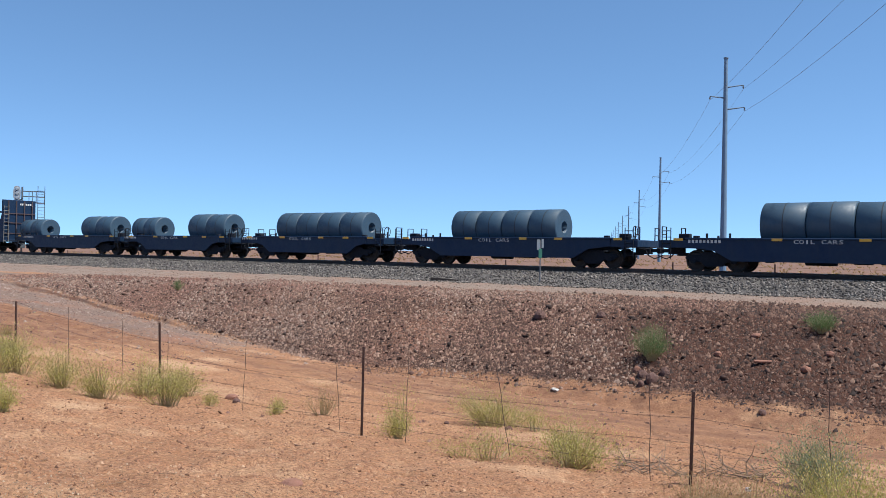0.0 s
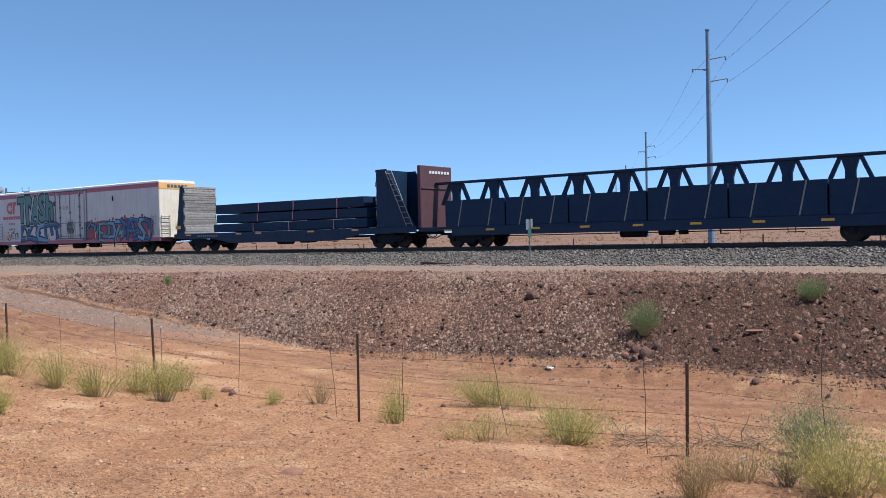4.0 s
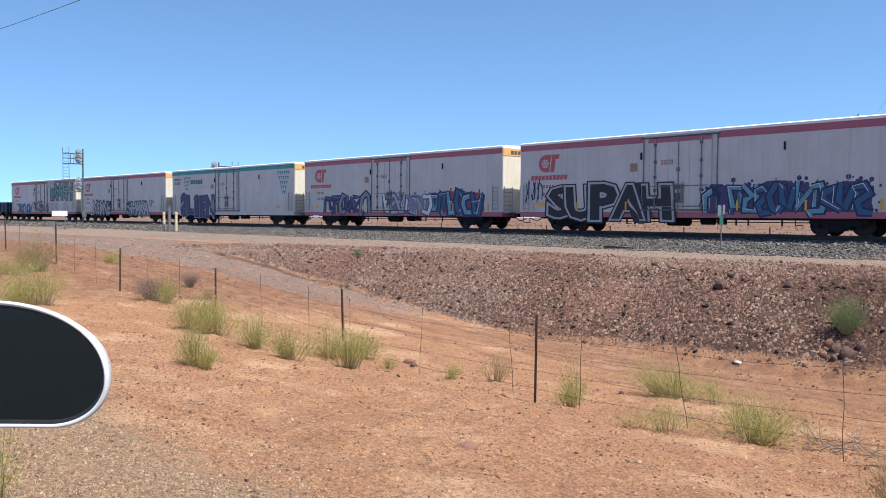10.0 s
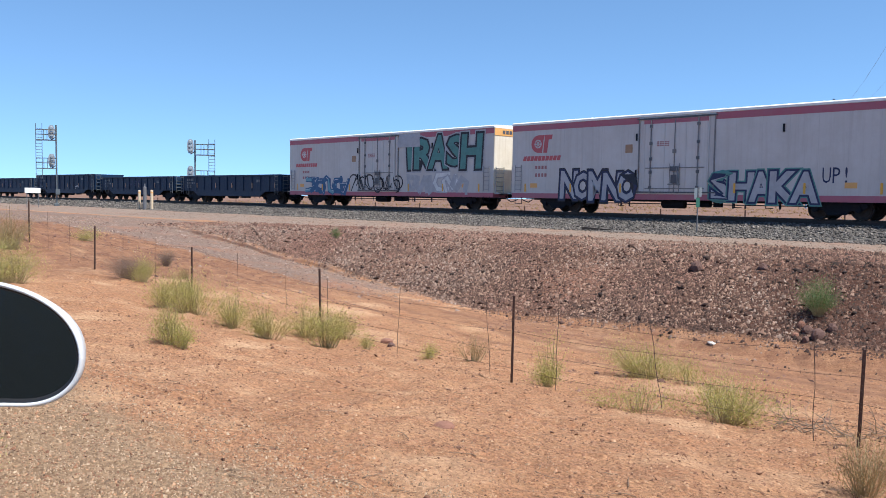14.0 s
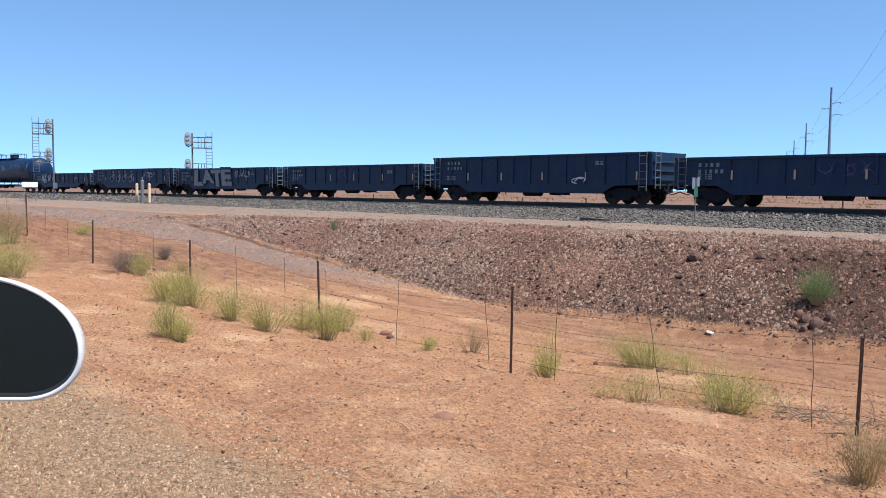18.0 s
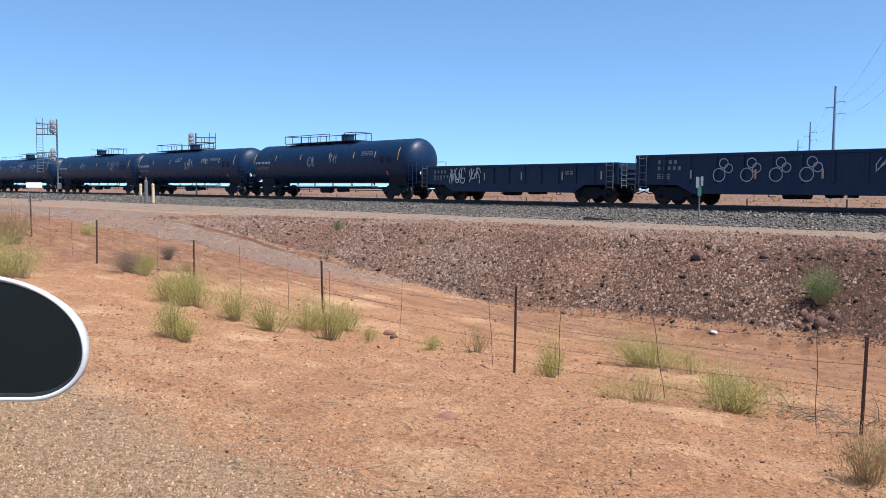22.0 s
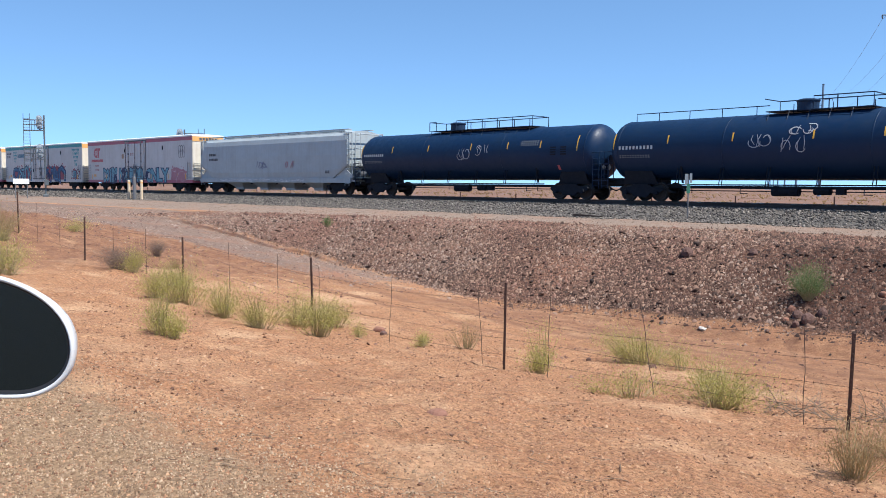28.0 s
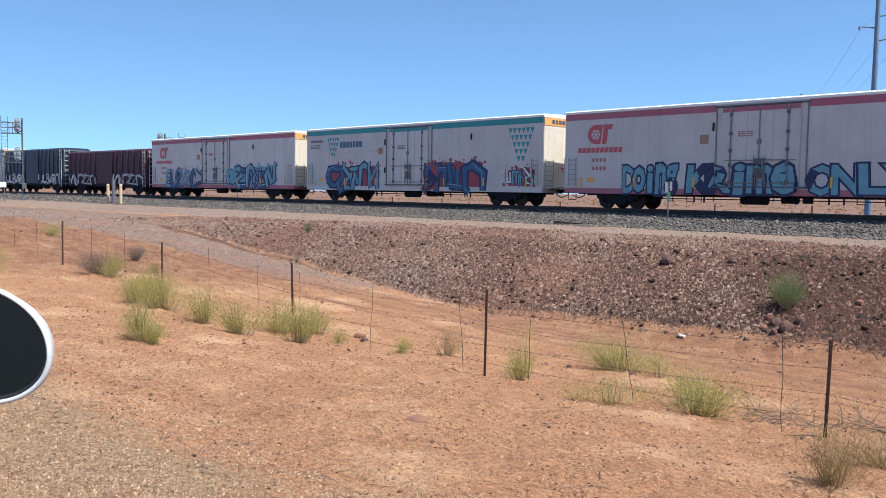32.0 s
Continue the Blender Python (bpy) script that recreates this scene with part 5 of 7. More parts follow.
def hopper_car():
    q0, q1 = -418.7, -398.0
    L = q1 - q0
    h = L / 2
    car = thing("covered_hopper_car", "light grey covered hopper car with sloped ends", "railroad car")
    prof = [(-1.50, 1.15), (-1.58, 1.6), (-1.60, 2.8), (-1.55, 3.8), (-1.47, 4.14), (-1.28, 4.34), (-0.6, 4.47), (0, 4.5), (0.6, 4.47), (1.28, 4.34), (1.47, 4.14), (1.55, 3.8), (1.60, 2.8), (1.58, 1.6), (1.50, 1.15)]
    bm = B()
    rings = []
    for x, lift in ((-h + 0.5, 0.9), (-h + 2.2, 0.0), (h - 2.2, 0.0), (h - 0.5, 0.9)):
        rings.append([bm.verts.new((x + (0.0 if not lift else math.copysign(0.0, x)), y, z if z > 2.6 or not lift else z + lift * (2.6 - z) / 1.45)) for y, z in prof])
    for p, r in zip(rings, rings[1:]):
        for i in range(len(prof) - 1):
            bm.faces.new((p[i], p[i + 1], r[i + 1], r[i]))
        bm.faces.new((p[-1], p[0], r[0], r[-1]))
    bm.faces.new(rings[0])
    bm.faces.new(rings[-1])
    bmesh.ops.recalc_face_normals(bm, faces=bm.faces)
    part("body", bm, HOPG, car)
    bm = B()
    for s in (-1, 1):
        box(bm, (0, s * 1.52, 1.0), (L - 0.3, 0.12, 0.36), None, 0.02)
    part("side_sill", bm, HOPG, car)
    for k, x in enumerate((-5.4, -1.8, 1.8, 5.4)):
        bm = B()
        for y in (-1.45,):
            sheet(bm, [(x - 1.55, y, 1.1), (x + 1.55, y, 1.1), (x + 0.5, y * 0.4, 0.35), (x - 0.5, y * 0.4, 0.35)], 0.05, (0, 1, 0))
            sheet(bm, [(x - 1.55, -y, 1.1), (x - 0.5, -y * 0.4, 0.35), (x + 0.5, -y * 0.4, 0.35), (x + 1.55, -y, 1.1)], 0.05, (0, -1, 0))
            sheet(bm, [(x - 1.55, y, 1.1), (x - 0.5, y * 0.4, 0.35), (x - 0.5, -y * 0.4, 0.35), (x - 1.55, -y, 1.1)], 0.04, (1, 0, 0))
            sheet(bm, [(x + 1.55, y, 1.1), (x + 1.55, -y, 1.1), (x + 0.5, -y * 0.4, 0.35), (x + 0.5, y * 0.4, 0.35)], 0.04, (-1, 0, 0))
        box(bm, (x, 0, 0.33), (1.1, 1.3, 0.16))
        part("hopper_bay", bm, HOPG, car)
    bm = B()
    for s in (-1, 1):
        box(bm, (0, s * 1.0, 4.60), (L - 1.6, 0.36, 0.04))
        for x in np.arange(-h + 0.8, h - 0.5, 1.3):
            rod(bm, (x, s * 1.0, 4.6), (x, s * 1.15, 4.32), 0.025, 5)
    box(bm, (0, 0, 4.60), (L - 4.5, 0.7, 0.16))
    part("running_board", bm, HOPG, car)
    for s in (-1, 1):
        bm = B()
        x = s * (h - 0.12)
        for y in (-1.4, 1.4):
            rod(bm, (x, y, 0.9), (x, y, 4.3), 0.05, 6)
            rod(bm, (x, y, 4.3), (x - s * 0.9, y, 4.3), 0.04, 6)
            sheet(bm, [(s * (h - 2.3), y, 1.15), (x, y, 1.15), (x, y, 1.35), (s * (h - 1.6), y, 2.3)], 0.05, (0, 1, 0))
        for z in (1.2, 2.2, 3.2, 4.25):
            rod(bm, (x, -1.4, z), (x, 1.4, z), 0.035, 6)
        rod(bm, (x, -1.4, 1.2), (x, 1.4, 3.2), 0.03, 6)
        box(bm, (s * (h - 0.6), 0, 0.98), (1.6, 2.8, 0.12))
        part("end_frame", bm, HOPG, car)
        side_ladder(car, s * (h - 0.5), 0.6, 4.4, 11, -1.56, 0.45, HOPG)
        side_ladder(car, s * (h + 0.02), 0.8, 4.3, 10, -1.0, 0.45, HOPG, "y")
    bm = B()
    lathe(bm, [(0, 0.3), (0.3, 0.34), (0.6, 0.3), (0.62, 0)], 14, "y", (h - 1.0, -0.2, 1.5))
    part("brake_reservoir", bm, LETTERDK, car)
    running_gear(car, h, h - 2.1)
    part("centre_sill", box(B(), (0, 0, 0.85), (L, 0.5, 0.3)), UNDER, car)
    bars(car, "number_bars", -h + 1.7, -h + 2.8, 3.0, 3.2, LETTERDK, 4, -1.612)
    bars(car, "number_bars", -h + 1.7, -h + 3.1, 2.6, 2.8, LETTERDK, 6, -1.612)
    bars(car, "data_bars", h - 3.0, h - 2.4, 1.5, 1.7, LETTERDK, 2, -1.60, rows=2)
    scribble(car, -1.5, 0.2, 1.9, 2.5, "lilac", 80, 0.04, 2, 0.062)
    scribble(car, 2.4, 3.6, 1.9, 2.5, "pink", 81, 0.03, 2, 0.062)
    scribble(car, -7.0, 5.0, 0.9, 1.1, "white", 82, 0.018, 14, 0.045)
    CARS.append((car, (q0 + q1) / 2))


hopper_car()

# ---- ribbed boxcars ----


def boxcar(q0, q1, top, paint, label, seed):
    L = q1 - q0
    h = L / 2
    car = thing("boxcar", label, "railroad car", "boxcars of the train")
    bm = B()
    sheet(bm, [(-h, y, z) for y, z in ((-1.45, 0.95), (-1.45, top - 0.15), (-1.2, top), (1.2, top), (1.45, top - 0.15), (1.45, 0.95))], L, (1, 0, 0))
    body = part("body", bm, paint, car)
    for i in range(15):
        x = -h + 0.25 + i * (L - 0.5) / 14
        if abs(x) < 1.6:
            continue
        for s in (-1, 1):
            part("rib", box(B(), (x, s * 1.49, (top + 0.85) / 2), (0.16, 0.1, top - 1.25), None, 0.03), paint, body)
    door = part("door", box(B(), (0, -1.53, (top + 0.9) / 2), (3.1, 0.08, top - 1.2), None, 0.02), paint, car)
    bm = B()
    for k in range(5):
        box(bm, (0, -1.58, 1.3 + k * (top - 1.7) / 4), (3.0, 0.04, 0.1))
    part("door_rails", bm, paint, door)
    for s in (-1, 1):
        e = B()
        box(e, (s * (h + 0.01), 0, (top + 0.9) / 2), (0.03, 2.9, top - 1.1))
        n = 7
        for k in range(n):
            z = 1.15 + k * (top - 1.5) / (n - 1)
            sheet(e, [(s * h, -1.4, z - 0.16), (s * (h + 0.14), -1.4, z), (s * h, -1.4, z + 0.16)], 2.8, (0, 1, 0))
        part("corrugated_end", e, paint, car)
        side_ladder(car, s * (h - 0.35), 0.7, top - 0.2, 9, -1.58, 0.4, LETTER if s > 0 else paint)
        side_ladder(car, s * (h + 0.2), 0.8, top - 0.2, 8, -1.1, 0.5, LETTER, "y")
    part("sill", box(B(), (0, 0, 0.87), (L, 2.95, 0.2)), UNDER, car)
    running_gear(car, h, h - 2.1)
    brake_gear(car, h, seed)
    global NEAR
    keep, NEAR = NEAR, -1.55
    for a, b in ((-h + 0.5, -2.0), (2.0, h - 0.8)):
        graffiti(car, a, b, 0.95, 1.95, "silver", "black", None, None, seed, 4)
    NEAR = keep
    CARS.append((car, (q0 + q1) / 2))


boxcar(-503.3, -487.2, 4.25, MAROON, "maroon ribbed boxcar with silver graffiti along the bottom", 90)
boxcar(-519.6, -504.7, 4.75, NAVY, "dark blue ribbed boxcar with faint graffiti", 91)

# ---- coil cars and their loads ----


def coil_car(q0, q1, label, green=False):
    L = q1 - q0
    h = L / 2
    car = thing("coil_car", label, "railroad car", "coil cars of the train")
    for s in (-1, 1):
        bm = B()
        sheet(bm, [(-h + 1.3, s * 1.36, 1.38), (h - 1.3, s * 1.36, 1.38), (h - 1.3, s * 1.36, 1.05), (h * 0.66, s * 1.36, 0.9), (h * 0.55, s * 1.36, 0.46), (-h * 0.55, s * 1.36, 0.46), (-h * 0.66, s * 1.36, 0.9), (-h + 1.3, s * 1.36, 1.05)], 0.12 * s, (0, 1, 0))
        side = part("side_sill", bm, BLACKCAR, car)
        part("top_rail", box(B(), (0, s * 1.44, 1.41), (L - 2.4, 0.2, 0.09), None, 0.02), BLACKCAR, side)
    bm = B()
    for s in (-1, 1):
        sheet(bm, [(-h + 1.3, s * 1.3, 1.36), (h - 1.3, s * 1.3, 1.36), (h - 1.3, s * 0.25, 0.9), (-h + 1.3, s * 0.25, 0.9)], 0.06, (0, 0, 1))
    part("trough", bm, BLACKCAR, car)
    for s in (-1, 1):
        bm = B()
        box(bm, (s * (h - 0.7), 0, 1.18), (1.5, 2.9, 0.34), None, 0.02)
        part("end_deck", bm, BLACKCAR, car)
        x = s * (h - 0.1)
        for ya, yb in ((-1.4, -0.9), (0.9, 1.4)):
            rail = pipe(B(), [(x, ya, 1.3), (x, ya, 1.95), (x, yb, 1.95), (x, yb, 1.3)], 0.028)
            rod(rail, (x, ya, 1.6), (x, yb, 1.6), 0.022, 5)
            part("end_rail", rail, UNDER, car)
        part("winch_box", box(B(), (s * (h - 0.9), -0.7, 1.5), (0.5, 0.35, 0.3), None, 0.03), UNDER, car)
        part("chock", box(B(), (s * (h - 1.6), -1.2, 1.45), (0.25, 0.2, 0.2), None, 0.02), UNDER, car)
        side_ladder(car, s * (h - 0.35), 0.5, 1.9, 5, -1.52, 0.4, UNDER)
    bm = B()
    x = h - 0.5
    for i in range(14):
        a, b = 2 * math.pi * i / 14, 2 * math.pi * (i + 1) / 14
        rod(bm, (x, -0.5 + 0.27 * math.cos(a), 1.75 + 0.27 * math.sin(a)), (x, -0.5 + 0.27 * math.cos(b), 1.75 + 0.27 * math.sin(b)), 0.02, 5)
    rod(bm, (x, -0.5, 1.3), (x, -0.5, 1.75), 0.03, 6)
    part("brake_wheel", bm, UNDER, car)
    running_gear(car, h, h - 2.35)
    brake_gear(car, h, int(q0))
    word_part(car, "lettering", "COIL CARS", -1.45, 0.45, 1.22, 1.38, LETTER, -1.495, "white stencilled lettering")
    bars(car, "number_bars", -5.9, -4.4, 1.23, 1.37, LETTER, 9, -1.495, fill=0.6)
    for x in (-h + 0.9, -2.1, 1.2, 3.2, h - 0.9):
        part("reflector", box(B(), (x, -1.55, 1.38), (0.42, 0.02, 0.11)), YELLOW, car)
    for k in range(4):
        part("pin", rod(B(), (-h + 1.6 + k * 0.5, -1.3, 1.3), (-h + 1.6 + k * 0.5, -1.3, 1.55 + 0.1 * (k % 2)), 0.05, 6), UNDER, car)
    CARS.append((car, (q0 + q1) / 2))


COIL_CARS = [(51.8, 66.4), (67.0, 78.8), (79.7, 91.7), (92.5, 106.9), (108.0, 122.4)]
for i, (a, b) in enumerate(COIL_CARS):
    coil_car(a, b, ("dark steel coil car carrying two separate coils" if i < 2 else "dark steel coil car carrying a row of coils"))


def steel_coil(q0, q1, r, label, seed):
    """Wound sheet coils that lie end to end in a trough, one object for each load."""
    L = q1 - q0
    rng = random.Random(seed)
    load = thing("steel_coil", label, "steel coil", "steel coils on the train")
    zc = 0.97 + r * 1.12
    n = max(1, round(L / 1.7))
    w = L / n
    for k in range(n):
        a, b = -L / 2 + k * w + 0.01, -L / 2 + (k + 1) * w - 0.01
        rr = r * rng.uniform(0.975, 1.0)
        c = part("winding", lathe(B(), [(a, 0.30), (a, rr - 0.05), (a + 0.03, rr), (b - 0.03, rr), (b, rr - 0.05), (b, 0.30), (a, 0.30)], 48, "x", (0, 0, zc - (r - rr))), COILM, load, smooth=False)
        c.data.polygons.foreach_set("use_smooth", [abs(p.normal.x) < 0.3 for p in c.data.polygons])
        part("band", lathe(B(), [(a + w * 0.5 - 0.02, rr), (a + w * 0.5 - 0.02, rr + 0.008), (a + w * 0.5 + 0.02, rr + 0.008), (a + w * 0.5 + 0.02, rr)], 40, "x", (0, 0, zc - (r - rr))), COILIN, c)
    CARS.append((load, (q0 + q1) / 2))


for k, (a, b, r) in enumerate(((51.4, 54.7, 0.87), (60.55, 64.4, 0.95), (67.0, 69.8, 0.88), (73.6, 77.4, 0.95), (82.4, 89.6, 0.94), (96.0, 102.4, 0.91), (112.2, 119.6, 0.96))):
    steel_coil(a, b, r, "dark blue-grey wrapped steel coils lying end to end" if b - a > 5 else "dark blue-grey wrapped steel coil", 100 + k)

STIFF = mat("stiffener_oxide", (0.10, 0.06, 0.055), (0.075, 0.05, 0.05), 0.7, scale=4)

# ---- centre-beam flat car with wrapped bundles ----


def centre_beam():
    q0, q1 = 24.5, 49.75
    L = q1 - q0
    h = L / 2
    car = thing("centre_beam_flat_car", "dark centre-beam flat car with end bulkheads", "railroad car")
    part("deck", box(B(), (0, 0, 0.98), (L, 2.8, 0.22), None, 0.02), BLACKCAR, car)
    part("side_sill", box(B(), (0, -1.38, 0.80), (L - 4.5, 0.1, 0.36)), BLACKCAR, car)
    part("beam_chord", box(B(), (0, 0, 3.50), (L - 0.6, 0.42, 0.13), None, 0.02), BLACKCAR, car)
    n = 10
    for i in range(n):
        x = -h + 1.6 + i * (L - 3.2) / (n - 1)
        bm = B()
        sheet(bm, [(x - 0.20, -0.12, 2.3), (x + 0.20, -0.12, 2.3), (x + 0.20, -0.12, 2.9), (x + 0.36, -0.12, 3.45), (x - 0.36, -0.12, 3.45), (x - 0.20, -0.12, 2.9)], 0.24, (0, 1, 0))
        for s in (-1, 1):
            sheet(bm, [(x + s * 0.32, -0.1, 3.42), (x + s * 0.48, -0.1, 3.42), (x + s * 0.98, -0.1, 2.3), (x + s * 0.80, -0.1, 2.3)], 0.2, (0, 1, 0))
        box(bm, (x, 0, 1.7), (0.5, 0.24, 1.3))
        part("beam_post", bm, BLACKCAR, car)
    for s in (-1, 1):
        x = s * (h - 0.15)
        b = part("bulkhead", box(B(), (x, 0, 2.78), (0.22, 2.9, 3.4), None, 0.03), BLACKCAR if s > 0 else RUSTRED, car)
        if s > 0:
            for y in (-1.0, -0.3, 0.4, 1.1):
                part("stiffener", box(B(), (x + 0.15, y, 2.75), (0.09, 0.07, 3.3)), STIFF, b)
            for z in (1.6, 2.5, 3.3):
                part("stiffener", box(B(), (x + 0.14, 0, z), (0.08, 2.8, 0.06)), STIFF, b)
            side_ladder(car, x + s * 0.22, 0.8, 4.0, 10, -1.2, 0.42, GREYSTRAP, "y")
            bm = B()
            sheet(bm, [(x - s * 0.1, -1.42, 1.1), (x - s * 1.0, -1.42, 1.1), (x - s * 0.1, -1.42, 3.4)], 0.08, (0, 1, 0))
            part("gusset", bm, BLACKCAR, b)
        else:
            part("stiffener", box(B(), (x + 0.13, 0, 3.25), (0.06, 2.8, 0.06)), STIFF, b)
        bars(car, "number_bars", 0.0 if s > 0 else -0.7, 1.2, 4.05, 4.2, LETTER, 7).matrix_basis = pose(x + 0.13, 0, 0, 0, 0, 90) @ pose(0, -NEAR, 0)
    running_gear(car, h, h - 3.0)
    brake_gear(car, h, 5)
    for i in range(9):
        part("reflector", box(B(), (-h + 2 + i * (L - 4) / 8, -1.44, 0.9), (0.5, 0.02, 0.1)), YELLOW, car)
    CARS.append((car, (q0 + q1) / 2))
    rng = random.Random(8)
    a = 26.3
    lens = (3.7, 3.5, 3.9, 3.6, 3.9, 3.7)
    for i, w in enumerate(lens):
        load = thing("wrapped_bundle", "dark wrapped lumber bundle strapped to the centre beam", "bundle", "wrapped bundles on the train")
        for s in (-1, 1):
            bm = B()
            top = 2.5 + rng.uniform(-0.06, 0.06)
            sheet(bm, [(-w / 2 + 0.02, s * 0.16, 1.1), (w / 2 - 0.02, s * 0.16, 1.1), (w / 2 - 0.02, s * 0.16, top), (-w / 2 + 0.02, s * 0.16, top)], 1.18 * s, (0, 1, 0))
            stack = part("bundle_wrap", bm, WRAP, load)
            if s < 0:
                for x in (-w / 4, w / 4):
                    bm = B()
                    sheet(bm, [(x - 0.13, -1.355, 1.1), (x - 0.07, -1.355, 1.1), (x + 0.22, -1.355, top + 0.01), (x + 0.16, -1.355, top + 0.01)], 0.012, (0, 1, 0))
                    part("strap", bm, GREYSTRAP, stack)
        CARS.append((load, a + w / 2))
        a += w + 0.05


centre_beam()

# ---- bulkhead flat car with steel bundles ----


def bulkhead_flat():
    q0, q1 = 3.75, 24.4
    L = q1 - q0
    h = L / 2
    car = thing("bulkhead_flat_car", "black bulkhead flat car with a weathered plank bulkhead", "railroad car")
    part("deck", box(B(), (0, 0, 1.10), (L, 2.9, 0.16), None, 0.02), BLACKCAR, car)
    bm = B()
    sheet(bm, [(-h, -1.42, 1.16), (h, -1.42, 1.16), (h, -1.42, 0.86), (h * 0.6, -1.42, 0.8), (h * 0.45, -1.42, 0.5), (-h * 0.45, -1.42, 0.5), (-h * 0.6, -1.42, 0.8), (-h, -1.42, 0.86)], -0.1, (0, 1, 0))
    part("side_sill", bm, BLACKCAR, car)
    for s in (-1, 1):
        x = s * (h - 0.12)
        inner = x - 0.75 * s if s < 0 else 7.55
        for y in (-1.40, 1.32):
            bm = B()
            sheet(bm, [(x, y, 1.15), (inner, y, 1.15), (inner, y, 4.42), (inner + s * (0.28 if s < 0 else 0.7), y, 4.42)], 0.08, (0, 1, 0))
            part("bulkhead_side", bm, BLACKCAR, car)
        face = part("bulkhead_face", box(B(), (inner + s * 0.10, 0, 2.78), (0.08, 2.7, 3.3)), BLACKCAR, car)
        for k in range(20):
            part("plank", box(B(), (inner - s * 0.035, 0, 1.27 + k * 0.162), (0.06 + 0.03 * (k * 7 % 3), 2.70 + 0.14 * math.sin(k * 5.1), 0.135 + 0.012 * (k % 3)), None, 0.012), WOODB, face)
        if s > 0:
            bm = B()
            for d in (0.0, 0.42):
                rod(bm, (inner + 0.7 + d, -1.44, 4.3), (x - 0.55 + d, -1.44, 1.2), 0.025, 6)
            for k in range(10):
                f = (k + 0.5) / 10
                xx = inner + 0.7 + (x - 0.55 - inner - 0.7) * f
                rod(bm, (xx, -1.44, 4.3 - 3.1 * f), (xx + 0.42, -1.44, 4.3 - 3.1 * f), 0.02, 5)
            part("ladder", bm, GREYSTRAP, car)
    running_gear(car, h, h - 2.3)
    brake_gear(car, h, 6)
    bars(car, "number_bar", -h + 2.4, -h + 4.5, 0.93, 1.07, STENCIL, 11, -1.53, fill=0.55, apart=True)
    for x in (-h + 1.5, -h + 6.5, -2.0, 2.5, 6.0):
        part("reflector", box(B(), (x, -1.53, 1.08), (0.5, 0.02, 0.09)), ORANGE, car)
    part("patch", box(B(), (-h + 0.4, -1.49, 1.62), (0.5, 0.02, 0.22)), ORANGE, car)
    CARS.append((car, (q0 + q1) / 2))
    for k, (a, b, z0, z1) in enumerate(((7.7, 20.9, 1.20, 1.76), (8.0, 20.9, 1.80, 2.36), (7.95, 20.7, 2.40, 3.02))):
        bundle = thing("steel_bundle", "dark bundle of long steel sections held by pink straps", "steel bundle", "steel bundles on the train")
        w = b - a
        for j in range(3):
            y = -0.87 + j * 0.87
            bm = B()
            dx = 0.12 * ((j * 7 + k * 3) % 3 - 1)
            box(bm, (dx, y, (z0 + z1) / 2), (w, 0.83, z1 - z0 - 0.04), None, 0.02)
            part("section", bm, WRAP, bundle)
        for x in (-w * 0.22, w * 0.02, w * 0.3):
            bm = B()
            box(bm, (x + 0.2 * k, -1.325, (z0 + z1) / 2), (0.06, 0.012, z1 - z0))
            part("strap", bm, STRAP, bundle)
        bm = B()
        for x in (-w * 0.35, w * 0.1, w * 0.4):
            box(bm, (x, 0, z0 - 0.02), (0.12, 2.5, 0.05))
        part("spacer", bm, WOODB, bundle)
        CARS.append((bundle, (a + b) / 2))


bulkhead_flat()

# ---- track ----
RAILM = mat("rail_steel", (0.055, 0.04, 0.034), (0.08, 0.055, 0.045), 0.6, 0.4, scale=5)
TIEM = mat("creosoted_timber", (0.045, 0.034, 0.028), (0.075, 0.06, 0.05), 0.9, scale=5, bump=0.4, spread=0.25)


def build_track():
    for s in (-1, 1):
        bm = B()
        ring = [(-0.07, -0.178), (-0.07, -0.165), (-0.012, -0.14), (-0.012, -0.045), (-0.036, -0.03), (-0.034, 0.0), (0.034, 0.0), (0.036, -0.03), (0.012, -0.045), (0.012, -0.14), (0.07, -0.165), (0.07, -0.178)]
        prev = None
        for x in stepped([(-700, -140, 20), (-140, 60, 2.0), (60, 300, 40)]):
            d = (float(track_y(x + 0.5)) - float(track_y(x - 0.5)))
            y = float(track_y(x)) + s * 0.7525 * math.hypot(1, d)
            cur = [bm.verts.new((x, y + a, b)) for a, b in ring]
            if prev:
                for i in range(len(ring)):
                    j = (i + 1) % len(ring)
                    f = bm.faces.new((prev[i], cur[i], cur[j], prev[j]))
                    f.material_index = 1 if i == 5 else 0
            prev = cur
        bmesh.ops.recalc_face_normals(bm, faces=bm.faces)
        tagged(part("rail", bm, [RAILM, TREAD]), "rust-brown steel rail with a polished top", "rail", "rails of the track", "structure")
    track = thing("track_ties", "dark creosoted wooden ties bedded in ballast", "railroad ties", kind="structure")
    me = mesh_of("tie", box(B(), (0, 0, -0.30), (0.23, 2.6, 0.2), None, 0.015), TIEM)
    for i in range(250):
        s = -118 + i * 0.5
        x, y, hd = on_track(s)
        part("tie", me, None, track, at=pose(x, y, 0, 0, 0, hd))


build_track()

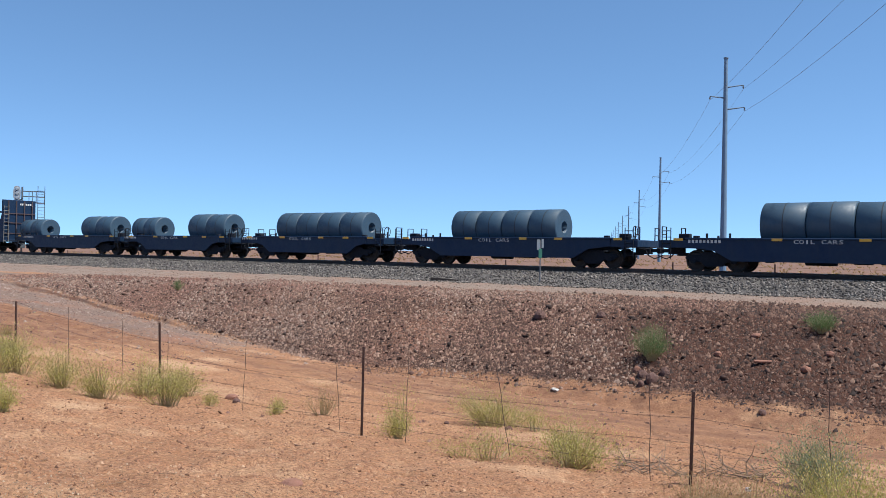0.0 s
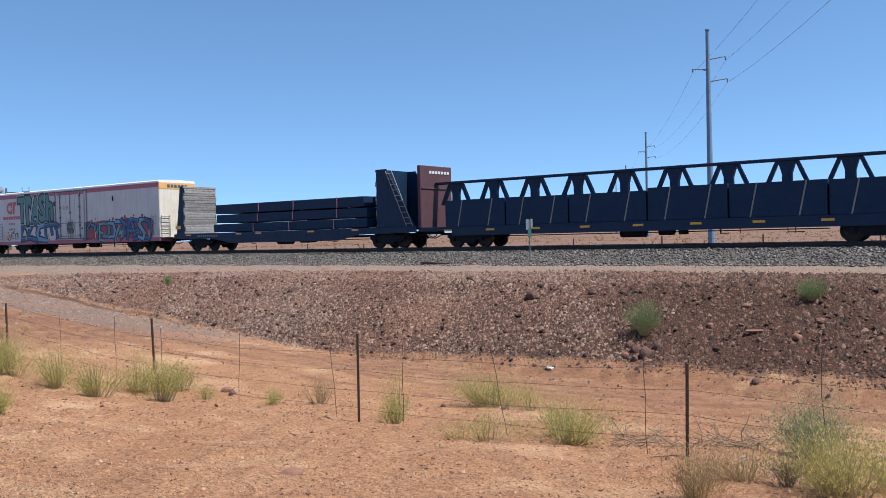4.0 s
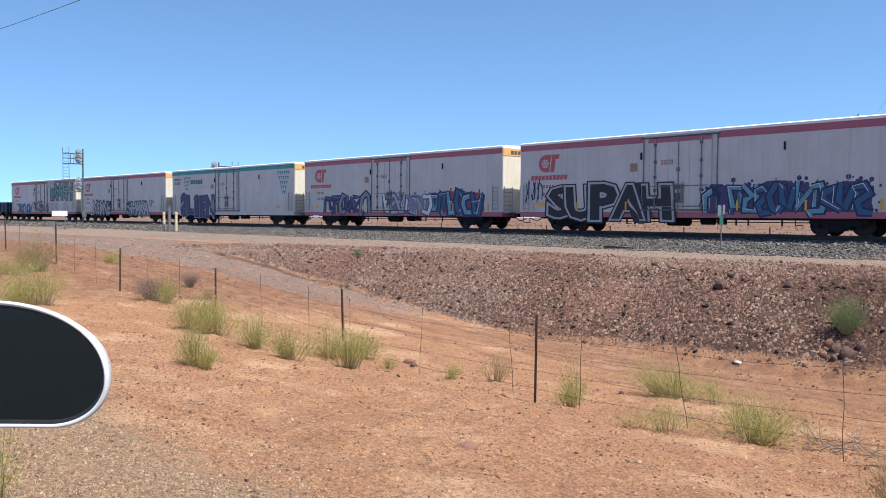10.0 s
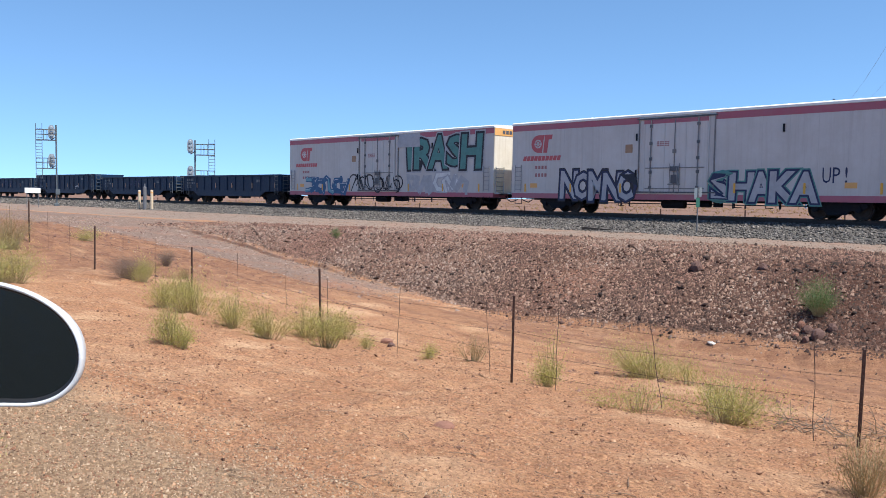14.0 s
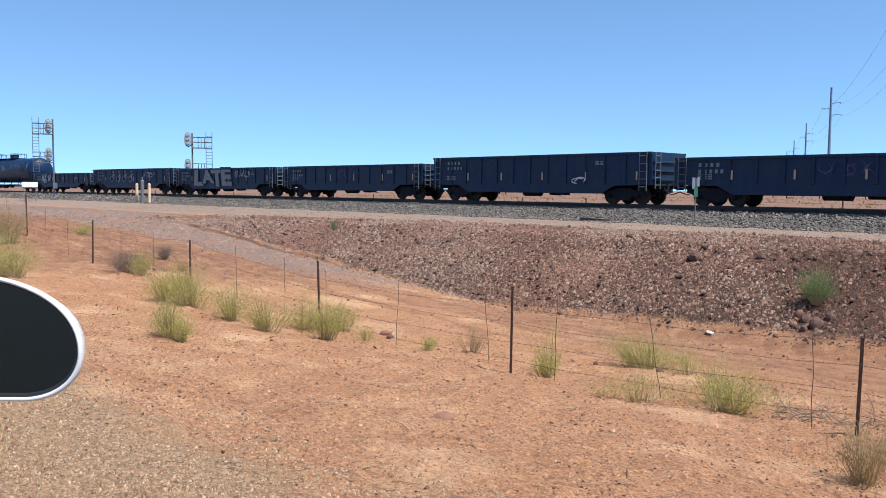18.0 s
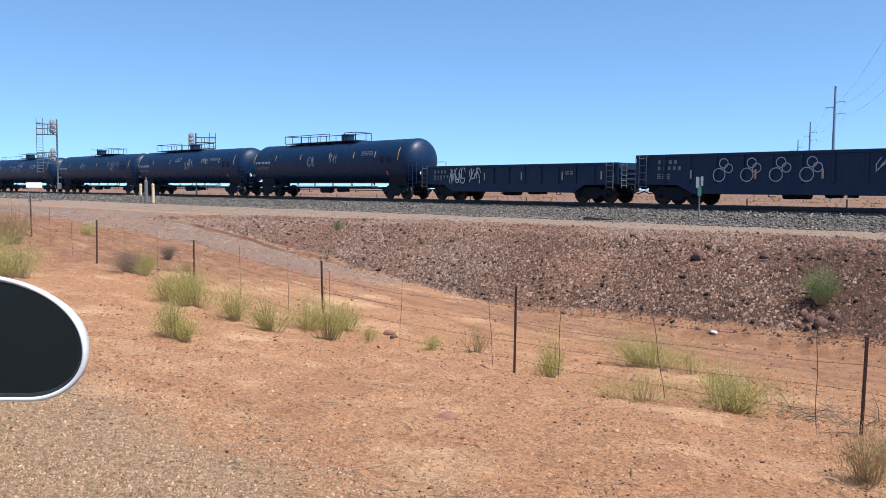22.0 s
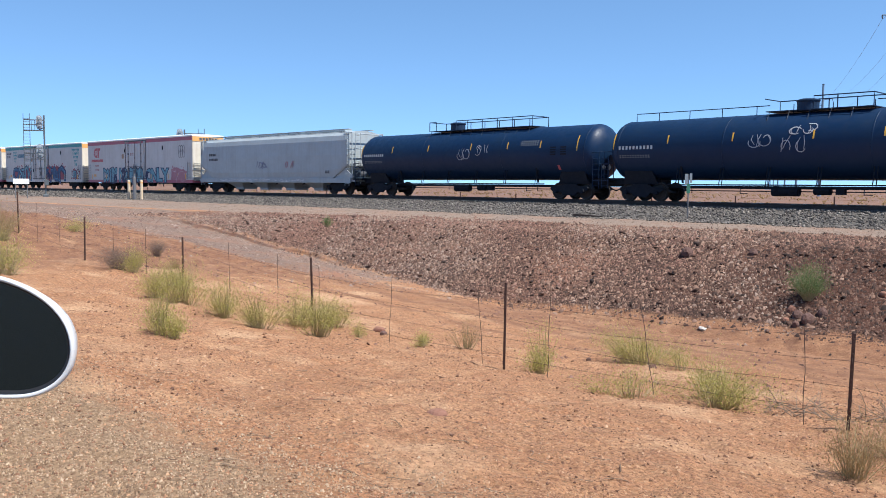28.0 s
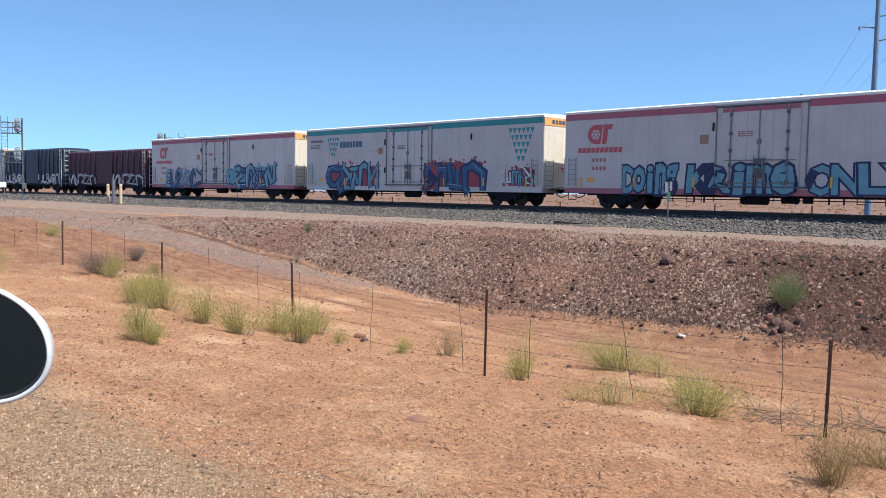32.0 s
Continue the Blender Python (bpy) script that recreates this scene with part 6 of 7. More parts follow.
# ---- loose stone ----
BALLAST = stone_mat("ballast_stone", [(0.050, 0.045, 0.043), (0.098, 0.088, 0.081), (0.168, 0.150, 0.136), (0.30, 0.268, 0.242)])
FILLROCK = stone_mat("fill_rock", [(0.042, 0.021, 0.014), (0.105, 0.057, 0.039), (0.170, 0.098, 0.070), (0.228, 0.138, 0.100), (0.310, 0.204, 0.152)])
DARKFILL = stone_mat("dark_red_fill_rock", [(0.017, 0.0078, 0.005), (0.040, 0.018, 0.012), (0.070, 0.032, 0.021), (0.108, 0.053, 0.036), (0.200, 0.120, 0.086)])
REDFILL = stone_mat("brick_red_fill_rock", [(0.060, 0.028, 0.020), (0.125, 0.060, 0.044), (0.185, 0.095, 0.070), (0.26, 0.148, 0.112)])
PEBBLE = stone_mat("red_pebble", [(0.12, 0.055, 0.032), (0.20, 0.094, 0.054), (0.28, 0.140, 0.080), (0.35, 0.188, 0.108), (0.40, 0.230, 0.135), (0.46, 0.295, 0.180)])
BELTROCK = stone_mat("pink_grey_gravel", [(0.12, 0.08, 0.062), (0.19, 0.132, 0.105), (0.26, 0.185, 0.15), (0.34, 0.26, 0.215)])
GRIT = stone_mat("pale_gravel", [(0.12, 0.074, 0.045), (0.21, 0.138, 0.086), (0.28, 0.186, 0.118), (0.34, 0.235, 0.153), (0.45, 0.335, 0.23)])


def clods(name, label, xs, ys, sizes, material, flat=0.6, seed=1):
    """Small ridged stones and clods, joined, that lie on the ground."""
    rng = np.random.default_rng(seed)
    n = len(xs)
    zs = ground(xs, ys)
    base = np.array([(-0.5, -0.4, 0), (0.5, -0.4, 0), (0.5, 0.4, 0), (-0.5, 0.4, 0), (-0.2, 0, 1), (0.25, 0, 1)], float)
    v = np.repeat(base[None], n, 0) + rng.uniform(-0.2, 0.2, (n, 6, 3))
    v *= np.stack([rng.uniform(0.8, 1.5, n), rng.uniform(0.7, 1.1, n), rng.uniform(0.5, 1.2, n) * flat], -1)[:, None, :]
    a = rng.uniform(0, 2 * np.pi, n)
    c, s = np.cos(a)[:, None], np.sin(a)[:, None]
    v = np.stack([v[..., 0] * c - v[..., 1] * s, v[..., 0] * s + v[..., 1] * c, v[..., 2] - 0.22 * flat], -1) * sizes[:, None, None]
    v += np.stack([xs, ys, zs], -1)[:, None, :]
    idx = (np.arange(n) * 6)[:, None] + np.array([0, 1, 5, 4, 2, 3, 4, 5, 1, 2, 5, 3, 0, 4])[None]
    me = bpy.data.meshes.new(name)
    me.vertices.add(n * 6)
    me.vertices.foreach_set("co", v.ravel())
    me.loops.add(n * 14)
    me.loops.foreach_set("vertex_index", idx.ravel())
    me.polygons.add(n * 4)
    me.polygons.foreach_set("loop_start", ((np.arange(n) * 14)[:, None] + np.array([0, 4, 8, 11])[None]).ravel())
    me.update(calc_edges=True)
    me.materials.append(material)
    return tagged(new(name, me), label, "stones", kind="stuff")


def scatter(name, label, xs, ys, sizes, material, sink=0.3, flat=0.7, seed=1):
    """Angular stones, joined, that lie on the ground."""
    rng = np.random.default_rng(seed)
    n = len(xs)
    zs = ground(xs, ys)
    cube = np.array([(x, y, z) for x in (-1, 1) for y in (-1, 1) for z in (-1, 1)], float) * 0.5
    faces = np.array([(0, 1, 3, 2), (4, 6, 7, 5), (0, 4, 5, 1), (2, 3, 7, 6), (0, 2, 6, 4), (1, 5, 7, 3)])
    v = np.repeat(cube[None], n, 0) * (1 + rng.uniform(-0.45, 0.3, (n, 8, 1))) + rng.uniform(-0.12, 0.12, (n, 8, 3))
    v *= np.stack([rng.uniform(0.7, 1.5, n), rng.uniform(0.7, 1.2, n), rng.uniform(0.5, 1.0, n) * flat], -1)[:, None, :]
    q = rng.normal(size=(n, 4)) * np.array([1.0, 0.35, 0.35, 1.0])
    q /= np.linalg.norm(q, axis=1)[:, None]
    w, x, y, z = q.T
    rot = np.stack([1 - 2 * (y * y + z * z), 2 * (x * y - z * w), 2 * (x * z + y * w), 2 * (x * y + z * w), 1 - 2 * (x * x + z * z), 2 * (y * z - x * w), 2 * (x * z - y * w), 2 * (y * z + x * w), 1 - 2 * (x * x + y * y)], -1).reshape(n, 3, 3)
    v = np.einsum("nij,nkj->nki", rot, v) * sizes[:, None, None]
    v += np.stack([xs, ys, zs + sizes * (0.5 - sink) * flat], -1)[:, None, :]
    idx = (np.arange(n) * 8)[:, None, None] + faces[None]
    me = bpy.data.meshes.new(name)
    me.vertices.add(n * 8)
    me.vertices.foreach_set("co", v.ravel())
    me.loops.add(n * 24)
    me.loops.foreach_set("vertex_index", idx.ravel())
    me.polygons.add(n * 6)
    me.polygons.foreach_set("loop_start", np.arange(0, n * 24, 4))
    me.update(calc_edges=True)
    me.materials.append(material)
    return tagged(new(name, me), label, "stones", kind="stuff")


def strew():
    rng = np.random.default_rng(4)

    def field(n, x0, x1, q0, q1, bias=1.0):
        x = x1 - (x1 - x0) * rng.random(n) ** bias
        q = rng.uniform(q0, q1, n)
        return x, q - (D - track_y(x))
    x, y = field(24000, -80, 3, 32.9, 36.2, 1.4)
    scatter("ballast_stones", "grey crushed stone ballast along the track", x, y, rng.uniform(0.04, 0.09, len(x)), BALLAST, 0.25, 0.8, 5)
    x, y = field(3500, -150, -75, 33.2, 36.0)
    scatter("far_ballast_stones", "grey crushed stone ballast further along the track", x, y, rng.uniform(0.08, 0.16, len(x)), BALLAST, 0.3, 0.8, 6)
    x, y = field(2500, -60, 3, D + 0.95, D + 3.6)
    scatter("back_ballast_stones", "grey ballast on the far shoulder", x, y, rng.uniform(0.06, 0.12, len(x)), BALLAST, 0.3, 0.8, 7)
    x, y = field(185000, -48, 3, 18.6, 30.9, 1.1)
    keep = rng.random(len(x)) < np.clip(zones(x, y)[0] * 1.1 + 0.012, 0, 1)
    x, y = x[keep], y[keep]
    size = np.clip(rng.lognormal(-3.05, 0.45, len(x)), 0.02, 0.15) * np.interp(x, [-24, -8], [0.88, 0.98])
    q = y + (D - track_y(x))
    w = rng.random(len(x)) + 0.35 * lumps(x, y, 3.2, 1.1)
    dark = w < np.interp(x, [-27, -16, -10, -7], [0.0, 0.15, 0.7, 1.3])
    rest = rng.random(len(x)) + 0.45 * lumps(x, y, 4.5, 2.7)
    pale = ~dark & (rest < np.interp(x, [-40, -30, -18], [0.3, 0.3, 0.12]))
    red = ~dark & ~pale & (rest > np.interp(q, [19, 21, 24, 26], [0.8, 1.0, 0.8, 0.62]) - np.interp(x, [-36, -26], [0.35, 0.0]))
    grey = ~dark & ~pale & ~red
    for name, label, pick, m, sd in (("fill_stones", "grey-brown angular rubble on the railway embankment", grey, FILLROCK, 8), ("dark_fill_stones", "dark red-brown rubble on the embankment", dark, DARKFILL, 21), ("red_fill_stones", "brick-red rubble on the embankment", red, REDFILL, 22), ("pale_fill_stones", "paler pinkish rubble where the embankment runs low", pale, BELTROCK, 9)):
        clods(name, label, x[pick], y[pick], size[pick], m, 0.8, sd)
    x, y = field(1500, -40, 3, 19.3, 25.7, 0.8)
    keep = rng.random(len(x)) < np.clip(zones(x, y)[0] * 1.1 - 0.1, 0, 1)
    x, y = x[keep], y[keep]
    scatter("fill_rocks", "larger angular rocks among the rubble", x, y, np.clip(rng.lognormal(-2.5, 0.3, len(x)), 0.06, 0.17), DARKFILL, 0.35, 0.75, 18)
    x, y = field(6000, -70, 3, 26.5, 33.4, 1.2)
    scatter("service_road_stones", "scattered grey and tan stones on the service road", x, y, rng.uniform(0.02, 0.055, len(x)), BELTROCK, 0.45, 0.6, 9)
    x, y = field(26000, -62, -18, 11.0, 24.0)
    keep = rng.random(len(x)) < np.clip(zones(x, y)[4] * 1.2, 0.04, 1)
    x, y = x[keep], y[keep]
    clods("ditch_gravel", "pale pinkish gravel in the shallow ditch", x, y, np.clip(rng.lognormal(-3.2, 0.4, len(x)), 0.02, 0.12), BELTROCK, 0.7, 10)
    x, y = field(26000, -46, -2, 8.3, 19.5)
    keep = rng.random(len(x)) < np.clip(0.35 + 0.5 * lumps(x, y, 2.4, 4.1), 0.05, 1) * np.interp(x, [-30, -14, -9], [1, 0.6, 0.3])
    x, y = x[keep], y[keep]
    clods("red_soil_stones", "brick-red crumbs and stones on the bare soil", x, y, np.clip(rng.lognormal(-3.6, 0.45, len(x)), 0.012, 0.09), REDFILL, 0.7, 14)
    # sandy verge in front of and behind the fence: thinner with distance
    n = 105000
    r = 3.7 * (22 / 3.7) ** rng.random(n)
    a = np.radians(rng.uniform(6, 82, n))
    x, y = -r * np.sin(a), r * np.cos(a)
    keep = (rng.random(n) < np.clip(0.62 + 0.55 * lumps(x, y, 1.7, 0.8), 0.2, 1)) & (y < 16)
    x, y, r = x[keep], y[keep], r[keep]
    size = np.clip(rng.lognormal(-4.85, 0.5, len(x)), 0.005, 0.03) * (r / 6) ** 0.6
    clods("verge_pebbles", "small red and tan clods and pebbles on the sand", x, y, size, PEBBLE, 0.75, 11)
    n = 62000
    r = 3.8 * (10 / 3.8) ** rng.random(n)
    a = np.radians(rng.uniform(36, 84, n))
    x, y = -r * np.sin(a), r * np.cos(a)
    keep = rng.random(n) < np.clip(1.15 - (y - 1.4) / 2.2, 0.03, 1)
    x, y = x[keep], y[keep]
    clods("roadside_gravel", "tan loose gravel of the road shoulder", x, y, np.clip(rng.lognormal(-4.75, 0.4, len(x)), 0.005, 0.024), GRIT, 0.9, 12)


strew()


def litter():
    """Clods coloured dark as specks of shadow, and short dry sticks, strewn over the sand."""
    rng = np.random.default_rng(31)
    n = 8000
    r = 3.9 * (16 / 3.9) ** rng.random(n)
    a = np.radians(rng.uniform(8, 80, n))
    x, y = -r * np.sin(a), r * np.cos(a)
    scatter("sand_clods", "crumbled clods on the sand, coloured dark like small shadows", x, y, np.clip(rng.lognormal(-4.75, 0.45, n), 0.005, 0.03) * (r / 6) ** 0.7, CLODM, 0.25, 0.5, 32)
    bm = B()
    for k in range(110):
        r, a = 4.2 * (15 / 4.2) ** rng.random(), math.radians(rng.uniform(8, 78))
        x, y, t = -r * math.sin(a), r * math.cos(a), rng.uniform(0, 6.28)
        p, w = Vector((x, y, gz(x, y) + 0.012)), rng.uniform(0.002, 0.0045)
        for j in range(3):
            d = rng.uniform(0.03, 0.09)
            t += rng.uniform(-0.5, 0.5)
            q = Vector((p.x + d * math.cos(t), p.y + d * math.sin(t), 0))
            q.z = gz(q.x, q.y) + 0.012
            rod(bm, p, q, w, 4, w * 0.8, False)
            p, w = q, w * 0.8
    tagged(part("dry_sticks", bm, TWIGM), "short dry sticks strewn over the sand", "twigs", kind="stuff")


# darker than the sand so that each clod reads as a speck of shadow
CLODM = stone_mat("shadow_dark_clod", [(0.10, 0.046, 0.027), (0.19, 0.093, 0.054), (0.30, 0.155, 0.090)])
TWIGM = mat("stick_brown", (0.14, 0.085, 0.055), (0.22, 0.15, 0.10), 0.9, scale=12)
litter()


def boulder(x, y, w, h, material, label, seed, flat=1.0):
    rng = random.Random(seed)
    bm = B()
    bmesh.ops.create_icosphere(bm, subdivisions=2, radius=0.5)
    for v in bm.verts:
        k = 1 + 0.22 * noise.noise(v.co * 2.6 + Vector((seed * 3.1, 0, 0))) + rng.uniform(-0.05, 0.05)
        v.co = Vector((v.co.x * w * k, v.co.y * w * 0.85 * k, v.co.z * h * 1.5 * k))
    ob = new("rock", mesh_of("rock", bm, material))
    ob.matrix_basis = pose(x, y, gz(x, y) + h * 0.22, rng.uniform(-12, 12), rng.uniform(-12, 12), rng.uniform(0, 360))
    return tagged(ob, label, "rock", "larger rocks on the embankment")


DARKROCK = mat("dark_boulder", (0.10, 0.05, 0.04), (0.15, 0.085, 0.068), 0.9, scale=5, bump=0.5)
REDROCK = mat("red_boulder", (0.28, 0.13, 0.085), (0.20, 0.095, 0.065), 0.9, scale=5, bump=0.5)
PALEROCK = mat("pale_stone", (0.62, 0.58, 0.52), (0.5, 0.45, 0.4), 0.85, scale=8, bump=0.3)
for k, (x, y, w, h, m) in enumerate(((-14.55, 24.36, 0.46, 0.26, DARKROCK), (-12.46, 24.65, 0.30, 0.18, DARKROCK), (-35.2, 26.3, 0.34, 0.2, DARKROCK), (-9.57, 21.45, 0.27, 0.2, DARKROCK),
                                     (-9.2, 21.22, 0.34, 0.26, DARKROCK), (-9.0, 21.62, 0.28, 0.2, DARKROCK), (-9.84, 21.68, 0.22, 0.16, REDROCK), (-9.4, 21.0, 0.2, 0.15, DARKROCK), (-9.75, 21.2, 0.18, 0.12, REDROCK),
                                     (-6.1, 20.55, 0.2, 0.12, DARKROCK), (-7.3, 23.9, 0.3, 0.1, REDROCK), (-5.2, 23.2, 0.26, 0.12, REDROCK), (-5.6, 22.4, 0.3, 0.14, REDROCK), (-8.0, 22.9, 0.24, 0.14, REDROCK), (-9.25, 12.21, 0.1, 0.07, DARKROCK),
                                     (-12.43, 9.86, 0.26, 0.1, REDROCK), (-12.1, 9.7, 0.16, 0.08, DARKROCK))):
    boulder(x, y, w, h, m, "weathered reddish rock half sunk in the ground" if m is REDROCK else "dark brown rock lying on the slope", 200 + k)
boulder(-11.65, 20.37, 0.26, 0.06, PALEROCK, "flat white stone lying on red sand", 230)
boulder(-5.3, 4.85, 0.2, 0.05, REDROCK, "flat tan stone lying on the sand", 231)
boulder(-2.9, 9.3, 0.07, 0.05, PALEROCK, "small white stone beside the dry brush", 232)
plank = B()
box(plank, (0, 0, 0), (0.62, 0.12, 0.05), None, 0.01)
tagged(part("timber_offcut", plank, REDROCK, at=pose(-6.63, 22.6, gz(-6.63, 22.6) + 0.05, 12, 0, 30)), "short brown timber offcut lying on the rubble", "timber")
tie = B()
box(tie, (0, 0, 0), (1.5, 0.22, 0.16), None, 0.015)
tagged(part("old_tie", tie, TIEM, at=pose(-25.3, 33.1, gz(-25.3, 33.1) + 0.05, 0, 3, 14)), "discarded dark railway tie on the service road", "timber")

# ---- plants ----


def leaf_mat(name, cols):
    """Thin leaves: part of the light comes through."""
    m = stone_mat(name, cols, 0.75)
    nt = m.node_tree
    bs, out = nt.nodes["Principled BSDF"], nt.nodes["Material Output"]
    bs.inputs["Specular IOR Level"].default_value = 0.25
    col = bs.inputs["Base Color"].links[0].from_socket
    tr = nt.nodes.new("ShaderNodeBsdfTranslucent")
    nt.links.new(col, tr.inputs[0])
    mx = nt.nodes.new("ShaderNodeMixShader")
    mx.inputs[0].default_value = 0.5
    nt.links.new(bs.outputs[0], mx.inputs[1])
    nt.links.new(tr.outputs[0], mx.inputs[2])
    nt.links.new(mx.outputs[0], out.inputs[0])
    return m


LEAF = {
    "yellow": leaf_mat("yellow_green_leaf", [(0.35, 0.36, 0.085), (0.45, 0.445, 0.12), (0.54, 0.515, 0.17), (0.60, 0.53, 0.215)]),
    "tip": leaf_mat("straw_tip", [(0.52, 0.42, 0.14), (0.60, 0.49, 0.20), (0.66, 0.54, 0.27)]),
    "green": leaf_mat("green_leaf", [(0.10, 0.18, 0.065), (0.155, 0.25, 0.085), (0.24, 0.32, 0.13)]),
    "sage": leaf_mat("sage_leaf", [(0.19, 0.25, 0.13), (0.27, 0.32, 0.18), (0.37, 0.40, 0.26)]),
    "dry": leaf_mat("dry_leaf", [(0.31, 0.20, 0.095), (0.42, 0.29, 0.14), (0.52, 0.38, 0.21)]),
    "grey": leaf_mat("grey_twig_leaf", [(0.17, 0.13, 0.11), (0.26, 0.20, 0.165), (0.35, 0.28, 0.23)]),
}
STEM = mat("shrub_stem", (0.30, 0.25, 0.12), (0.38, 0.31, 0.18), 0.85, scale=12)
GREYSTEM = mat("dead_twig", (0.26, 0.19, 0.135), (0.18, 0.13, 0.095), 0.9, scale=12)


def shrub(x, y, w, h, kind, label, seed, density=1.0, name="shrub", dome=False):
    """Thin stems that fan out of a few crowns, each set with many narrow leaves; straw-coloured tips."""
    rng = np.random.default_rng(seed)
    ob = thing(name, label, "shrub", "desert shrubs", at=pose(x, y, gz(x, y) - 0.015))
    airy = kind in ("yellow", "dry")
    w *= 1.3 if airy else 1.0
    n = int((26 + 44 * w) * density)
    ns, nl = 5, int((30 if airy else 34) + 22 * h)
    nc = 4 + int(3 * w) if airy else 2
    ca, cr = rng.uniform(0, 2 * np.pi, nc), w * 0.36 * np.sqrt(rng.random(nc))
    cx, cy = cr * np.cos(ca), cr * np.sin(ca)
    tall = rng.uniform(0.45, 0.9, nc)
    tall[0], cx[0], cy[0] = 1.05, cx[0] * 0.4, cy[0] * 0.4
    c = rng.choice(nc, n, p=tall ** 1.5 / (tall ** 1.5).sum())
    if not airy:
        cx, cy, tall = cx * 0, cy * 0, tall * 0 + 1
    az = rng.uniform(0, 2 * np.pi, n)
    tilt = np.radians(78 if dome and not airy else 62) * rng.random(n) ** 0.6
    long = rng.uniform(0.55, 1.1, n)
    reach = w * (0.30 if airy else 0.52) * np.sin(tilt) / np.sin(tilt.max()) * long
    top = h * tall[c] * np.cos(tilt * 0.92) ** (0.5 if dome else 0.65) * long
    base_r = w * 0.10 * np.sqrt(rng.random(n))
    t = np.linspace(0, 1, ns)
    bend = rng.uniform(0.8, 1.3, n)
    ra = base_r[:, None] + (reach - base_r)[:, None] * t[None] ** bend[:, None]
    sway = rng.normal(0, 0.07 * w, (n, 2))
    grow = 0.35 + 0.65 * t[None] ** 0.8
    px = cx[c][:, None] * grow + np.cos(az)[:, None] * ra + sway[:, :1] * t ** 2
    py = cy[c][:, None] * grow + np.sin(az)[:, None] * ra + sway[:, 1:] * t ** 2
    pz = top[:, None] * t[None] ** 0.9
    P = np.stack([px, py, pz], -1)
    # stems as narrow three-sided rods
    rad = np.linspace(0.0045, 0.0012, ns) * (0.7 + 0.6 * h)
    ang = np.array([0, 2.1, 4.2])
    ring = np.stack([np.cos(ang), np.sin(ang), 0 * ang], -1)
    V = P[:, :, None, :] + rad[None, :, None, None] * ring[None, None]
    co = V.reshape(-1, 3)
    i0 = (np.arange(n) * ns * 3)[:, None, None] + (np.arange(ns - 1) * 3)[None, :, None]
    k = np.arange(3)
    quads = np.stack([i0 + k, i0 + (k + 1) % 3, i0 + 3 + (k + 1) % 3, i0 + 3 + k], -1).reshape(-1, 4)
    me = bpy.data.meshes.new("twigwork")
    me.from_pydata(co.tolist(), [], quads.tolist())
    me.materials.append(GREYSTEM if kind == "grey" else STEM)
    part("twigwork", me, None, ob)
    # leaves
    m = n * nl
    s = np.repeat(np.arange(n), nl)
    u = (0.30 if airy else 0.34) + 0.74 * rng.random(m) ** (0.62 if airy else 0.8)
    f = u * (ns - 1)
    a = np.clip(f.astype(int), 0, ns - 2)
    pos = P[s, a] + (P[s, a + 1] - P[s, a]) * (f - a)[:, None]
    pos += rng.normal(0, 0.05 + 0.06 * w, (m, 3)) * np.array([1, 1, 0.8]) * u[:, None]
    pos[:, 2] = np.maximum(pos[:, 2], 0.02)
    d = rng.normal(0, 0.55, (m, 3))
    d[:, 2] = np.abs(d[:, 2]) + 0.55
    d[:, 0] += np.cos(az[s]) * 0.4
    d[:, 1] += np.sin(az[s]) * 0.4
    d /= np.linalg.norm(d, axis=1)[:, None]
    side = np.cross(d, rng.normal(size=(m, 3)))
    side /= np.linalg.norm(side, axis=1)[:, None]
    ln = rng.uniform(0.018, 0.045, m)[:, None] * (0.75 + 0.4 * h)
    wd = rng.uniform(0.0026, 0.0052, m)[:, None] * (0.8 + 0.4 * h)
    if kind in ("grey", "dry"):
        wd *= 0.7
    mid = pos + d * ln * 0.5
    L = np.stack([pos, mid + side * wd, pos + d * ln, mid - side * wd], 1).reshape(-1, 3)
    me = bpy.data.meshes.new("foliage")
    me.vertices.add(len(L))
    me.vertices.foreach_set("co", L.ravel())
    me.loops.add(len(L))
    me.loops.foreach_set("vertex_index", np.arange(len(L)))
    me.polygons.add(m)
    me.polygons.foreach_set("loop_start", np.arange(0, len(L), 4))
    me.update(calc_edges=True)
    me.materials.append(LEAF[kind])
    if kind == "yellow":
        me.materials.append(LEAF["tip"])
        tipped = (u > 0.8) & (rng.random(m) < 0.65)
        me.polygons.foreach_set("material_index", tipped.astype(np.int32))
    part("foliage", me, None, ob)
    return ob


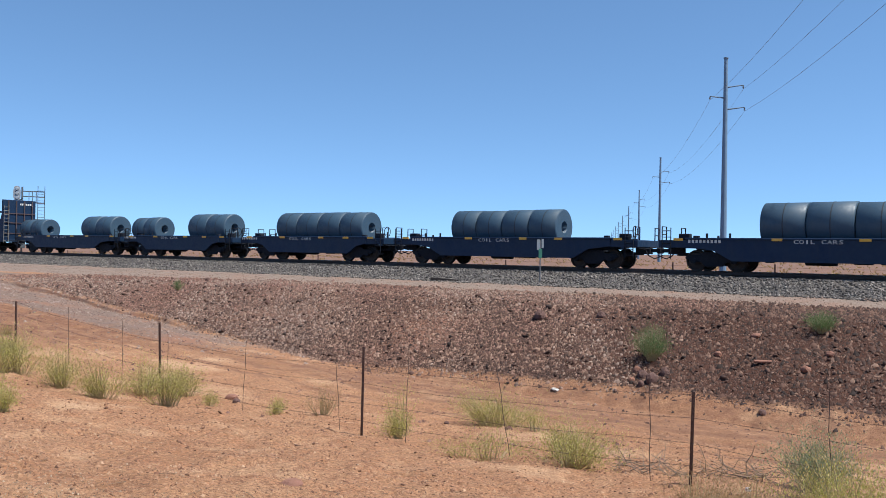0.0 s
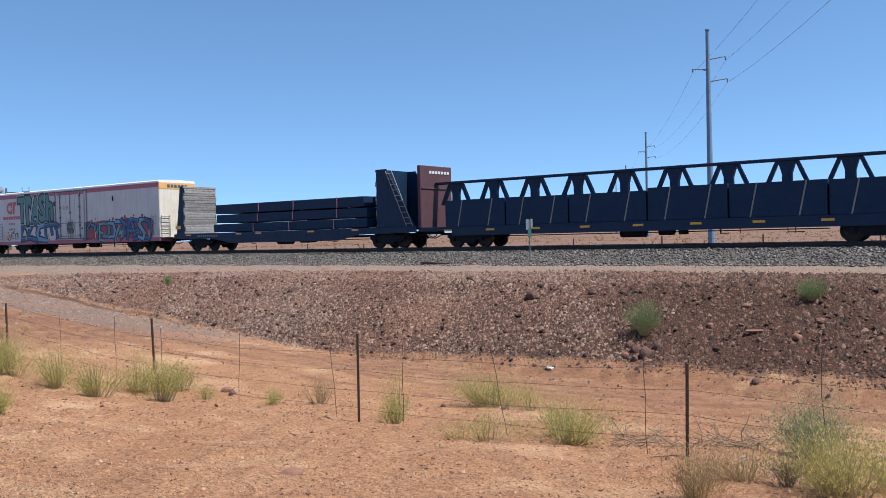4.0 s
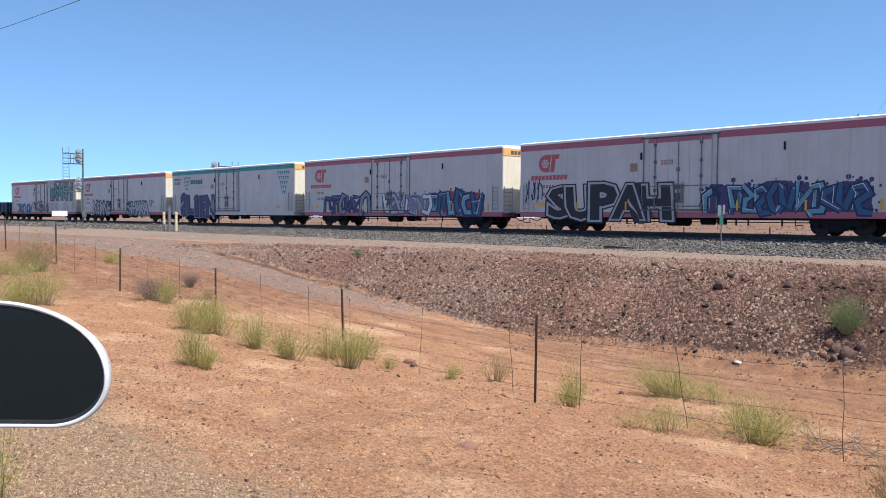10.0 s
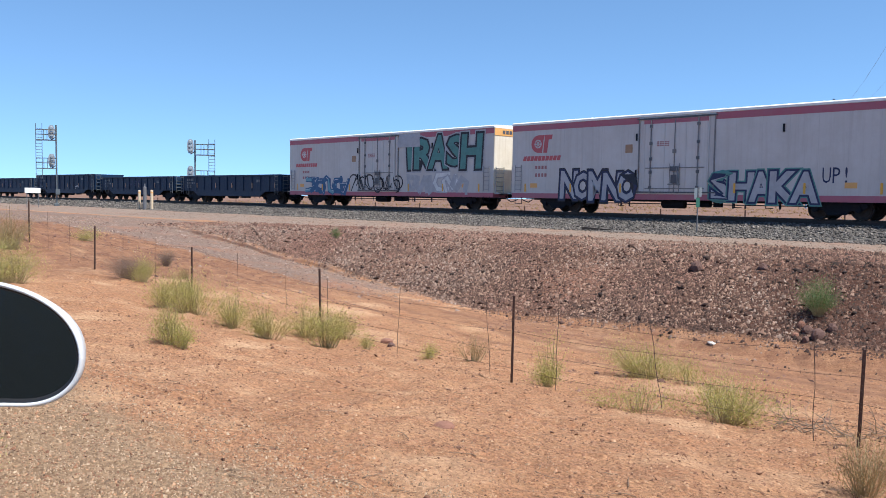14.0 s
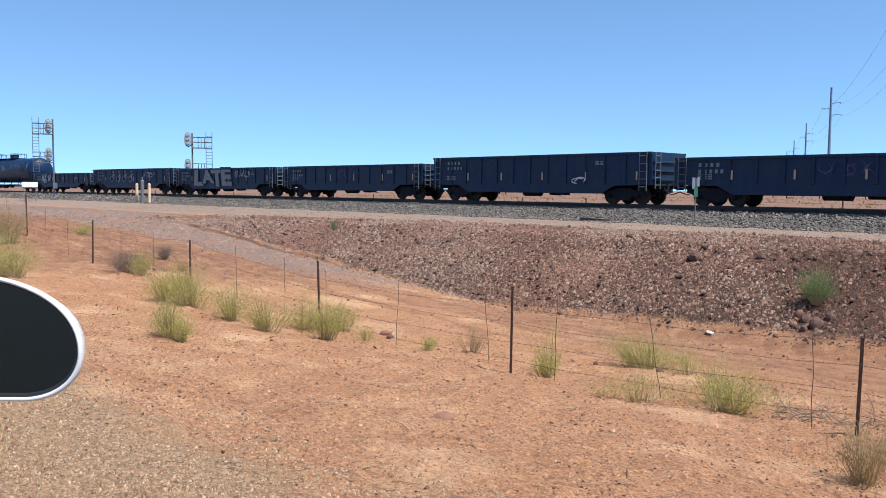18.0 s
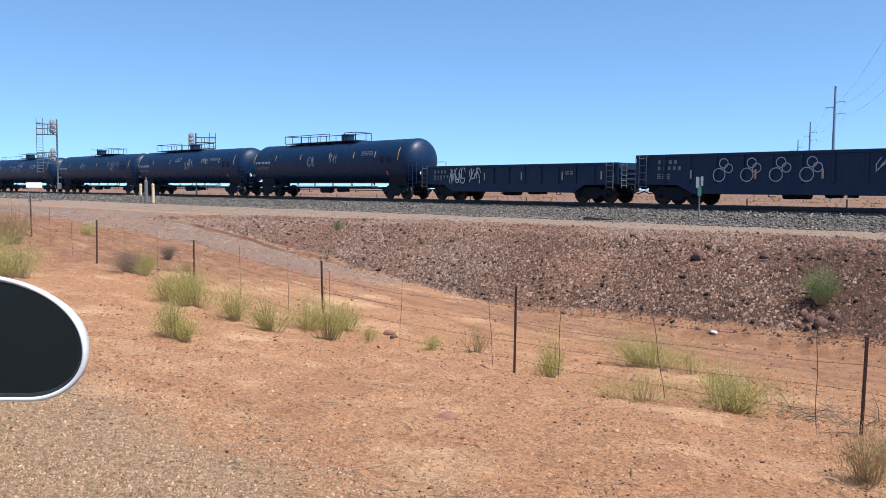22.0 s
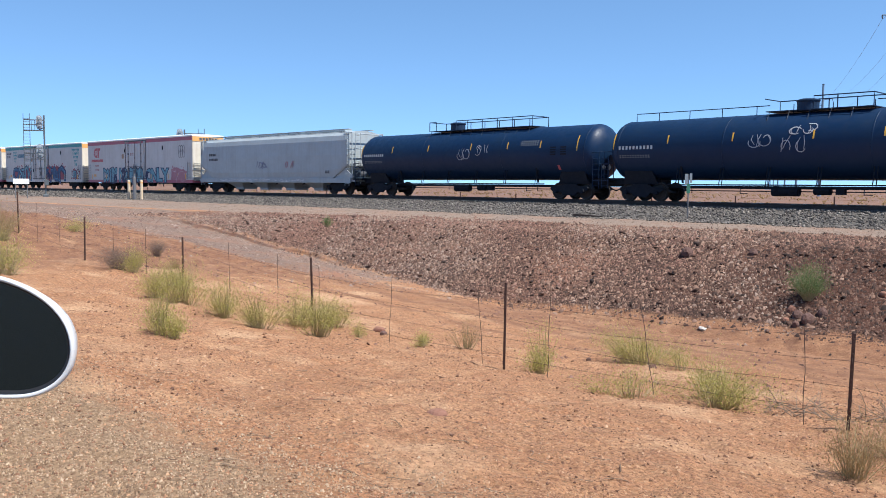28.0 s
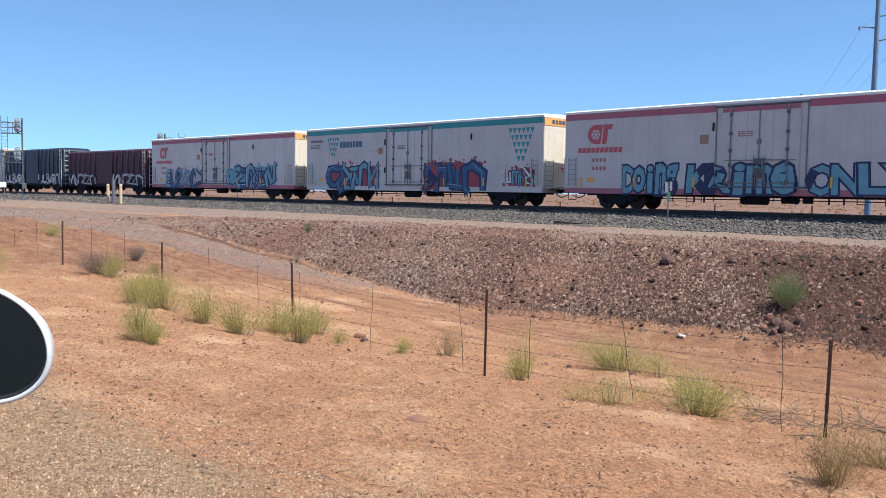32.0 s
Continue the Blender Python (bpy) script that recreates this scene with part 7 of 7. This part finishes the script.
SHRUBS = [(-10.95, 4.93, 0.56, 0.60, "yellow"), (-10.75, 4.98, 0.36, 0.40, "yellow"), (-15.23, 7.3, 1.3, 0.95, "yellow"), (-15.9, 7.0, 0.8, 0.7, "yellow"), (-13.46, 7.16, 0.82, 0.68, "yellow"), (-12.43, 7.33, 0.7, 0.73, "yellow"), (-13.3, 8.6, 1.0, 0.75, "yellow"), (-11.93, 8.15, 0.62, 0.76, "yellow"), (-13.1, 9.35, 0.6, 0.62, "yellow"),
          (-10.5, 10.3, 0.5, 0.58, "dry"), (-8.1, 9.5, 0.42, 0.48, "yellow"), (-8.3, 9.85, 0.40, 0.82, "yellow"), (-8.45, 12.7, 1.3, 0.74, "yellow"), (-7.6, 12.6, 0.6, 0.5, "yellow"), (-6.0, 8.85, 0.8, 0.42, "yellow"), (-6.35, 8.75, 0.6, 0.28, "yellow"), (-5.15, 9.4, 0.98, 0.60, "yellow"), (-5.6, 9.9, 0.5, 0.66, "yellow"),
          (-9.66, 22.25, 1.12, 0.95, "green"), (-5.68, 24.3, 0.85, 0.6, "green"), (-2.5, 10.44, 1.0, 0.72, "sage"), (-1.6, 7.9, 1.0, 0.66, "yellow"), (-1.1, 8.3, 0.8, 0.6, "yellow"), (-2.55, 6.85, 0.55, 0.50, "dry"), (-2.45, 7.9, 0.6, 0.34, "dry"), (-2.05, 7.8, 0.36, 0.34, "grey"),
          (-27.0, 7.15, 1.5, 1.3, "dry"), (-26.0, 6.2, 1.2, 0.7, "yellow"), (-18.3, 4.95, 1.5, 0.85, "yellow"), (-18.2, 4.4, 0.8, 0.6, "yellow"), (-20.8, 8.2, 1.3, 0.6, "grey"), (-20.2, 8.3, 0.7, 0.65, "yellow"), (-25.1, 11.1, 0.7, 0.5, "grey"), (-5.3, 1.15, 0.4, 0.42, "yellow"),
          (-33.26, 23.2, 0.5, 0.5, "green"), (-10.98, 9.67, 0.25, 0.26, "yellow"), (-11.9, 8.95, 0.36, 0.34, "yellow"), (-10.88, 9.55, 0.3, 0.3, "yellow"), (-22.5, 10.5, 0.5, 0.35, "dry"), (-30.5, 10.5, 0.8, 0.5, "yellow"), (-17.4, 8.2, 0.5, 0.45, "yellow")]
NAMES = {"yellow": "feathery yellow-green desert shrub on red sand", "green": "fresh green shrub with fine stems", "sage": "grey-green sagebrush beside the fence", "dry": "dry straw-coloured shrub on the sand", "grey": "dead grey twiggy shrub on the sand"}
THIN = {12: 1.5, 16: 1.5, 9: 0.7, 10: 0.9, 11: 0.55, 13: 0.5, 14: 0.55, 15: 0.35, 17: 0.6, 21: 1.6, 22: 1.5, 23: 1.3, 26: 1.7, 28: 1.3, 30: 1.6, 32: 1.6, 35: 0.5, 36: 0.5, 37: 0.5}
for k, (x, y, w, h, kind) in enumerate(SHRUBS):
    shrub(x, y, w, h, kind, NAMES[kind], 300 + k, THIN.get(k) or (2.0 if kind in ("green", "sage") and w > 0.6 else 1.15), dome=kind in ("green", "sage") or (kind == "yellow" and w > 0.9))


def twig_pile(x, y, w, seed):
    rng = random.Random(seed)
    bm = B()
    for k in range(46):
        a = Vector((rng.uniform(-w, w), rng.uniform(-0.25, 0.25), 0.02 + rng.random() * 0.05))
        d = Vector((rng.uniform(-1, 1), rng.uniform(-0.6, 0.6), rng.uniform(0.0, 0.55))).normalized()
        r = rng.uniform(0.003, 0.009)
        for j in range(4):
            b = a + d * rng.uniform(0.06, 0.16)
            b.z = max(b.z, 0.012)
            rod(bm, a, b, r, 5, r * 0.75, False)
            a, r = b, r * 0.75
            d = (d + Vector((rng.uniform(-0.5, 0.5), rng.uniform(-0.5, 0.5), rng.uniform(-0.4, 0.3)))).normalized()
    ob = part("dead_brush", bm, GREYSTEM, at=pose(x, y, gz(x, y)))
    tagged(ob, "tangle of bleached dead twigs below the fence", "dead brush", kind="stuff")


twig_pile(-4.2, 9.7, 0.45, 5)
twig_pile(-3.3, 10.2, 0.4, 6)


def far_scrub():
    rng = np.random.default_rng(12)
    n = 2600
    x = rng.uniform(-160, 40, n)
    q = D + 5 + rng.random(n) ** 1.6 * 220
    y = q - (D - track_y(x))
    x = x - np.clip(y - 60, 0, None) * 0.5
    z = ground(x, y)
    V, F = [], []
    for i in range(n):
        s = rng.uniform(0.12, 0.4)
        for k in range(9):
            a, l = rng.uniform(0, 6.28), rng.uniform(0.4, 1.0)
            c, d = math.cos(a), math.sin(a)
            b = len(V)
            V += [(x[i] - d * 0.03, y[i] + c * 0.03, z[i]), (x[i] + d * 0.03, y[i] - c * 0.03, z[i]), (x[i] + c * s * l + d * 0.05, y[i] + d * s * l - c * 0.05, z[i] + s * 0.8 * l), (x[i] + c * s * l * 0.8 - d * 0.05, y[i] + d * s * l * 0.8 + c * 0.05, z[i] + s * l)]
            F.append((b, b + 1, b + 2, b + 3))
    me = bpy.data.meshes.new("far_scrub")
    me.from_pydata(V, [], F)
    me.materials.append(LEAF["dry"])
    tagged(new("far_scrub", me), "low tan scrub across the desert beyond the track", "scrub", kind="stuff")


far_scrub()

# ---- fence ----
TPOST = mat("rusty_t_post", (0.06, 0.03, 0.022), (0.10, 0.052, 0.038), 0.8, 0.2, scale=9, bump=0.2)
WIRE = mat("rusty_wire", (0.07, 0.042, 0.035), (0.11, 0.07, 0.055), 0.75, 0.4, scale=20)
POSTS = [(1.6, 9.0, 1.2), (-3.43, 9.0, 1.04), (-8.37, 9.0, 1.29), (-13.4, 9.0, 1.34), (-18.4, 8.75, 1.02), (-23.4, 8.3, 1.2), (-28.4, 8.06, 1.3), (-33.4, 7.75, 1.2), (-38.4, 7.6, 1.2), (-43.4, 7.5, 1.2)]


def build_fence():
    fence = thing("wire_fence", "barbed wire fence on rusty steel posts", "fence")
    rng = random.Random(9)
    tops = []
    for x, y, h in POSTS:
        z = gz(x, y)
        bm = B()
        box(bm, (0, 0, h / 2 - 0.15), (0.035, 0.008, h + 0.3))
        box(bm, (0, 0.018, h / 2 - 0.15), (0.008, 0.036, h + 0.3))
        for k in range(int(h / 0.055)):
            box(bm, (0, -0.008, 0.05 + k * 0.055), (0.012, 0.01, 0.02))
        part("post", bm, TPOST, fence, at=pose(x, y, z, rng.uniform(-1, 1), rng.uniform(-1.2, 1.2), 15))
        tops.append((x, y, z))

    def at(x, f):
        for (xa, ya, za), (xb, yb, zb) in zip(tops, tops[1:]):
            if xb <= x <= xa:
                t = (xa - x) / (xa - xb)
                sag = -0.05 * 4 * t * (1 - t)
                return Vector((x, ya + (yb - ya) * t - 0.02, za + (zb - za) * t + f + sag))
        return Vector((x, 8, gz(x, 8) + f))
    for f in (0.22, 0.48, 0.76, 1.0):
        bm = B()
        xs = np.arange(1.6, -43.4, -0.5)
        pts = [at(x, f + 0.012 * math.sin(x * 2.1 + f * 9)) for x in xs]
        pipe(bm, pts, 0.0024, 4)
        for x in np.arange(1.4, -26, -0.13):
            p = at(x, f + 0.012 * math.sin(x * 2.1 + f * 9))
            d = Vector((0.004, rng.uniform(-0.016, 0.016), rng.choice((-1, 1)) * 0.018))
            rod(bm, p - d, p + d, 0.0015, 3, None, False)
        part("barbed_wire", bm, WIRE, fence)
    for x, lean in ((-1.98, 2), (-3.89, 1), (-5.78, 11), (-7.5, -1), (-8.78, 6), (-11.03, -4), (-14.5, 1), (-16.3, 2), (-13.1, 2), (-20.0, 2), (-21.7, -2), (-25.0, 3), (-26.7, 1), (-30.0, 2), (-31.8, -2), (-36, 1)):
        p = at(x, 0)
        bm = B()
        pts = [Vector((0.009 * math.sin(k * 1.7 + x), 0, 1.16 * k / 6)) for k in range(7)]
        pipe(bm, pts, 0.0042, 5)
        part("stay", bm, WIRE, fence, at=Matrix.Translation((p.x, p.y - 0.01, gz(p.x, p.y) + 0.03)) @ pose(0, 0, 0, 0, -lean, 0))


build_fence()


def back_fence():
    f = thing("field_fence", "low wire fence across the desert beyond the track", "fence")
    rng = random.Random(2)
    pts = []
    for i in range(24):
        x = -110 + i * 6.0
        y = float(track_y(x)) + 12
        h = 1.05 + rng.uniform(-0.1, 0.1)
        part("post", rod(B(), (x, y, gz(x, y) - 0.1), (x, y, gz(x, y) + h), 0.045, 6), TPOST, f)
        pts.append(Vector((x, y, gz(x, y) + 0.95)))
    for d in (0, -0.3, -0.6):
        part("wire", pipe(B(), [p + Vector((0, 0, d)) for p in pts], 0.006, 4), WIRE, f)


back_fence()

# ---- power line ----
# steel poles painted with the blue cast of their shaded side
POLEM = mat("shade_blue_steel_pole", (0.15, 0.235, 0.33), (0.13, 0.20, 0.28), 0.65, 0.0, scale=2)
CABLE = mat("aluminium_cable", (0.14, 0.15, 0.16), (0.10, 0.105, 0.11), 0.5, 0.6, scale=5)
INSUL = mat("grey_insulator", (0.10, 0.11, 0.12), (0.16, 0.17, 0.18), 0.4, scale=8)


def power_line():
    p1, stride = Vector((-30.0, 86.8)), Vector((-42.0, 82.1))
    along = stride.normalized()
    across = Vector((along.y, -along.x))
    arms = ((18.3, 1.75), (17.2, -1.55), (16.0, 1.9))
    tips = []
    for k in range(-1, 9):
        b = p1 + stride * k
        z0 = gz(b.x, b.y)
        pole = thing("utility_pole", "tall tapered steel pole with three short arms", "utility pole", "poles of the power line", at=pose(b.x, b.y, z0, 0, 0, math.degrees(math.atan2(across.y, across.x))))
        top = 21.2 - z0
        part("shaft", rod(B(), (0, 0, -0.3), (0, 0, top), 0.36, 12, 0.19), POLEM, pole)
        part("cap", rod(B(), (0, 0, top), (0, 0, top + 0.12), 0.25, 12), POLEM, pole)
        row = []
        for z, l in arms:
            zz = z - z0
            s = 1 if l > 0 else -1
            arm = part("arm", rod(B(), (0, 0, zz - 0.1), (l, 0, zz + 0.12), 0.09, 8, 0.055), POLEM, pole)
            bm = B()
            for j in range(4):
                rod(bm, (l, 0, zz + 0.05 - j * 0.07), (l, 0, zz + 0.02 - j * 0.07), 0.09, 8)
            rod(bm, (l, 0, zz + 0.1), (l, 0, zz - 0.28), 0.03, 6)
            part("insulator", bm, INSUL, arm)
            w = b + across * l
            row.append(Vector((w.x, w.y, z - 0.3)))
        tips.append(row)
    for i in range(3):
        bm = B()
        pts = []
        for a, c in zip(tips, tips[1:]):
            for j in range(13 if c is tips[-1] else 12):
                t = j / 12
                p = a[i].lerp(c[i], t)
                p.z -= 1.6 * 4 * t * (1 - t)
                pts.append(p)
        pipe(bm, pts, 0.012, 5)
        tagged(part("power_cable", bm, CABLE), "thin sagging power cable between steel poles", "cable", "cables of the power line")


power_line()


def road_cable():
    """A single service cable that crosses overhead on the left."""
    a, b = Vector((-62.0, 6.0, 9.1)), Vector((-12.0, 12.3, 8.7))
    bm = B()
    pts = []
    for j in range(25):
        t = j / 24
        p = a.lerp(b, t)
        p.z -= 0.5 * 4 * t * (1 - t)
        pts.append(p)
    pipe(bm, pts, 0.012, 5)
    tagged(part("service_cable", bm, CABLE), "single overhead service cable against the sky", "cable")

# ---- lineside things ----
GALV = mat("signal_steel", (0.16, 0.18, 0.19), (0.12, 0.135, 0.145), 0.5, 0.5, scale=4)
HEADM = mat("signal_head_grey", (0.36, 0.39, 0.42), (0.26, 0.29, 0.31), 0.5, 0.3, scale=5)
SIGBLACK = mat("signal_black", (0.02, 0.022, 0.024), (0.03, 0.03, 0.032), 0.5, scale=6)
SIGNW = mat("sign_white", (0.80, 0.80, 0.78), (0.70, 0.70, 0.68), 0.5, scale=6)
SIGNG = mat("sign_green", (0.05, 0.20, 0.13), (0.04, 0.16, 0.11), 0.5, scale=6)
PALEPOST = mat("pale_post", (0.66, 0.52, 0.36), (0.55, 0.43, 0.30), 0.7, scale=5)
GREYPOST = mat("grey_post", (0.16, 0.16, 0.17), (0.12, 0.12, 0.13), 0.6, scale=5)


def lineside_signal(x, y, top, heads, label, flip, turn):
    z0 = gz(x, y)
    sig = thing("railway_signal", label, "railway signal", "railway signals", at=pose(x, y, z0, 0, 0, turn))
    h = top - z0
    part("mast", rod(B(), (0, 0, 0), (0, 0, h), 0.09, 10), GALV, sig)
    part("base", box(B(), (0, 0, 0.12), (0.5, 0.5, 0.28), None, 0.03), GALV, sig)
    part("junction_box", box(B(), (0.1, -0.22, 1.5), (0.45, 0.3, 0.6), None, 0.03), GALV, sig)
    for z in heads:
        zz = z - z0
        hx = -0.46
        oval = [(hx + 0.33 * math.copysign(abs(math.cos(a)) ** 0.7, math.cos(a)), -0.2, zz + 0.72 * math.copysign(abs(math.sin(a)) ** 0.8, math.sin(a))) for a in (2 * math.pi * i / 24 for i in range(24))]
        hd = part("signal_head", sheet(B(), oval, 0.36, (0, 1, 0)), HEADM, sig)
        for k in (-1, 0, 1):
            part("lamp_cover", lathe(B(), [(-0.30, 0.0), (-0.29, 0.14), (-0.2, 0.18), (0.45, 0.18)], 12, "y", (hx, 0.0, zz + k * 0.42)), HEADM, hd)
        part("bracket", rod(B(), (0, 0, zz - 0.5), (hx, 0, zz - 0.8), 0.05, 6), GALV, hd)
        w = flip * 1.95
        part("platform", box(B(), (-w / 2, 0, zz - 0.86), (abs(w), 0.8, 0.08)), GALV, sig)
        bm = B()
        for yy in (-0.4, 0.4):
            for hh in (0.55, 1.05):
                rod(bm, (0, yy, zz - 0.82 + hh), (-w, yy, zz - 0.82 + hh), 0.03, 5)
            for xx in (-w * 0.3, -w * 0.45, -w * 0.62, -w):
                rod(bm, (xx, yy, zz - 0.82), (xx, yy, zz + 0.23), 0.028, 5)
        part("railing", bm, GALV, sig)
    bm = B()
    low = heads[-1] - z0 - 1.9
    xa, xb = -flip * 1.95, -flip * 1.35
    for xx in (xa, xb):
        rod(bm, (xx, -0.45, low), (xx, -0.45, h + 0.1), 0.03, 5)
    for k in range(int((h - low) / 0.32)):
        rod(bm, (xa, -0.45, low + 0.1 + k * 0.32), (xb, -0.45, low + 0.1 + k * 0.32), 0.022, 5)
    part("ladder", bm, GALV, sig)


lineside_signal(-94.0, 29.5, 7.75, (7.0, 4.0), "steel signal mast with two heads and railed platforms", 1, 72.6)
lineside_signal(-81.3, 39.1, 6.2, (5.55, 2.85), "signal behind the track with caged ladder platforms", -1, 64.3)


BACKPLATE = mat("bare_plate", (0.30, 0.34, 0.36), (0.24, 0.27, 0.29), 0.6, 0.2, scale=6)


def marker():
    x, y = -20.2, 33.7
    m = thing("lineside_marker", "slim marker post with white and green plates", "marker post", at=pose(x, y, gz(x, y), 0, 0, 40))
    part("stake", rod(B(), (0, 0, -0.1), (0, 0, 1.95), 0.028, 8), GREYPOST, m)
    part("plate", box(B(), (-0.1, -0.03, 1.72), (0.13, 0.012, 0.5)), BACKPLATE, m)
    part("plate", box(B(), (0.1, -0.03, 1.78), (0.10, 0.012, 0.42)), BACKPLATE, m)
    part("lower_plate", box(B(), (0.0, -0.035, 1.32), (0.16, 0.012, 0.42)), SIGNG, m, "green lower plate")


marker()


def bollards():
    for k, (x, y, h, m, lab) in enumerate(((-76.3, 31.2, 1.75, PALEPOST, "cream utility marker post on the gravel"), (-75.3, 31.3, 2.05, GREYPOST, "dark grey vent pipe between two cream posts"), (-74.0, 31.4, 1.75, PALEPOST, "cream utility marker post on the gravel"))):
        b = thing("marker_post", lab, "post", "utility marker posts", at=pose(x, y, gz(x, y)))
        r = 0.13 if m is PALEPOST else 0.16
        part("shaft", lathe(B(), [(-0.1, r), (h - 0.06, r), (h - 0.02, r * 0.8), (h, r * 0.3), (h, 0.0)], 14, "z"), m, b)
        if m is PALEPOST:
            part("band", lathe(B(), [(h - 0.32, r + 0.004), (h - 0.2, r + 0.004)], 14, "z"), ORANGE, b)
        else:
            part("cap", box(B(), (0, 0, h + 0.12), (0.1, 0.1, 0.28), None, 0.02), m, b)


bollards()


def board():
    x, y = -93.0, 26.8
    s = thing("lineside_sign", "blank white sign board on two posts", "sign", at=pose(x, y, gz(x, y), 0, 0, 70))
    for d in (-0.55, 0.55):
        part("post", rod(B(), (d, 0, -0.1), (d, 0, 1.9), 0.04, 8), GREYPOST, s)
    part("panel", box(B(), (0, -0.05, 1.75), (1.5, 0.03, 0.55), None, 0.01), SIGNW, s)


board()

# ---- the door mirror of the parked vehicle ----
MIRW = mat("white_mirror_shell", (0.66, 0.66, 0.66), (0.60, 0.60, 0.60), 0.3, scale=10)
MIRB = mat("black_mirror_gasket", (0.012, 0.012, 0.014), (0.02, 0.02, 0.022), 0.5, scale=20)


def mirror_glass():
    m, nt, bs = nodes_of("dark_reflection_glass")
    # dark base colour stands in for the reflection of the unbuilt vehicle
    bs.inputs["Base Color"].default_value = (0.034, 0.060, 0.095, 1)
    bs.inputs["Metallic"].default_value = 1.0
    rr = nt.nodes.new("ShaderNodeMapRange")
    rr.inputs[3].default_value, rr.inputs[4].default_value = 0.04, 0.12
    nt.links.new(noisy(nt, 25, 4), rr.inputs[0])
    nt.links.new(rr.outputs[0], bs.inputs["Roughness"])
    return m


def door_mirror():
    base = pose(*EYE, 87.629, 0.052, 49.907)
    frame_at = base @ Matrix.Translation((-0.568, -0.158, -1.15))
    mir = thing("door_mirror", "white-shelled vehicle door mirror, its glass coloured dark as a reflection", "door mirror", at=frame_at)

    def outline(k, z):
        """The mirror's rim, drawn in by k; its widest point lies low on the outer side."""
        arcs = ((0, 90, -0.40, -0.26, 1.40, 1.26, 26), (90, 180, -0.40, 0.30, 0.60, 0.70, 14), (180, 270, -0.70, -0.70, 0.30, 0.30, 10), (270, 360, 0.36, -0.26, 0.64, 0.74, 22))
        pts = []
        for a0, a1, cx, cy, rx, ry, n in arcs:
            for i in range(n):
                a = radians(a0 + (a1 - a0) * i / n)
                u, v = cx + rx * math.copysign(abs(math.cos(a)) ** 0.94, math.cos(a)), cy + ry * math.copysign(abs(math.sin(a)) ** 0.94, math.sin(a))
                pts.append((u * (0.1245 - k), v * (0.0885 - k), z))
        return pts

    def loft(rings, cap=True):
        bm = B()
        vs = [[bm.verts.new(p) for p in r] for r in rings]
        for p, q in zip(vs, vs[1:]):
            for i in range(len(p)):
                bm.faces.new((p[i], p[(i + 1) % len(p)], q[(i + 1) % len(p)], q[i]))
        if cap:
            bm.faces.new(vs[-1])
        bmesh.ops.recalc_face_normals(bm, faces=bm.faces)
        return bm
    part("shell", loft([outline(0.0075, 0.0), outline(0.004, 0.005), outline(0.001, 0.0), outline(0.002, -0.01), outline(0.012, -0.04), outline(0.035, -0.08)]), MIRW, mir, smooth=True)
    part("gasket", loft([outline(0.0072, 0.001), outline(0.010, 0.0), outline(0.012, -0.006)], False), MIRB, mir)
    bm = B()
    bm.faces.new([bm.verts.new(p) for p in outline(0.0105, -0.005)])
    part("glass", bm, mirror_glass(), mir, "mirror glass with a dark reflection in its colour")
    part("stalk", box(B(), (-0.16, -0.06, -0.03), (0.12, 0.05, 0.05), None, 0.015), MIRB, mir)


door_mirror()
road_cable()


# ---- movement ----


def motions():
    for car, q in CARS:
        walk(car, [(t, car_row(q, t)) for t in range(0, 33)])
    for k, a in enumerate((-0.89, 0.89)):
        rows = []
        for i in range(0, 32 * FPS + 1):
            t = i / FPS
            rows.append((t, pose(a, 0, WHEEL_R) @ Matrix.Rotation(run_of(t) / WHEEL_R, 4, "Y")))
        walk(WHEELS[k][0], rows)
        act, slot = WHEELS[k][0].animation_data.action, WHEELS[k][0].animation_data.action_slot
        for w in WHEELS[k][1:]:
            w.rotation_mode = "QUATERNION"
            w.animation_data_create()
            w.animation_data.action = act
            w.animation_data.action_slot = slot


motions()
